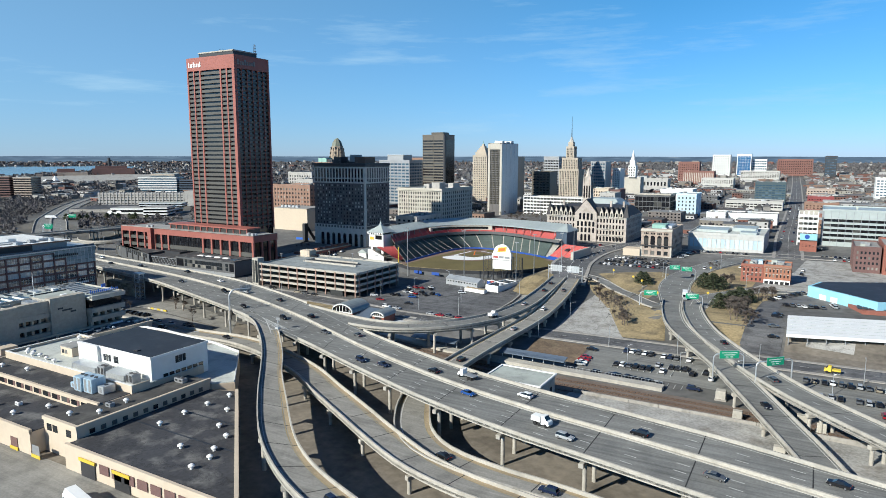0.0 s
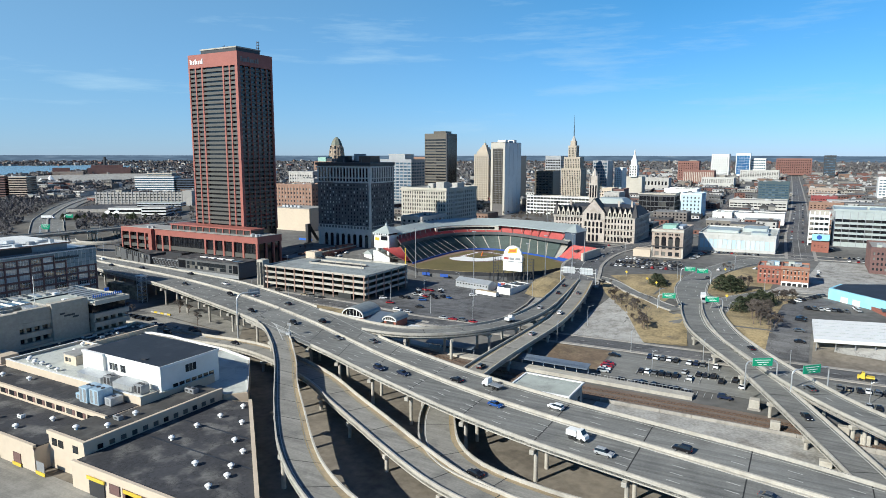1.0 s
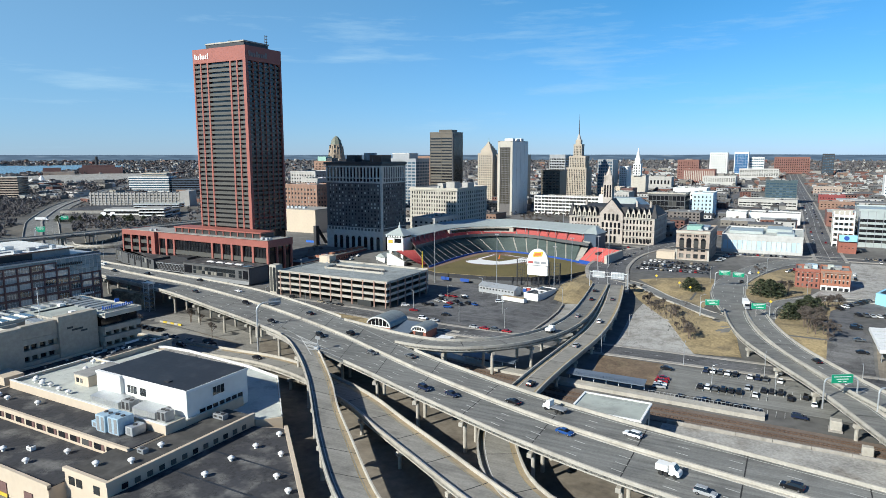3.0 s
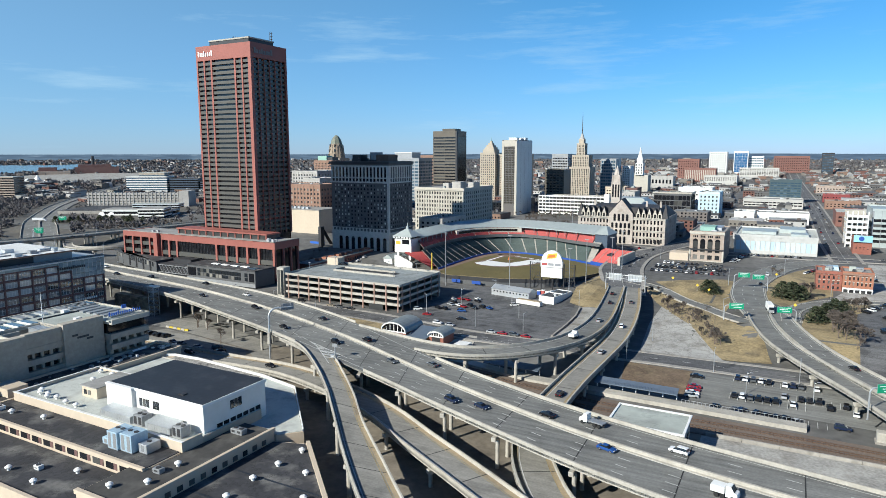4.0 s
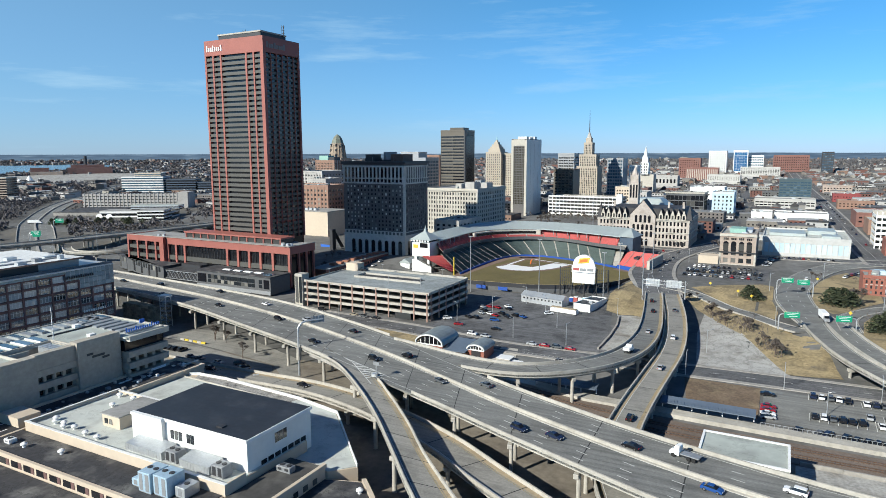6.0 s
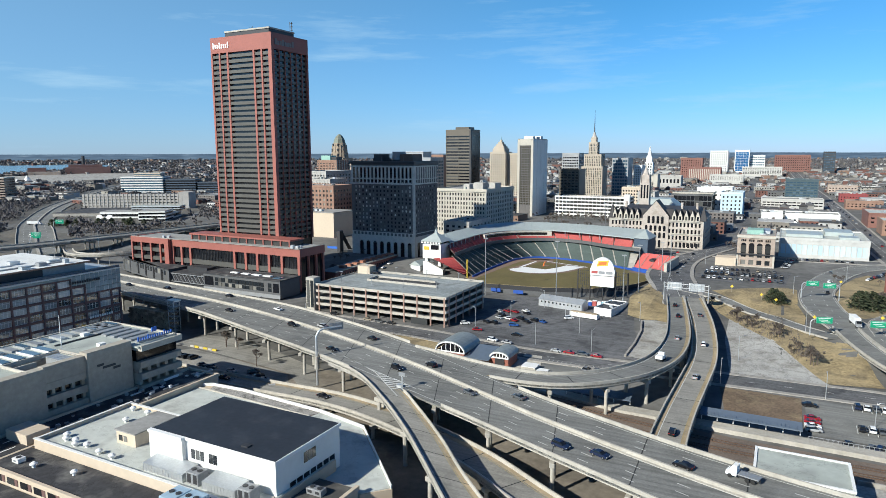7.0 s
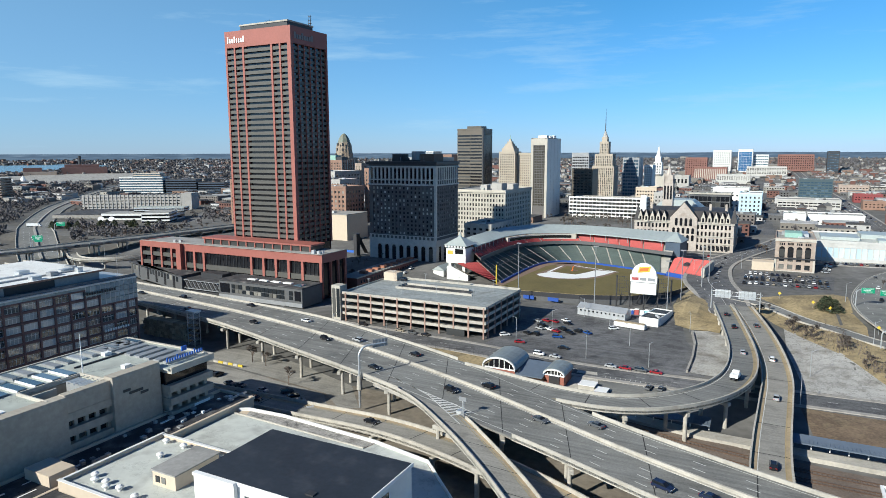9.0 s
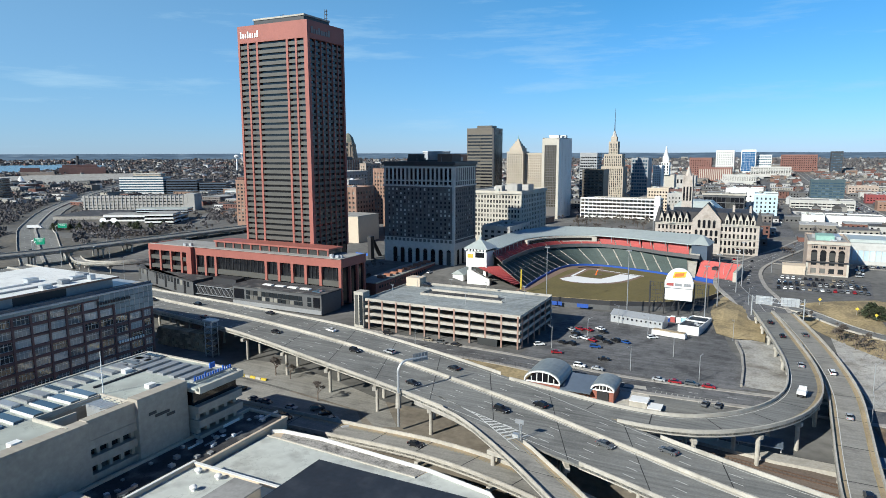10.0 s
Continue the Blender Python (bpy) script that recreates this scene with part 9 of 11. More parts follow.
SW = thing("rubble_abutment", (-355, 236, 1), "old rubble stone abutment below the expressway", "wall")
for k in range(84):
    rr_ = random.Random(k)
    x, z = -371 + (k % 14) * 2.1 + 0.9 * (k // 14 % 2) + rr_.uniform(-0.2, 0.2), 0.9 + (k // 14) * 1.3
    part("stone", boxes((x, x + 2.0, 234.6 + rr_.uniform(-0.3, 0.3), 239, z, z + 1.25)), RUBBLE, SW)
LT = thing("lattice_tower", (-336, 233, 1), "grey galvanised steel lattice sign tower beside the viaduct", "sign mast")
for x in (-338.2, -334.4):
    for y in (231.4, 234.6):
        part("leg", tube(bmesh.new(), (x, y, 0.8), (x, y, 15.5), 0.2, 0.18, 6), GALV, LT)
for k in range(6):
    for y in (231.4, 234.6):
        part("brace", tube(bmesh.new(), (-338.2, y, 1.5 + k * 2.3), (-334.4, y, 3.8 + k * 2.3), 0.1, 0.1, 5), GALV, LT)
    part("ring", boxes((-338.4, -334.2, 231.2, 234.8, 1.4 + k * 2.3, 1.6 + k * 2.3)), STEEL, LT)
part("head_beam", boxes((-339, -333.6, 231, 235, 15.5, 16.2)), GALV, LT)
TB = thing("traffic_barrier", (-303, 221, 1), "row of yellow and grey road barriers", "barrier")
for k in range(6):
    part("segment", boxes((-311 + k * 2.6, -308.7 + k * 2.6, 219.4, 220, 0.9, 1.7)), YELLOW if k % 2 else CONC, TB)

# ---- left distance: expressway, viaducts and blocks
ground_road("road_shore_expressway", "wide grey shoreline expressway curving into the distance", [
    (-580, 318, 0, 30), (-660, 362, 0, 32), (-740, 408, 0, 32), (-828, 462, 0, 30), (-1010, 598, 0, 30), (-1195, 765, 0, 30), (-1375, 940, 0, 30), (-1700, 1300, 0, 30)], DECK, lanes=(0.2, 0.35, 0.65, 0.8), kerb=False, divide=True)
X_L, X_R, X_Z = ribbon_rows([(-650, 230, 12, 20), (-618, 310, 12, 18), (-610, 345, 12, 18), (-606, 388, 12, 18), (-602, 422, 12, 18), (-595, 500, 12, 18), (-590, 600, 11, 18)])
elevated("road_cross_viaduct", "grey viaduct crossing the shoreline expressway", X_L, X_R, X_Z, DECK, lanes=(0.5,), girders=3)
piers_under(X_L, X_R, X_Z, cols=3)
Y_L, Y_R, Y_Z = ribbon_rows([(-590, 345, 8, 7), (-560, 330, 9, 7), (-535, 332, 9.5, 7), (-520, 350, 10, 7), (-505, 390, 10, 7)])
elevated("road_curved_slip", "pale curved slip ramp", Y_L, Y_R, Y_Z, DECKC, girders=2, every=18)
piers_under(Y_L, Y_R, Y_Z, cols=1, every=18)
GL = thing("long_beige_deck", (-880, 640, 6), "long beige multi-level parking deck", "parking garage")
for k in range(5):
    part("spandrel", rotbox(bmesh.new(), (-950, 598), (-830, 668), 2, 8 + k * 4.2, 11.0 + k * 4.2), STONE, GL)
for k in range(26):
    f = (k + 0.5) / 26
    x, y = -950 + 120 * f, 598 + 70 * f
    part("facade_fin", rotbox(bmesh.new(), (x - 0.6, y - 1.0), (x + 0.6, y - 0.3), 1.6, 7, 28.6), STONE, GL)
part("deck_core", rotbox(bmesh.new(), (-948, 600.5), (-832, 668.5), 28, 6, 27), ROOFD, GL)
part("end_tower", rotbox(bmesh.new(), (-836, 664), (-824, 671), 30, 6, 30), STONE, GL)
def far_slab(name, label, a, b, depth, z0, z1, material, floors, gl=None, roof=None):
    root = thing(name, (a[0], a[1], z0), label, "office building")
    part("core", rotbox(bmesh.new(), a, b, depth, z0, z1), gl or GLASSB, root)
    av, bv = np.array(a, float), np.array(b, float)
    d = (bv - av) / np.linalg.norm(bv - av)
    n_ = np.array((-d[1], d[0]))
    for k in range(floors):
        h = (z1 - z0) / floors
        part("spandrel", rotbox(bmesh.new(), tuple(av - d * 0.4 - n_ * 0.5), tuple(bv + d * 0.4 - n_ * 0.5), depth + 1, z0 + k * h + h * 0.55, z0 + (k + 1) * h), material, root)
    part("roof", rotbox(bmesh.new(), tuple(av - d * 0.5 - n_ * 0.6), tuple(bv + d * 0.5 - n_ * 0.6), depth + 1.2, z1, z1 + 0.5), roof or ROOFW, root)
    return root
far_slab("white_banded_office", "white banded office with blue glass", (-1235, 868), (-1165, 908), 40, 6, 39, WHITEW, 7)
far_slab("cream_top_storey", "cream set-back storey on the banded office", (-1216, 884), (-1172, 909), 24, 39.6, 46, CREAM, 2)
far_slab("blue_glass_wing", "dark blue glass office wing", (-1160, 911), (-1110, 939), 36, 6, 34, NAVYW, 6, GLASSD, ROOFD)
far_slab("dark_end_wing", "dark blue end wing", (-1105, 940), (-1062, 964), 30, 6, 28, NAVYW, 5, GLASSD, ROOFD)
far_slab("low_white_office", "low white office with a dark ribbon window", (-806, 524), (-732, 566), 26, 4, 15, WHITEW, 2, GLASSD, ROOFG)
far_slab("striped_office_wing", "small office wing with black and white bands", (-733, 520), (-709, 536), 30, 4, 19, WHITEW, 4, GLASSD, ROOFG)
far_slab("glass_roof_storey", "set-back glazed storey with plant above", (-786, 552), (-736, 580), 18, 15.6, 20.5, GALV, 2, GLASSD, PALEROOF)
far_slab("dark_roofed_hall", "long low hall with a dark flat roof", (-872, 508), (-814, 540), 80, 4, 12, CONCD, 1, CONCD, ROOFD)
for x, y in ((-800, 519), (-789, 524)):
    DSH = thing("satellite_dish", (x, y, 4), "white satellite dish on a mast beside the office", "satellite dish", "satellite dishes")
    part("mast", tube(bmesh.new(), (x, y, 3.5), (x, y, 8), 0.4, 0.3, 6), STEEL, DSH)
    part("bowl", tube(bmesh.new(), (x, y, 8), (x + 1.6, y - 1.8, 10.0), 0.6, 3.4, 14), WHITE, DSH)
far_slab("brown_apartments", "brown brick apartment slabs by the shore", (-1330, 620), (-1290, 644), 16, 6, 46, BRICK, 9, GLASSD)
far_slab("beige_apartments", "beige apartment slab by the shore", (-1284, 648), (-1256, 664), 30, 6, 44, SAND, 9, GLASSD)
far_slab("beige_low_deck", "low white and beige hall", (-1000, 900), (-930, 940), 40, 6, 18, WHITEW, 2)


# ---------------------------------------------------------------- vehicles
def profile(pts, half, material, name, bev=0.06, inset=0.0, more=None, bm=None):
    """A side outline drawn out across the vehicle, its upper edges drawn in."""
    first = bm is None
    bm = bm or bmesh.new()
    old = set(bm.edges)
    top = max(p[1] for p in pts)
    low = min(p[1] for p in pts)
    def w(z):
        return half - inset * (z - low) / max(top - low, 0.01)
    a = [bm.verts.new((p[0], -w(p[1]), p[1])) for p in pts]
    b = [bm.verts.new((p[0], w(p[1]), p[1])) for p in pts]
    bm.faces.new(a[::-1])
    bm.faces.new(b)
    for i in range(len(pts)):
        j = (i + 1) % len(pts)
        bm.faces.new((a[i], a[j], b[j], b[i]))
    bmesh.ops.recalc_face_normals(bm, faces=bm.faces[:])
    if bev:
        bmesh.ops.bevel(bm, geom=[e for e in bm.edges if e not in old], offset=bev, segments=1, affect="EDGES")
    if more:
        profile(more[0], more[1], material, name, more[2], more[3], None, bm)
    return mesh_of(name, bm, material) if first else None


PAINT = {}
for nm, c in (("black", (0.012, 0.012, 0.014)), ("white", (0.75, 0.75, 0.74)), ("silver", (0.36, 0.37, 0.38)), ("grey", (0.09, 0.095, 0.10)), ("blue", (0.02, 0.07, 0.24)),
              ("red", (0.26, 0.015, 0.02)), ("navy", (0.012, 0.02, 0.05)), ("tan", (0.28, 0.24, 0.18))):
    PAINT[nm] = mat("car_paint_" + nm, c, 0.25, 0.03, spec=0.6)
BODIES = {
    "sedan": ([(-2.3, 0.3), (-2.35, 0.75), (-2.2, 0.98), (-1.1, 1.02), (0.9, 1.0), (2.1, 0.85), (2.3, 0.62), (2.3, 0.3)], [(-1.65, 0.98), (-0.95, 1.42), (0.35, 1.44), (1.15, 0.98)], [(-1.0, 1.38), (-0.95, 1.46), (0.3, 1.48), (0.42, 1.4)]),
    "suv": ([(-2.3, 0.35), (-2.35, 0.9), (-2.3, 1.1), (0.9, 1.12), (2.1, 1.0), (2.3, 0.75), (2.3, 0.35)], [(-2.25, 1.08), (-1.95, 1.68), (0.3, 1.7), (1.2, 1.08)], [(-2.05, 1.64), (-1.9, 1.76), (0.2, 1.78), (0.4, 1.66)]),
}
CARM, WHEELM = {}, None
FARCARS = ([], [], [])
bm = tube(bmesh.new(), (0, -0.11, 0), (0, 0.11, 0), 0.34, 0.34, 10)
WHEELM = mesh_of("wheel", bm, TYRE)
RIMM = mesh_of("rim", tube(bmesh.new(), (0, -0.13, 0), (0, 0.13, 0), 0.2, 0.2, 8), RIM)
bm = bmesh.new()
for wx in (-1.4, 1.4):
    for wy in (-0.82, 0.82):
        tube(bm, (wx, wy - 0.11, 0.34), (wx, wy + 0.11, 0.34), 0.34, 0.34, 8)
    tube(bm, (wx, -0.75, 0.34), (wx, 0.75, 0.34), 0.08, 0.08, 4)
GEARM = mesh_of("running_gear", bm, TYRE)
HEADM = mesh_of("headlight", boxes((-0.04, 0.04, -0.22, 0.22, -0.08, 0.08)), LAMPW)
TAILM = mesh_of("tail_light", boxes((-0.04, 0.04, -0.2, 0.2, -0.09, 0.09)), LAMPR)


def car(x, y, z, heading, colour="black", kind="sedan", group="moving traffic", state="on the roadway"):
    if (kind, colour) not in CARM:
        body, cabin, roof = BODIES[kind]
        CARM[kind, colour] = profile(body, 0.92, PAINT[colour], "body", 0.08, 0.05, more=(roof, 0.68, 0.02, 0.03)), profile(cabin, 0.86, CARGLASS, "cabin_glass", 0.04, 0.2)
    b, g = CARM[kind, colour]
    if y > 446 or x < -330:
        # far cars, a few points each, stay joined
        m_ = pose(x, y, z, 0, 0, math.degrees(heading))
        for me in (b, g, GEARM):
            base = len(FARCARS[0])
            FARCARS[0].extend(tuple(m_ @ v.co) for v in me.vertices)
            for p in me.polygons:
                FARCARS[1].append(tuple(base + i for i in p.vertices))
                FARCARS[2].append(me.materials[0])
        return None
    root = thing("car", (x, y, z), f"{colour} {'saloon car' if kind == 'sedan' else 'sport utility car'} {state}", "car", group)
    root.rotation_euler = (0, 0, heading)
    local("body", b, root)
    local("cabin_glass", g, root)
    for wx in (-1.4, 1.4):
        for wy in (-0.82, 0.82):
            wheel_ = local("wheel", WHEELM, root, pose(wx, wy, 0.34))
            if group != "parked cars":
                local("rim", RIMM, wheel_)
    if group == "parked cars":
        return root
    h = 0.68 if kind == "sedan" else 0.82
    for wy in (-0.62, 0.62):
        local("headlight", HEADM, root, pose(2.3, wy, h))
        local("tail_light", TAILM, root, pose(-2.34, wy, h + 0.1))
    return root


COL = ["black", "black", "grey", "white", "silver", "black", "black", "grey", "white", "black", "grey", "silver", "tan", "black", "red", "navy", "silver", "grey"]
crng = random.Random(11)


def on_road(left, right, z, f, lane, way, colour=None, kind=None):
    s = np.concatenate([[0], np.cumsum(np.hypot(*np.diff((left + right) / 2, axis=0).T))])
    c = mixp(left, right, lane)
    at = f * s[-1]
    x, y, zz = np.interp(at, s, c[:, 0]), np.interp(at, s, c[:, 1]), np.interp(at, s, z)
    x2, y2 = np.interp(at + 2, s, c[:, 0]), np.interp(at + 2, s, c[:, 1])
    h = math.atan2(y2 - y, x2 - x) + (0 if way > 0 else math.pi)
    return float(x), float(y), float(zz), h


def traffic(left, right, z, spots):
    for f, lane, way, colour, kind in spots:
        car(*on_road(left, right, z, f, lane, way), colour, kind)


traffic(M_L, M_R, M_Z, [
    (0.165, 0.23, -1, "white", "suv"), (0.20, 0.56, 1, "black", "sedan"), (0.235, 0.35, -1, "black", "suv"), (0.26, 0.8, 1, "grey", "sedan"), (0.29, 0.12, -1, "black", "sedan"), (0.315, 0.68, 1, "black", "sedan"),
    (0.345, 0.23, -1, "white", "sedan"), (0.37, 0.56, 1, "black", "suv"), (0.39, 0.35, -1, "silver", "suv"), (0.41, 0.8, 1, "black", "sedan"), (0.43, 0.24, -1, "black", "sedan"), (0.455, 0.68, 1, "black", "suv"),
    (0.475, 0.34, -1, "black", "suv"), (0.50, 0.56, 1, "grey", "sedan"), (0.525, 0.22, -1, "grey", "sedan"), (0.545, 0.8, 1, "navy", "suv"), (0.56, 0.68, 1, "navy", "sedan"), (0.585, 0.34, -1, "black", "sedan"),
    (0.61, 0.57, 1, "blue", "sedan"), (0.63, 0.23, -1, "white", "suv"), (0.655, 0.8, 1, "silver", "suv"), (0.675, 0.35, -1, "black", "suv"), (0.70, 0.68, 1, "grey", "sedan"), (0.73, 0.22, -1, "black", "sedan"), (0.76, 0.56, 1, "white", "suv")])
traffic(A_L, A_R, A_Z, [(0.62, 0.5, 1, "navy", "suv")])
traffic(E_L, E_R, E_Z, [(0.16, 0.5, 1, "black", "suv"), (0.28, 0.5, 1, "black", "sedan")])
traffic(C_L, C_R, C_Z, [(0.27, 0.5, 1, "navy", "suv"), (0.345, 0.45, 1, "black", "sedan"), (0.56, 0.55, 1, "black", "suv"), (0.68, 0.5, 1, "silver", "sedan"), (0.78, 0.45, 1, "white", "suv"), (0.9, 0.5, 1, "grey", "sedan")])
traffic(B_L, B_R, B_Z, [(0.62, 0.5, 1, "silver", "sedan"), (0.8, 0.5, 1, "black", "sedan"), (0.9, 0.4, 1, "black", "suv")])
traffic(F_L, F_R, F_Z, [(0.63, 0.5, 1, "black", "sedan")])
traffic(G_L, G_R, G_Z, [(0.3, 0.35, -1, "black", "sedan"), (0.47, 0.6, -1, "grey", "suv")])


def row(x0, y0, dx, dy, n, heading, skip=0.12, z=None, lot="parked in a marked bay", spread=0.25):
    for i in range(n):
        if crng.random() < skip:
            continue
        x, y = x0 + dx * i + crng.uniform(-0.2, 0.2), y0 + dy * i + crng.uniform(-0.3, 0.3)
        car(x, y, (terrain(x, y) if z is None else z) + 0.13, heading + crng.uniform(-0.04, 0.04), crng.choice(COL), crng.choice(("sedan", "suv")), "parked cars", lot)


def parked(spots, heading, lot="parked in a marked bay"):
    for x, y, colour, kind in spots:
        car(x, y, terrain(x, y) + 0.13, heading + crng.uniform(-0.06, 0.06), colour, kind, "parked cars", lot)


for x0_, y0_, n_, d_ in ((-63.4, 264.8, 5, 2.5), (-48.4, 264.6, 3, 2.5), (-38.6, 264.8, 1, 2.5), (-63.4, 248.9, 6, 2.5), (-45.8, 249.0, 1, 2.5), (-43.4, 253.9, 3, 2.6), (-30.7, 253.4, 1, 2.5)):
    for i_ in range(n_):
        parked([(x0_ + d_ * i_, y0_ + 0.08 * i_, crng.choice(("black", "black", "black", "navy", "grey", "black", "white")), crng.choice(("sedan", "suv")))], 1.57)
parked([(-48.4, 254.2, "silver", "sedan"), (-35.3, 250.5, "black", "suv"), (-28.2, 248.7, "white", "suv")], 1.57)
parked([(-68.2, 236.2, "black", "sedan"), (-62.4, 236.2, "grey", "sedan"), (-60.2, 236.3, "navy", "suv"), (-55.8, 236.2, "black", "suv"), (-53.2, 235.9, "black", "sedan"), (-50.5, 235.8, "black", "sedan"), (-47.9, 235.4, "black", "suv"), (-44.9, 235.2, "silver", "sedan")], 1.2, "parked beside the platform fence")
parked([(-76.8, 260.4, "black", "sedan"), (-76.3, 250.8, "red", "sedan"), (-76.4, 248.0, "red", "sedan"), (-76.3, 245.2, "white", "sedan"), (-76.2, 242.4, "silver", "suv"), (-32.5, 235.6, "navy", "suv")], 0.1, "parked at the edge of the lot")
row(2, 262, 2.75, 0.0, 12, 1.57, 0.1)
row(4, 249, 2.75, 0.0, 10, 1.57, 0.2)
row(8, 240, 2.75, 0.0, 7, 1.57, 0.4)
parked([(-209.9, 332.7, "red", "sedan"), (-205.7, 332.8, "red", "sedan"), (-201.4, 336.9, "white", "sedan"), (-199.1, 332.2, "black", "sedan"), (-209.2, 323.4, "black", "suv"), (-208.4, 318.3, "silver", "sedan"), (-204.0, 318.7, "white", "sedan"),
        (-200.3, 316.9, "red", "sedan"), (-198.6, 321.4, "black", "suv"), (-210.8, 308.3, "black", "sedan"), (-206.9, 308.3, "black", "suv"), (-193.7, 316.8, "black", "sedan"), (-191.0, 320.9, "black", "suv"), (-186.9, 320.1, "blue", "sedan"), (-213.5, 330.5, "silver", "sedan")], 2.6, "parked loosely on the open lot")
parked([(-196.7, 307.9, "blue", "suv"), (-208.9, 293.5, "red", "sedan"), (-189.7, 293.3, "black", "sedan")], 0.25, "standing on the open lot")
parked([(-218.7, 300.9, "white", "suv"), (-177.5, 332.6, "white", "suv")], 0.7, "standing on the open lot")
parked([(-196.1, 281.2, "white", "suv"), (-189.2, 280.6, "silver", "sedan"), (-166.8, 278.6, "silver", "sedan"), (-161.3, 278.6, "red", "sedan"), (-155.8, 278.8, "grey", "suv"), (-150.2, 278.8, "red", "sedan")], -0.04, "parked at the kerb")
for x, y in ((-150, 262), (-146, 262.4), (-166, 232), (-158, 230.6), (-143, 241)):
    parked([(x, y, "red" if x < -160 else "grey", "sedan")], 1.4, "parked below the ramp")
row(-128, 448, 3.0, 0.1, 15, 1.57, 0.1)
row(-128, 462, 3.0, 0.1, 15, 1.57, 0.1)
row(-128, 468, 3.0, 0.1, 15, 1.57, 0.15)
row(-126, 482, 3.0, 0.1, 14, 1.57, 0.1)
row(-84, 505, 0.3, 3.0, 12, 0.3, 0.2)
row(-76, 545, 3.0, 0.2, 12, 1.57, 0.2, lot="parked beside the long building")
row(-40, 480, 2.0, 4.6, 6, 1.2, 0.2, lot="parked at the kerb")
parked([(-11.7, 338, "black", "suv"), (-11.3, 343, "black", "sedan"), (-11.8, 317.4, "grey", "sedan"), (-11.3, 306.6, "black", "sedan"), (-22.3, 340.7, "black", "suv")], 0.1)
parked([(-16.1, 376.5, "black", "suv"), (-13.6, 382.5, "white", "suv"), (-11.5, 387.5, "black", "sedan"), (-9.0, 392, "grey", "sedan"), (-6.8, 396, "black", "sedan"), (-4.6, 400, "black", "suv"), (-2.1, 404.4, "grey", "sedan")], 2.2)
parked([(-8.9, 367.5, "black", "sedan"), (-6.1, 367, "grey", "suv"), (-3.4, 367.2, "silver", "sedan"), (-0.7, 367.2, "white", "sedan"), (1.8, 367.8, "grey", "suv"), (4.3, 368.4, "black", "sedan"), (7.4, 368.4, "grey", "sedan"), (11.7, 376.8, "white", "suv"), (12.5, 373, "silver", "suv")], 1.9)
row(-4, 470, 0.2, 5.5, 4, 1.5, 0.4)
row(8, 560, 2.9, 0.3, 14, 1.57, 0.1)
row(10, 545, 2.9, 0.3, 12, 1.57, 0.2)
row(6, 600, 0.2, 3.0, 6, 0.0, 0.3)
row(-262, 206, 4.6, -2.2, 5, 0.9, 0.1, lot="parked below the expressway")
row(-286, 203, 5.2, 0.0, 4, 0.0, 0.2, lot="parked on the street")
row(-318, 208, 3.0, 0.0, 10, 1.57, 0.2, lot="parked below the expressway")
row(-290, 176, 3.0, 0.6, 6, 1.4, 0.2, lot="parked below the expressway")
row(-292, 288, 7.0, -0.5, 8, -0.08, 0.3, lot="parked before the garage")
row(-158, 470, 0.6, 18, 6, 1.55, 0.2, lot="on the city street")
row(-144, 440, 0.0, 14, 8, -1.55, 0.3, lot="on the city street")
row(-23.5, 640, -0.4, 31, 16, 1.6, 0.3, lot="on the avenue")
row(-14.5, 650, -0.4, 37, 14, -1.55, 0.3, lot="on the avenue")
row(-124, 830, -0.3, 33, 8, 1.6, 0.3, lot="on the city street")
row(-106, 770, 3.4, 0.2, 18, 1.57, 0.2)
row(-106, 860, 3.4, 0.2, 18, 1.57, 0.2)
row(-104, 980, 3.6, 0.2, 16, 1.57, 0.2)
row(-66, 395, 2.5, 34, 4, 1.5, 0.1, lot="on the junction road")
row(-225, 72, 4.0, -0.5, 6, 0.3, 0.0, lot="parked in the yard")
row(-288, 330, 0.0, 2.9, 1, 0.0, 0.0, 16.1)
row(-700, 385, -14, -8.4, 6, 0.5, 0.2, lot="on the shoreline expressway")
row(-690, 372, -26, -16, 5, 0.6, 0.2, lot="on the shoreline expressway")
row(-735, 405, -31, -21, 8, 0.62, 0.1, lot="on the shoreline expressway")
row(-600, 330, 1.6, 12, 4, 1.4, 0.2, 12.0, lot="on the viaduct")


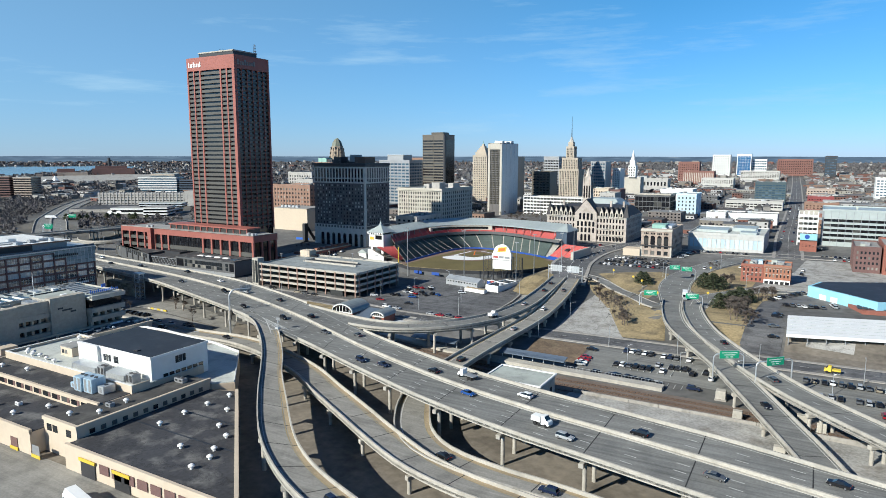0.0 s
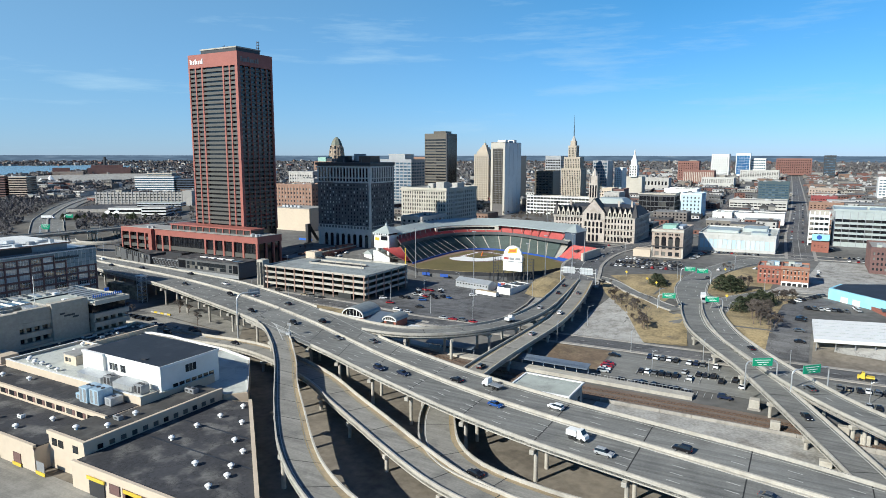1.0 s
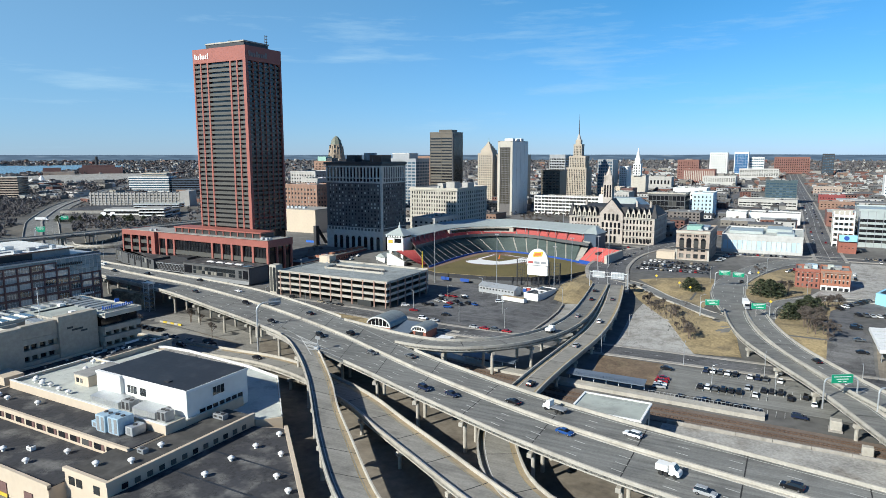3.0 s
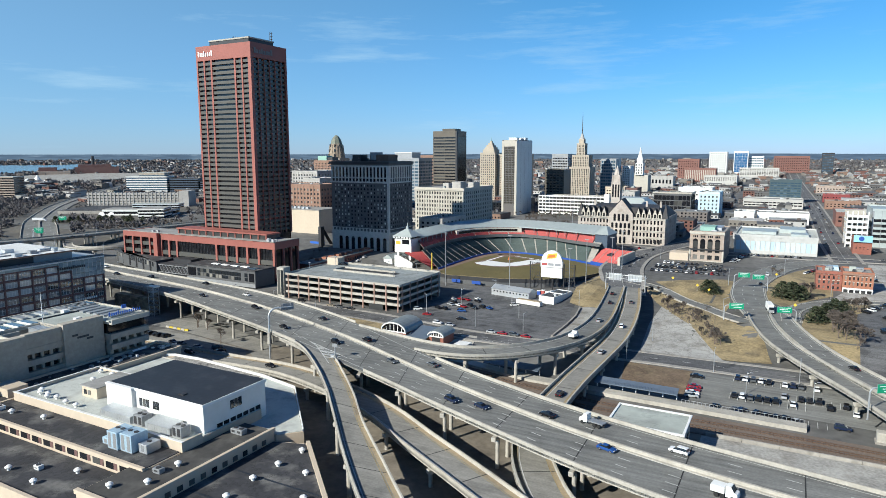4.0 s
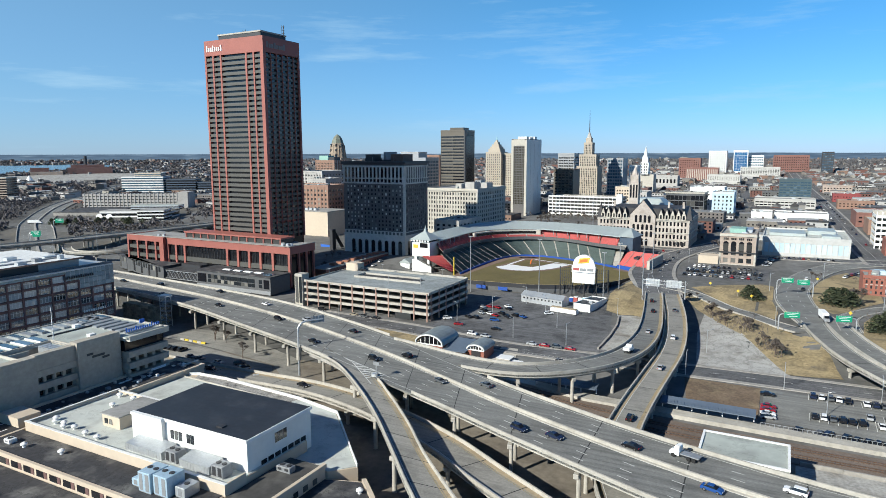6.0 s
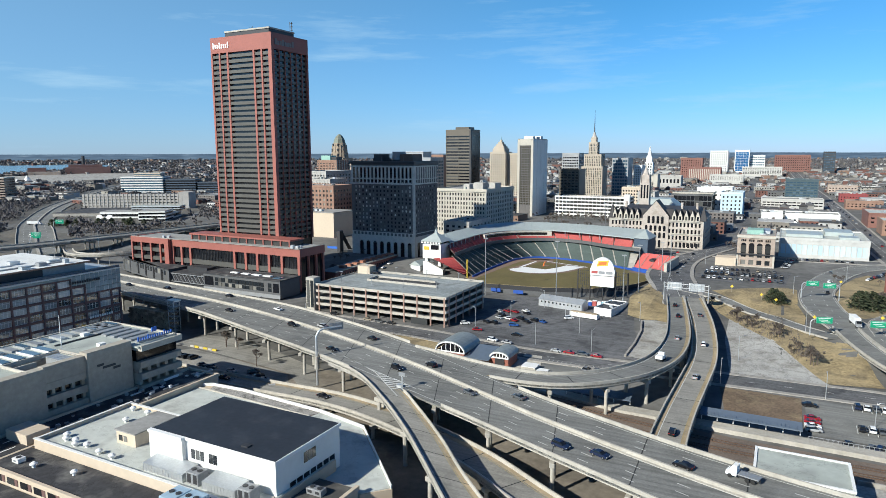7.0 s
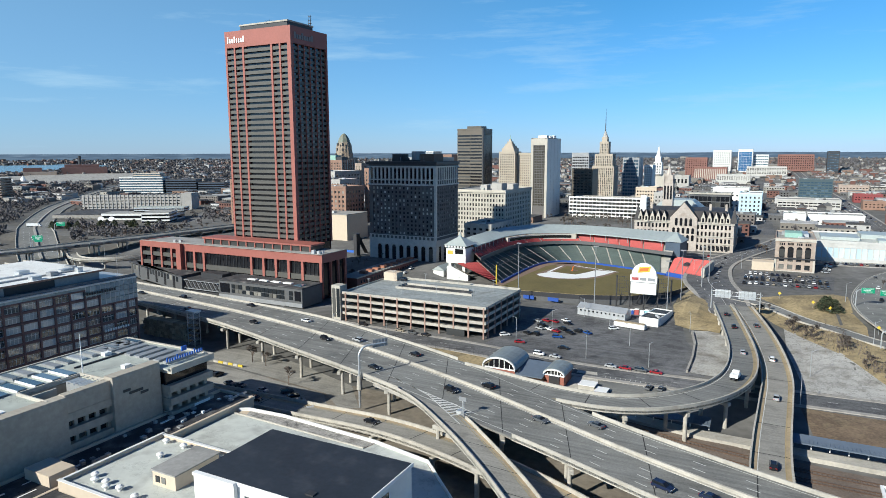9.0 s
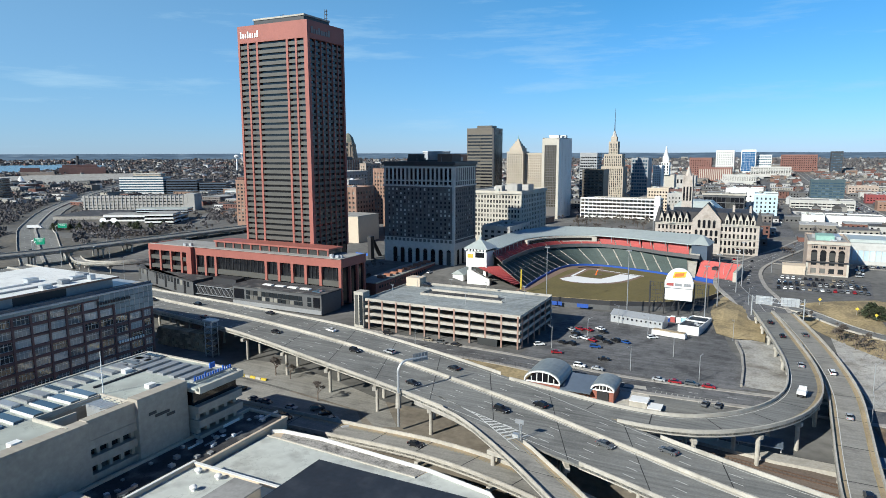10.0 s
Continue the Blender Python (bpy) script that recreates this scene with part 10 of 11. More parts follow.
def truck(x, y, z, heading, box_col, cab_col, length=7.0, label="white box truck", cat="truck", top=3.9):
    root = thing("truck", (x, y, z), label, cat)
    root.rotation_euler = (0, 0, heading)
    bm = boxes((-length, -0.2, -1.25, 1.25, 1.1, top))
    bmesh.ops.bevel(bm, geom=bm.edges[:], offset=0.06, segments=1, affect="EDGES")
    local("cargo_box", mesh_of("cargo_box", bm, box_col), root)
    local("cab", profile([(0.0, 0.6), (0.0, 2.9), (1.0, 2.95), (1.6, 1.9), (2.3, 1.6), (2.4, 0.6)], 1.15, cab_col, "cab", 0.08, 0.1), root)
    local("windscreen", profile([(1.03, 2.85), (1.65, 1.95), (1.72, 1.95), (1.1, 2.9)], 1.0, CARGLASS, "windscreen", 0.0, 0.05), root)
    local("chassis", mesh_of("chassis", boxes((-length, 2.2, -0.5, 0.5, 0.5, 1.05)), DARKM), root)
    big = mesh_of("wheel", tube(bmesh.new(), (0, -0.16, 0), (0, 0.16, 0), 0.5, 0.5, 12), TYRE)
    for wx in (1.4, -length + 1.2, -length + 2.4):
        for wy in (-1.0, 1.0):
            local("wheel", big, root, pose(wx, wy, 0.5))
    for wy in (-0.85, 0.85):
        local("headlight", HEADM, root, pose(2.38, wy, 0.95))
    return root


def at_road(left, right, z, f, lane, way):
    return on_road(left, right, z, f, lane, way)


truck(*at_road(B_L, B_R, B_Z, 0.47, 0.5, 1), WHITE, WHITE, 2.6, "white tractor unit without its trailer", "truck", 2.2)
truck(*at_road(M_L, M_R, M_Z, 0.645, 0.68, 1), WHITE, WHITE, 3.0, "white service van with roof ladders", "van", 2.5)
truck(*at_road(M_L, M_R, M_Z, 0.60, 0.2, -1), STEEL, WHITE, 4.6, "white recovery truck with a bare steel bed", "truck", 1.35)
# box truck stands in for a white and yellow bus on the junction road
truck(-56, 356, terrain(-56, 356) + 0.13, -1.4, WHITE, STEEL, 9, "white box truck in place of a bus on the junction road")
truck(-150, 82, terrain(-150, 82) + 0.1, 2.95, WHITE, WHITE, 11, "long white lorry in the delivery yard")
truck(10, 276, terrain(12, 269) + 0.1, 3.1, YELLOW, YELLOW, 3, "yellow pickup by the rail car park", "pickup", 1.7)
truck(-470, 268, 12.5, 2.9, WHITE, WHITE, 9, "white lorry on the expressway")
truck(-800, 448, terrain(-800, 448) + 0.2, 0.6, WHITE, WHITE, 12, "white lorry on the shoreline expressway")
fm = bpy.data.meshes.new("far_cars")
fm.from_pydata(FARCARS[0], [], FARCARS[1])
slots = []
for p, m_ in zip(fm.polygons, FARCARS[2]):
    if m_ not in slots:
        slots.append(m_)
        fm.materials.append(m_)
    p.material_index = slots.index(m_)
fm.update()
tagged(new("far_cars", fm), "black, grey and white cars parked and driving far off", "far cars", kind="stuff")


for x, y, c in ((-329.9, 411.3, "white"), (-330.3, 421.3, "silver"), (-331.2, 432.4, "white"), (-329.4, 402, "white")):
    car(x, y, terrain(x, y) + 0.15, 1.6, c, "sedan", "parked cars", "parked by the red brick hall")

# ---------------------------------------------------------------- trees
def grow(bm, twigs, base, direction, length, radius, depth, rng_):
    tip = base + direction * length
    tube(bm, base, tip, radius, radius * 0.6, 6 if depth > 1 else 4)
    if depth == 0:
        for _ in range(24):
            d = (direction + Vector((rng_.uniform(-1, 1), rng_.uniform(-1, 1), rng_.uniform(-0.3, 0.9)))).normalized()
            p = base + direction * length * rng_.uniform(0.3, 1.0)
            q = p + d * length * rng_.uniform(0.5, 1.0)
            side = d.cross(Vector((rng_.uniform(-1, 1), rng_.uniform(-1, 1), 0.3))).normalized() * length * 0.028
            vs = [twigs.verts.new(v) for v in (p, q + side, q - side)]
            twigs.faces.new(vs)
            for s_ in (-1, 1):
                m = (p + q) / 2
                e = m + (d * 0.6 + side.normalized() * s_ * 0.8) * length * 0.45
                vs = [twigs.verts.new(v) for v in (m - d * 0.022 * length, e, m + d * 0.022 * length)]
                twigs.faces.new(vs)
        return
    for k in range(rng_.choice((3, 3, 4))):
        a = rng_.uniform(0, 6.28)
        spread = rng_.uniform(0.35, 0.85)
        d = (direction + Vector((math.cos(a) * spread, math.sin(a) * spread, rng_.uniform(-0.1, 0.3)))).normalized()
        grow(bm, twigs, base + direction * length * rng_.uniform(0.6, 1.0), d, length * rng_.uniform(0.55, 0.75), radius * 0.55, depth - 1, rng_)


TREES = []
for sd in (1, 2, 3):
    r_ = random.Random(sd)
    tb, tw = bmesh.new(), bmesh.new()
    grow(tb, tw, Vector((0, 0, 0)), Vector((0.02, 0.03, 1)), 2.6, 0.16, 4, r_)
    TREES.append((mesh_of("trunk", tb, BARK), mesh_of("crown", tw, TWIG)))


def bare_tree(x, y, s, k, group="bare trees"):
    root = thing("bare_tree", (x, y, terrain(x, y) - 0.1), "leafless grey-brown winter tree", "tree", group)
    root.rotation_euler = (0, 0, x * 1.7)
    root.scale = (s, s, s * 0.9)
    local("trunk", TREES[k % 3][0], root)
    local("crown", TREES[k % 3][1], root)


EVER = []
for sd in (4, 5):
    r_ = random.Random(sd)
    tb = tube(bmesh.new(), (0, 0, 0), (0, 0, 4.6), 0.2, 0.05, 6)
    tw = bmesh.new()
    for i in range(900):
        h = r_.uniform(0.35, 5.2)
        rad = (2.9 * (1 - (h / 5.4) ** 1.6) + 0.2) * r_.uniform(0.35, 1.08)
        a = r_.uniform(0, 6.28)
        p = Vector((math.cos(a) * rad, math.sin(a) * rad, h + r_.uniform(-0.2, 0.2)))
        u = Vector((r_.uniform(-1, 1), r_.uniform(-1, 1), r_.uniform(-0.4, 0.6))) * 0.42
        v = Vector((r_.uniform(-1, 1), r_.uniform(-1, 1), r_.uniform(-0.4, 0.4))) * 0.3
        tw.faces.new([tw.verts.new(q) for q in (p - u, p + v, p + u, p - v)])
    EVER.append((mesh_of("trunk", tb, BARK), mesh_of("crown", tw, NEEDLE)))


def evergreen(x, y, s, k):
    root = thing("evergreen_tree", (x, y, terrain(x, y) - 0.1), "dense dark evergreen with an uneven crown", "tree", "evergreens")
    root.rotation_euler = (0, 0, x)
    root.scale = (s, s, s * 0.85)
    local("trunk", EVER[k % 2][0], root)
    local("crown", EVER[k % 2][1], root)


trng = random.Random(21)
for k in range(15):
    f = k / 14
    evergreen(-775 + 78 * f + trng.uniform(-4, 4), 446 + 60 * f + trng.uniform(-5, 5), trng.uniform(1.1, 1.9), k)
for k, (x, y, s) in enumerate(((-90, 404, 1.6), (-86, 401, 1.5), (-88, 408, 1.3), (-52, 396, 2.0), (-47, 394, 2.1), (-43, 398, 1.6), (-49, 402, 1.7), (-38, 346, 1.7), (-34, 352, 1.8), (-30, 361, 2.0), (-26, 369, 1.5), (-33, 358, 1.6))):
    evergreen(x, y, s, k)
k = 0
for x, y, s, n, sx, sy in ((-74, 304, 1.15, 4, 1.8, 2.5), (-80, 317, 0.75, 6, 1.8, 5), (-88, 336, 0.85, 9, 2.4, 8), (-98, 354, 0.9, 8, 2.8, 7), (-105, 364, 1.3, 4, 2, 3), (-118, 392, 0.9, 4, 4, 4), (-40, 404, 1.7, 4, 3, 3), (-29, 330, 1.6, 9, 3, 9), (-22, 318, 1.2, 5, 2.5, 8), (-30, 342, 1.5, 4, 3, 4), (-22, 377, 1.2, 6, 5, 4), (-18, 384, 1.0, 4, 3, 3), (-56, 470, 0.8, 4, 3, 8),
                           (-330, 590, 1.0, 10, 20, 16), (-270, 575, 0.9, 12, 40, 8), (-330, 760, 1.1, 22, 50, 30), (-420, 640, 1.0, 10, 25, 30), (-262, 770, 1.0, 14, 40, 14),
                           (-266, 213, 1.3, 1, 1, 1), (-292, 226, 1.3, 3, 8, 2), (-322, 216, 1.0, 3, 6, 2), (-285, 760, 1.2, 12, 38, 10), (-280, 720, 1.2, 14, 40, 18), (-275, 680, 1.1, 8, 40, 12), (-372, 413, 0.9, 5, 6, 6), (-372, 436, 0.9, 7, 6, 10), (-366, 464, 0.8, 5, 6, 5), (-362, 385, 0.9, 5, 5, 10), (-120, 600, 0.9, 6, 6, 30), (-30, 470, 0.7, 4, 6, 8),
                           (-660, 430, 1.1, 14, 24, 16), (-700, 455, 1.1, 14, 30, 14), (-640, 480, 1.1, 12, 20, 40), (-85, 700, 0.9, 8, 3, 50)):
    for i in range(n):
        bare_tree(x + trng.uniform(-sx, sx), y + trng.uniform(-sy, sy), s * trng.uniform(0.75, 1.2), k)
        k += 1
# low scrub on the banks
bm = bmesh.new()
for i in range(1300):
    c = trng.choice(((-84, 338, 8, 14), (-92, 358, 8, 12), (-100, 378, 8, 10), (-30, 380, 12, 18), (-90, 345, 8, 12), (-78, 315, 4, 8)))
    x, y = trng.gauss(c[0], c[2] * 0.5), trng.gauss(c[1], c[3] * 0.5)
    z = terrain(x, y)
    h, a = trng.uniform(0.5, 1.6), trng.uniform(0, 6.28)
    w = trng.uniform(0.06, 0.2)
    bm.faces.new([bm.verts.new(p) for p in ((x - w * math.cos(a), y - w * math.sin(a), z), (x + w * math.cos(a), y + w * math.sin(a), z), (x + trng.uniform(-0.5, 0.5), y + trng.uniform(-0.5, 0.5), z + h))])
tagged(part("scrub", bm, TWIG), "brown leafless scrub on the banks", "scrub", kind="stuff")

# ---------------------------------------------------------------- far city
HOUSE = mat("house_walls", (0.4, 0.36, 0.32), 0.85, 0.12, palette=((0.163, 0.073, 0.056), (0.258, 0.249, 0.232), (0.396, 0.391, 0.378), (0.138, 0.065, 0.052), (0.189, 0.172, 0.150), (0.206, 0.129, 0.095), (0.103, 0.103, 0.103), (0.292, 0.275, 0.241), (0.430, 0.430, 0.421), (0.146, 0.129, 0.120)))
HROOF = mat("house_roofs", (0.3, 0.3, 0.3), 0.85, 0.15, palette=((0.065, 0.063, 0.060), (0.146, 0.146, 0.144), (0.327, 0.335, 0.335), (0.086, 0.077, 0.071), (0.258, 0.267, 0.267), (0.103, 0.086, 0.077), (0.189, 0.191, 0.191), (0.112, 0.112, 0.116), (0.056, 0.053, 0.053), (0.361, 0.361, 0.361)))
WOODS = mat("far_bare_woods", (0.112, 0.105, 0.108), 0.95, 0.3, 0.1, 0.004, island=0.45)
frng = random.Random(77)


def raw_boxes(out, x0, x1, y0, y1, z0, z1, ang=0.0, cx=0.0, cy=0.0):
    base = len(out[0])
    ca, sa = math.cos(ang), math.sin(ang)
    for z in (z0, z1):
        for x, y in ((x0, y0), (x1, y0), (x1, y1), (x0, y1)):
            dx, dy = x - cx, y - cy
            out[0].append((cx + dx * ca - dy * sa, cy + dx * sa + dy * ca, z))
    for f in ((4, 5, 6, 7), (0, 1, 5, 4), (1, 2, 6, 5), (2, 3, 7, 6), (3, 0, 4, 7)):
        out[1].append(tuple(base + i for i in f))


def in_view(x, y):
    d = math.atan2(-(x + 60), y - 20)
    return -0.16 < d < 1.22


def finish(name, out, material, label, category):
    me = bpy.data.meshes.new(name)
    me.from_pydata(out[0], [], out[1])
    me.materials.append(material)
    me.update()
    return tagged(new(name, me), label, category, kind="stuff")


KEEP = FOOT + [(-345, -222, 655, 795), (-340, -262, 790, 835), (-222, -174, 640, 735), (-980, -800, 590, 720), (-1250, -1070, 860, 990), (-800, -690, 490, 570), (-880, -760, 540, 620), (-1340, -1250, 610, 690), (-1010, -920, 895, 985), (-320, -130, 380, 580), (-130, 160, 380, 625), (-640, -560, 200, 620)]
walls, roofs, wood, panes = ([], []), ([], []), ([], []), ([], [])


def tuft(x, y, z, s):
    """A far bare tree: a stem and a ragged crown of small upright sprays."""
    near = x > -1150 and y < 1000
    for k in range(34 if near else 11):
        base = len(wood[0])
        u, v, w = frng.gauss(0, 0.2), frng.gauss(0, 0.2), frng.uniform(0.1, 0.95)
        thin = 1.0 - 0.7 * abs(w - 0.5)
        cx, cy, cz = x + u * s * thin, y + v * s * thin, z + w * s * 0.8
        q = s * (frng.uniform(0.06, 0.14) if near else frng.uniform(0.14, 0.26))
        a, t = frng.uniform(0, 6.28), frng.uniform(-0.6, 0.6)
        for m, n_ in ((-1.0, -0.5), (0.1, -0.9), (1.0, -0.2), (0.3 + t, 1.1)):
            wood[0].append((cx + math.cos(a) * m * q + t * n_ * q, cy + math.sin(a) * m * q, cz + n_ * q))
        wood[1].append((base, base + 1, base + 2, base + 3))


def far_block(x, y, big):
    z = terrain(x, y)
    w, d = (frng.uniform(14, 42), frng.uniform(12, 30)) if big else (frng.uniform(7, 11), frng.uniform(9, 15))
    h = frng.choice((4, 5, 6, 8, 11)) if big else frng.uniform(6, 9)
    ang = 0.06 * frng.uniform(-1, 1)
    raw_boxes(walls, x - w / 2, x + w / 2, y - d / 2, y + d / 2, z - 1, z + h, ang, x, y)
    if big:
        raw_boxes(roofs, x - w / 2 - 0.3, x + w / 2 + 0.3, y - d / 2 - 0.3, y + d / 2 + 0.3, z + h, z + h + 0.6, ang, x, y)
        if y < 1700:
            n, fl = int(w / 4), max(1, int(h / 3.6))
            for j in range(fl):
                for i in range(n):
                    if frng.random() < 0.85:
                        xx, zz = x - w / 2 + (i + 0.5) * w / n, z + 1.2 + j * 3.5
                        raw_boxes(panes, xx - 0.9, xx + 0.9, y - d / 2 - 0.12, y - d / 2 + 0.3, zz, zz + 1.7, ang, x, y)
        for _ in range(frng.randint(0, 3)):
            rx, ry, s = x + frng.uniform(-0.35, 0.35) * w, y + frng.uniform(-0.35, 0.35) * d, frng.uniform(1.5, 4)
            raw_boxes(roofs, rx, rx + s, ry, ry + s, z + h + 0.6, z + h + frng.uniform(1.4, 3.4))
    else:
        b = len(roofs[0])
        for px, py, pz in ((-0.55, -0.55, 0), (0.55, -0.55, 0), (0.55, 0.55, 0), (-0.55, 0.55, 0), (0, -0.55, 1), (0, 0.55, 1)):
            roofs[0].append((x + px * w, y + py * d, z + h + pz * w * 0.42))
        for f in ((0, 4, 5, 3), (1, 2, 5, 4), (0, 1, 4), (2, 3, 5)):
            roofs[1].append(tuple(b + i for i in f))


SHORE = [tuple(p[:2]) for p in smooth([(-580, 318), (-660, 362), (-740, 408), (-828, 462), (-1010, 598), (-1195, 765), (-1375, 940), (-1700, 1300)], 14)]


def inside(p, poly):
    hit_ = False
    for (x0, y0), (x1, y1) in zip(poly, poly[1:] + poly[:1]):
        if (y0 > p[1]) != (y1 > p[1]) and p[0] < x0 + (p[1] - y0) / (y1 - y0) * (x1 - x0):
            hit_ = not hit_
    return hit_


LAKE = [(-2300, 560), (-2140, 1040), (-2280, 1362), (-2320, 1560), (-2400, 1740), (-2620, 1730), (-2660, 1530), (-2790, 1340), (-3100, 1000), (-3100, 560)]
FIELD = [(-1780, 940), (-1640, 1050), (-1640, 1180), (-1750, 1350), (-1930, 1470), (-2040, 1370), (-2090, 1180), (-2070, 1060)]


def blocked(x, y):
    if x < -1600 and (inside((x, y), LAKE) or inside((x, y), FIELD)):
        return True
    if any(a - 12 < x < b + 12 and c - 12 < y < d + 14 for a, b, c, d in KEEP):
        return True
    if abs(x - np.interp(y, (540, 900, 1200, 1680, 2090, 2700), (-14, -21, -26, -37, -48, -66))) < 24 or abs(x - np.interp(y, (700, 1000, 1300, 1850, 2450), (-120, -128, -134, -150, -170))) < 15:
        return True
    return x < -540 and min((x - a) ** 2 + (y - b) ** 2 for a, b in SHORE) < 27 ** 2


y = 650.0
while y < 3500:
    step = 26 + (y - 560) * 0.010
    x = -3900.0
    while x < 420:
        px, py = x + frng.uniform(-5, 5), y + frng.uniform(-5, 5)
        x += step * (1.25 if y > 1500 else 1.0) * (0.72 if -520 < x < 260 else 1.0)
        if not in_view(px, py) or blocked(px, py) or px * px + py * py > 3450 ** 2:
            continue
        west = px < -500 - (py - 600) * 0.35
        u = frng.random()
        if py < 950:
            if u < 0.5:
                far_block(px, py, True)
            else:
                tuft(px, py, terrain(px, py) - 0.5, frng.uniform(6, 9))
        elif py > 2600:
            if u < 0.28:
                far_block(px, py, u < 0.11)
            for _ in range(3):
                tuft(px + frng.uniform(-20, 20), py + frng.uniform(-20, 20), terrain(px, py) - 1, frng.uniform(9, 14))
        elif west:
            if u < 0.26:
                far_block(px, py, u < 0.05)
            for _ in range(4):
                tuft(px + frng.uniform(-13, 13), py + frng.uniform(-13, 13), terrain(px, py) - 1, frng.uniform(7, 12))
        else:
            big = u < (0.55 if py < 1500 else 0.3)
            if u < 0.8:
                far_block(px, py, big)
            for _ in range(2 if u > 0.3 else 1):
                tuft(px + frng.uniform(-12, 12), py + frng.uniform(-12, 12), terrain(px, py) - 0.5, frng.uniform(6, 10))
    y += step * 0.9
# wooded flats and shore to the west
for i in range(9000):
    px = frng.uniform(-3600, -560)
    py = frng.uniform(0.10, 0.95) * -px + frng.uniform(-40, 60)
    if blocked(px, py) or not in_view(px, py) or px * px + py * py > 3450 ** 2:
        continue
    tuft(px, py, terrain(px, py) - 0.5, frng.uniform(6, 11) * (1 - 0.00006 * px))
    if frng.random() < 0.07 and (px < -1500 or py > 1100):
        far_block(px + 12, py + 8, frng.random() < 0.35)
# thickets round the shoreline expressway
for i in range(4200):
    px, py = frng.uniform(-1500, -600), frng.uniform(250, 1050)
    if blocked(px, py) or not 0.36 < py / -px < 0.95 or noise.noise((px * 0.008, py * 0.008, 5)) < -0.12:
        continue
    tuft(px, py, terrain(px, py) - 0.5, frng.uniform(5, 10))
finish("far_city_walls", walls, HOUSE, "far brick and stucco houses and shops", "far houses")
finish("far_city_roofs", roofs, HROOF, "far grey, brown and white roofs", "far roofs")
finish("far_city_windows", panes, GLASSD, "far dark shop and office windows", "far windows")
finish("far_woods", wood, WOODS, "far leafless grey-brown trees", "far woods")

# self-lit rim of distant hills all round the horizon, haze put into its colour
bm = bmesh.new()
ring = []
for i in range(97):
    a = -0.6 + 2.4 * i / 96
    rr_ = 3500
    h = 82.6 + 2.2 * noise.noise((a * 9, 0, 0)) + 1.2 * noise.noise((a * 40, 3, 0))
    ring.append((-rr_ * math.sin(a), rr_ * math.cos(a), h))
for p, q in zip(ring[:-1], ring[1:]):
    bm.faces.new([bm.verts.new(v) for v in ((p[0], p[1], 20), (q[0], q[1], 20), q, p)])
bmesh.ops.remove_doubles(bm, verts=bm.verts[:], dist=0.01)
# emission only: blue-grey haze tones glow here, no sunlight needed
HILLS = bpy.data.materials.new("hazy_hills_glow")
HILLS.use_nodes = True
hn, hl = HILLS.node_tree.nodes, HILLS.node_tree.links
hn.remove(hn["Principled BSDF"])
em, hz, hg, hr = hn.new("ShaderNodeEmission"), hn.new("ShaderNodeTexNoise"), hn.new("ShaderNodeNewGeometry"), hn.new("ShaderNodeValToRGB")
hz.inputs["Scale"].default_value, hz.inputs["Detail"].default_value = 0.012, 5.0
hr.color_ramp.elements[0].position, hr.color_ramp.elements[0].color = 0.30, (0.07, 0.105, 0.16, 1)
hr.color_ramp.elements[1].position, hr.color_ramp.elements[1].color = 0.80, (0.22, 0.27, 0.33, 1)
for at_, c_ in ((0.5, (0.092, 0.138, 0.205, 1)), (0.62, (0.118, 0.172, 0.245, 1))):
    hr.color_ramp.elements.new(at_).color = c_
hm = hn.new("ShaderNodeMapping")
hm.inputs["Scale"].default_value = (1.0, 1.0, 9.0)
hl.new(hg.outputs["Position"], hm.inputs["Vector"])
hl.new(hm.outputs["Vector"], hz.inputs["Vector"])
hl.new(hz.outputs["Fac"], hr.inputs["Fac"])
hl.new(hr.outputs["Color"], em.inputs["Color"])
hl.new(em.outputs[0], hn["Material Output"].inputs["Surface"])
tagged(part("backdrop", bm, HILLS), "self-lit backdrop of distant wooded hills in blue-grey haze on the horizon", "hills", kind="structure")

# the lake and the dry field before it
def draped(name, poly, lift, material, label, category):
    bm = bmesh.new()
    xs, ys = [p[0] for p in poly], [p[1] for p in poly]
    g = 20
    for i in range(int(min(xs) // g), int(max(xs) // g) + 1):
        for j in range(int(min(ys) // g), int(max(ys) // g) + 1):
            if inside(((i + 0.5) * g, (j + 0.5) * g), poly):
                bm.faces.new([bm.verts.new((a, b, terrain(a, b) + lift)) for a, b in ((i * g, j * g), (i * g + g, j * g), (i * g + g, j * g + g), (i * g, j * g + g))])
    bmesh.ops.remove_doubles(bm, verts=bm.verts[:], dist=0.01)
    tagged(part(name, bm, material), label, category, kind="structure")


draped("water", LAKE, 2.0, WATER, "pale blue lake water in the distance", "water")
draped("ground_far_field", FIELD, 1.5, DUSTY, "dry tan field by the lake", "grass")

# landmarks on the skyline
EW = thing("white_spire_tower", (-306, 1264, 8), "white terracotta tower with a tapering spire", "tower")
z = terrain(-306, 1264)
part("lower_block", boxes((-322, -290, 1262, 1290, z, 44)), STONEW, EW)
part("shaft", boxes((-313, -299, 1258, 1272, 44, 66)), WHITEW, EW)
part("upper_shaft", boxes((-311, -301, 1260, 1270, 66, 76)), WHITEW, EW)
part("spire", tube(bmesh.new(), (-306, 1265, 76), (-306, 1265, 95), 4.6, 0.3, 8), WHITEW, EW)
for k in range(12):
    part("window", boxes((-312 + (k % 3) * 4.6, -310.2 + (k % 3) * 4.6, 1257.85, 1257.98, 46 + (k // 3) * 5, 49 + (k // 3) * 5)), GLASSD, EW)
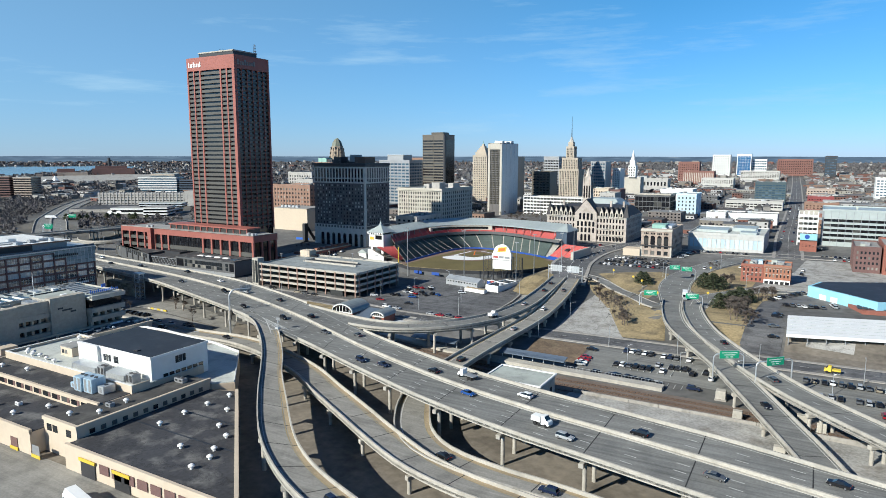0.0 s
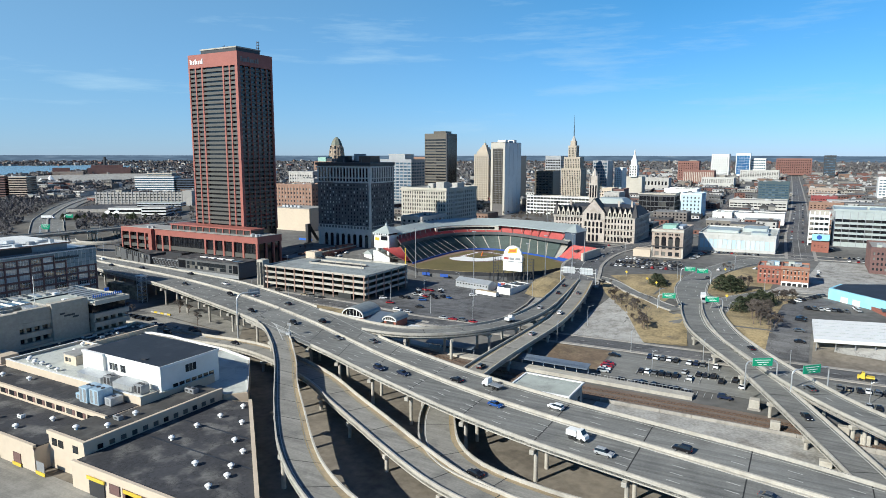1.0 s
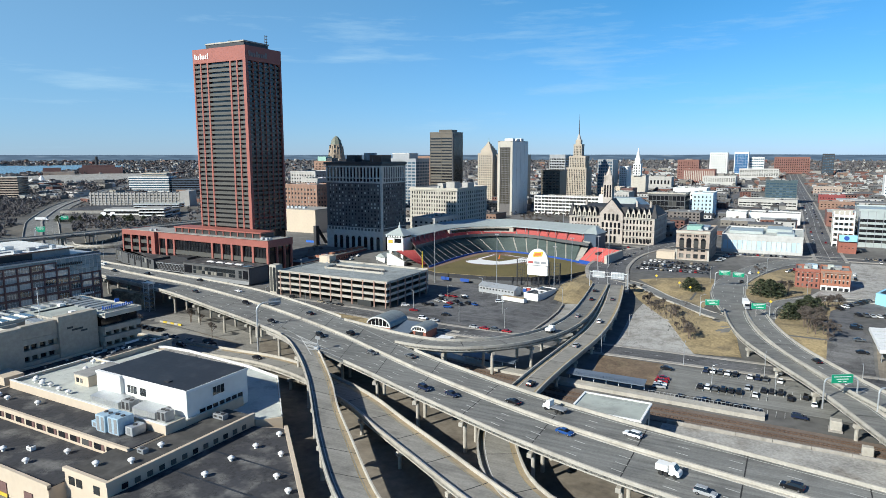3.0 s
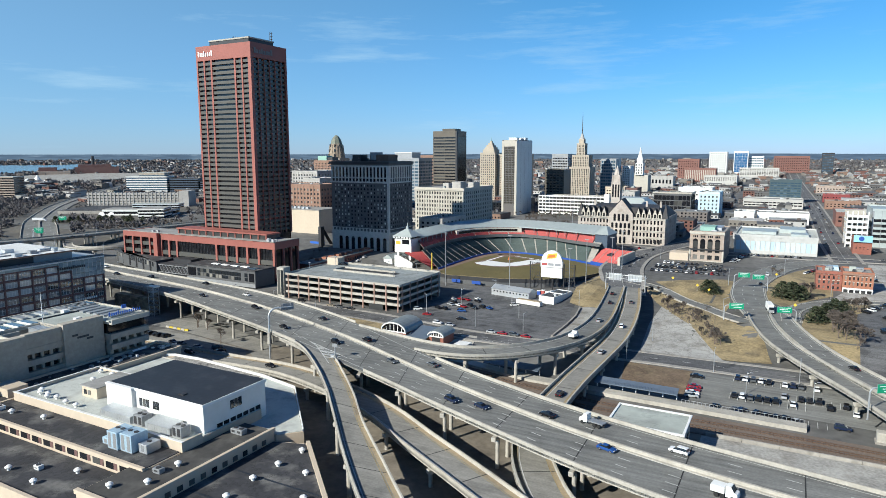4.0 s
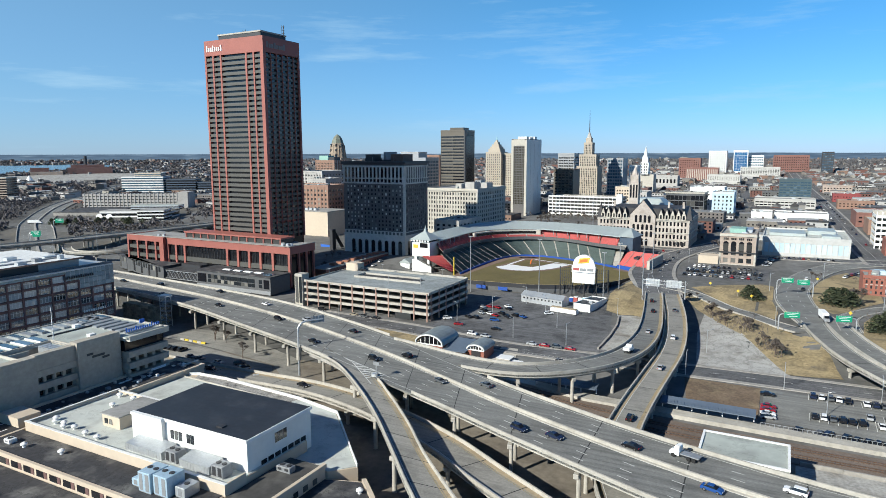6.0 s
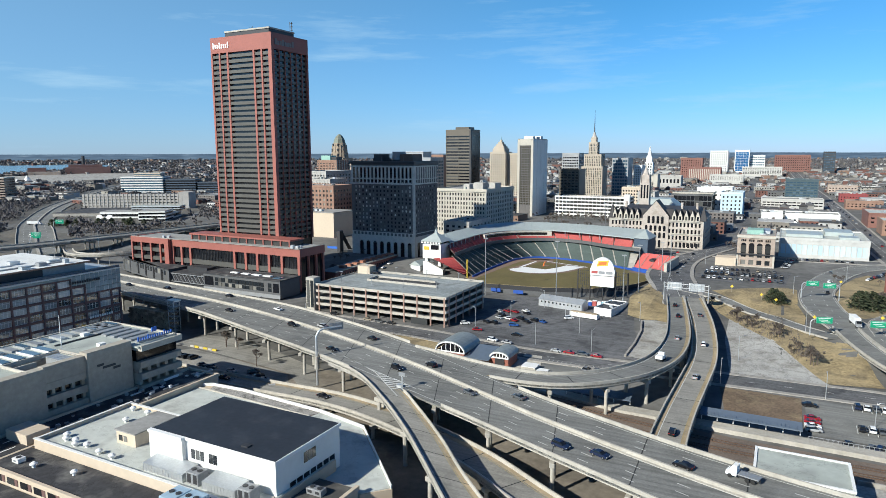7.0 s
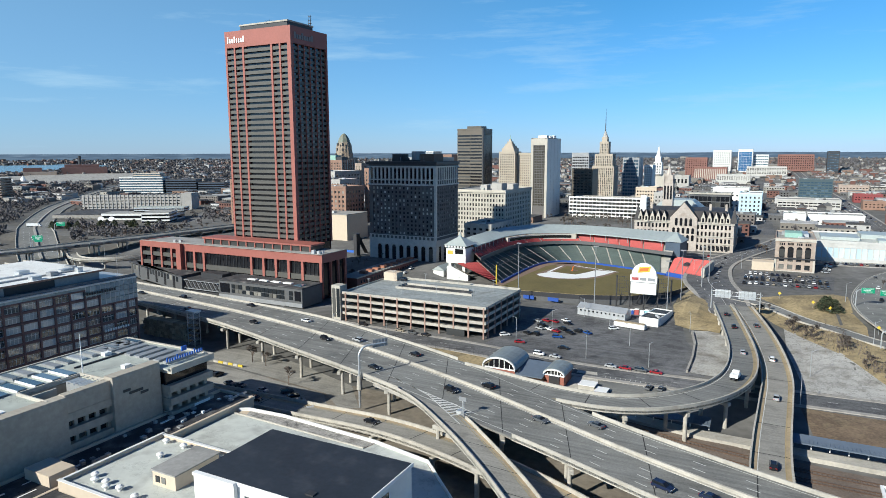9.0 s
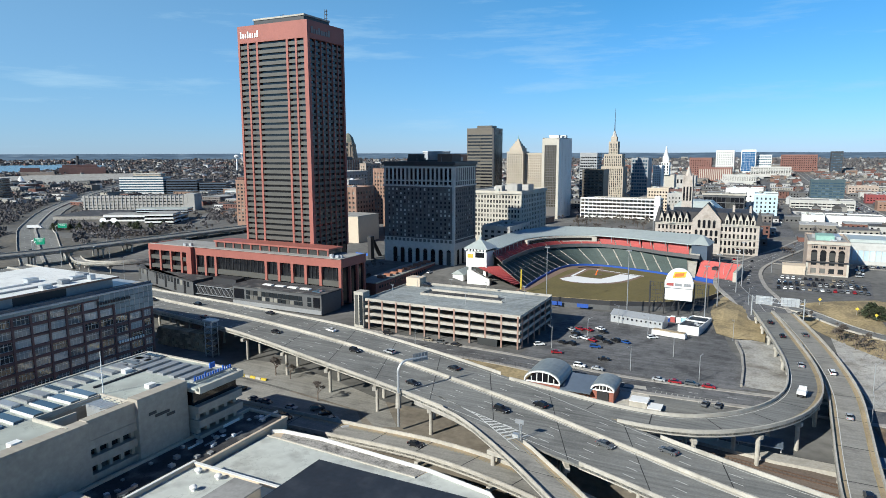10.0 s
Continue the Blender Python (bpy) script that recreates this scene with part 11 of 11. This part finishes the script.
FARBRICK = mat("weathered_red_brick", (0.215, 0.105, 0.085), 0.88, 0.18, 0.3, 0.03)
BLUEGL = glass("deep_blue_glass", (0.02, 0.10, 0.24), (0.04, 0.14, 0.3), 0.5, 0.15)
for nm, lb, b, m, gm, fc in (
        ("white_hospital", "white gridded hospital block", (-299, -246, 2300, 2340, 20, 88), WHITEW, GLASS, (9, 11, 2, 0.5, 0.55, 4, 2)),
        ("blue_glass_hospital", "white block with a blue glass front", (-226, -184, 2300, 2330, 20, 90), WHITEW, BLUEGL, (5, 12, 2, 0.96, 0.92, 4, 5)),
        ("white_clinic", "low white clinic block", (-183, -140, 2320, 2350, 20, 74), WHITEW, GLASSB, (8, 6, 1, 0.8, 0.5, 3, 2)),
        ("red_hospital", "large red brick hospital", (-114, -12, 2400, 2450, 22, 74), FARBRICK, GLASSD, (16, 8, 2, 0.5, 0.5, 4, 3)),
        ("red_slab_pair", "red brick slab block", (-335, -280, 1900, 1930, 16, 68), FARBRICK, GLASSD, (9, 9, 2, 0.4, 0.4, 4, 3)),
        ("striped_block", "red and white striped block", (-297, -222, 1750, 1780, 14, 46), FARBRICK, STONEW, (17, 1, 1, 0.45, 0.95, 2, 2)),
        ("white_wide_block", "wide white hospital wing far off", (-236, -166, 1640, 1680, 12, 32), GREYC, GLASSD, (14, 4, 1, 0.6, 0.4, 8, 2)),
        ("white_wide_block", "wide white clinic slab", (-190, -90, 2050, 2090, 16, 42), GREYC, GLASSD, (16, 5, 1, 0.7, 0.4, 6, 2)),
        ("blue_slim_tower", "slim blue-grey glass tower far off", (20, 52, 2350, 2380, 20, 84), DARKM, GLASSB, (5, 12, 1, 0.8, 0.5, 4, 2)),
        ("white_blue_office", "white and blue office", (90, 130, 1350, 1380, 10, 46), WHITEW, GLASSB, (7, 6, 1, 0.7, 0.5, 4, 2)),
        ("red_warehouse", "long red brick warehouse", (-10, 60, 800, 860, 8, 22), FARBRICK, GLASSD, (12, 2, 1, 0.5, 0.4, 3, 2)),
        ("red_warehouse", "low brown brick warehouse beside the avenue", (-6, 40, 730, 770, 8, 21), BRICKO, GLASSD, (9, 2, 1, 0.5, 0.4, 3, 2)),
        ("beige_block", "tall beige apartment block far off", (-560, -520, 1200, 1230, 10, 60), SAND, GLASSD, (7, 10, 1, 0.5, 0.4, 3, 2)),
        ("dark_church", "dark stone church hall with a green roof", (-330, -270, 1420, 1450, 12, 36), STONE, GLASSD, (8, 1, 2, 0.5, 0.6, 6, 4))):
    facade_building(nm, lb, b, m, {"s": fc}, gm, ROOFW, cap=0)
for x, y, h in ((-1700, 1650, 62), (-2300, 2300, 70)):
    wt_ = thing("water_tower", (x, y, terrain(x, y)), "white water tower on the skyline", "water tower", "water towers")
    z = terrain(x, y)
    part("stem", tube(bmesh.new(), (x, y, z), (x, y, h + 6), 2.5, 2.0, 8), WHITE, wt_)
    part("tank", tube(tube(bmesh.new(), (x, y, h + 6), (x, y, h + 12), 4, 9, 12), (x, y, h + 12), (x, y, h + 18), 9, 4, 12), WHITE, wt_)
PLT = thing("old_waterworks", (-2060, 1250, 18), "old red brick waterworks with a tall chimney by the lake", "factory")
z = terrain(-2060, 1250) - 2
part("low_hall", rotbox(bmesh.new(), (-2105, 1185), (-2050, 1262), 40, z, z + 13), SAND, PLT)
part("low_roof", rotbox(bmesh.new(), (-2112, 1200), (-2085, 1240), 26, z + 13, z + 25), BRICK, PLT)
part("high_hall", rotbox(bmesh.new(), (-2085, 1300), (-2010, 1402), 50, z, z + 24), BRICK, PLT)
part("high_roof", rotbox(bmesh.new(), (-2092, 1315), (-2035, 1392), 30, z + 24, z + 33), BRICK, PLT)
part("chimney", tube(bmesh.new(), (-2075, 1355, z), (-2075, 1355, z + 60), 6, 4.5, 10), DARKM, PLT)
TT = thing("white_tent", (-1745, 985, 12), "white peaked event tent on the field", "tent")
z = terrain(-1745, 985)
for k in range(3):
    part("peak", tube(bmesh.new(), (-1760 + k * 14, 968 + k * 17, z), (-1760 + k * 14, 968 + k * 17, z + (20 if k == 1 else 12)), 14, 0.5, 10), WHITE, TT)
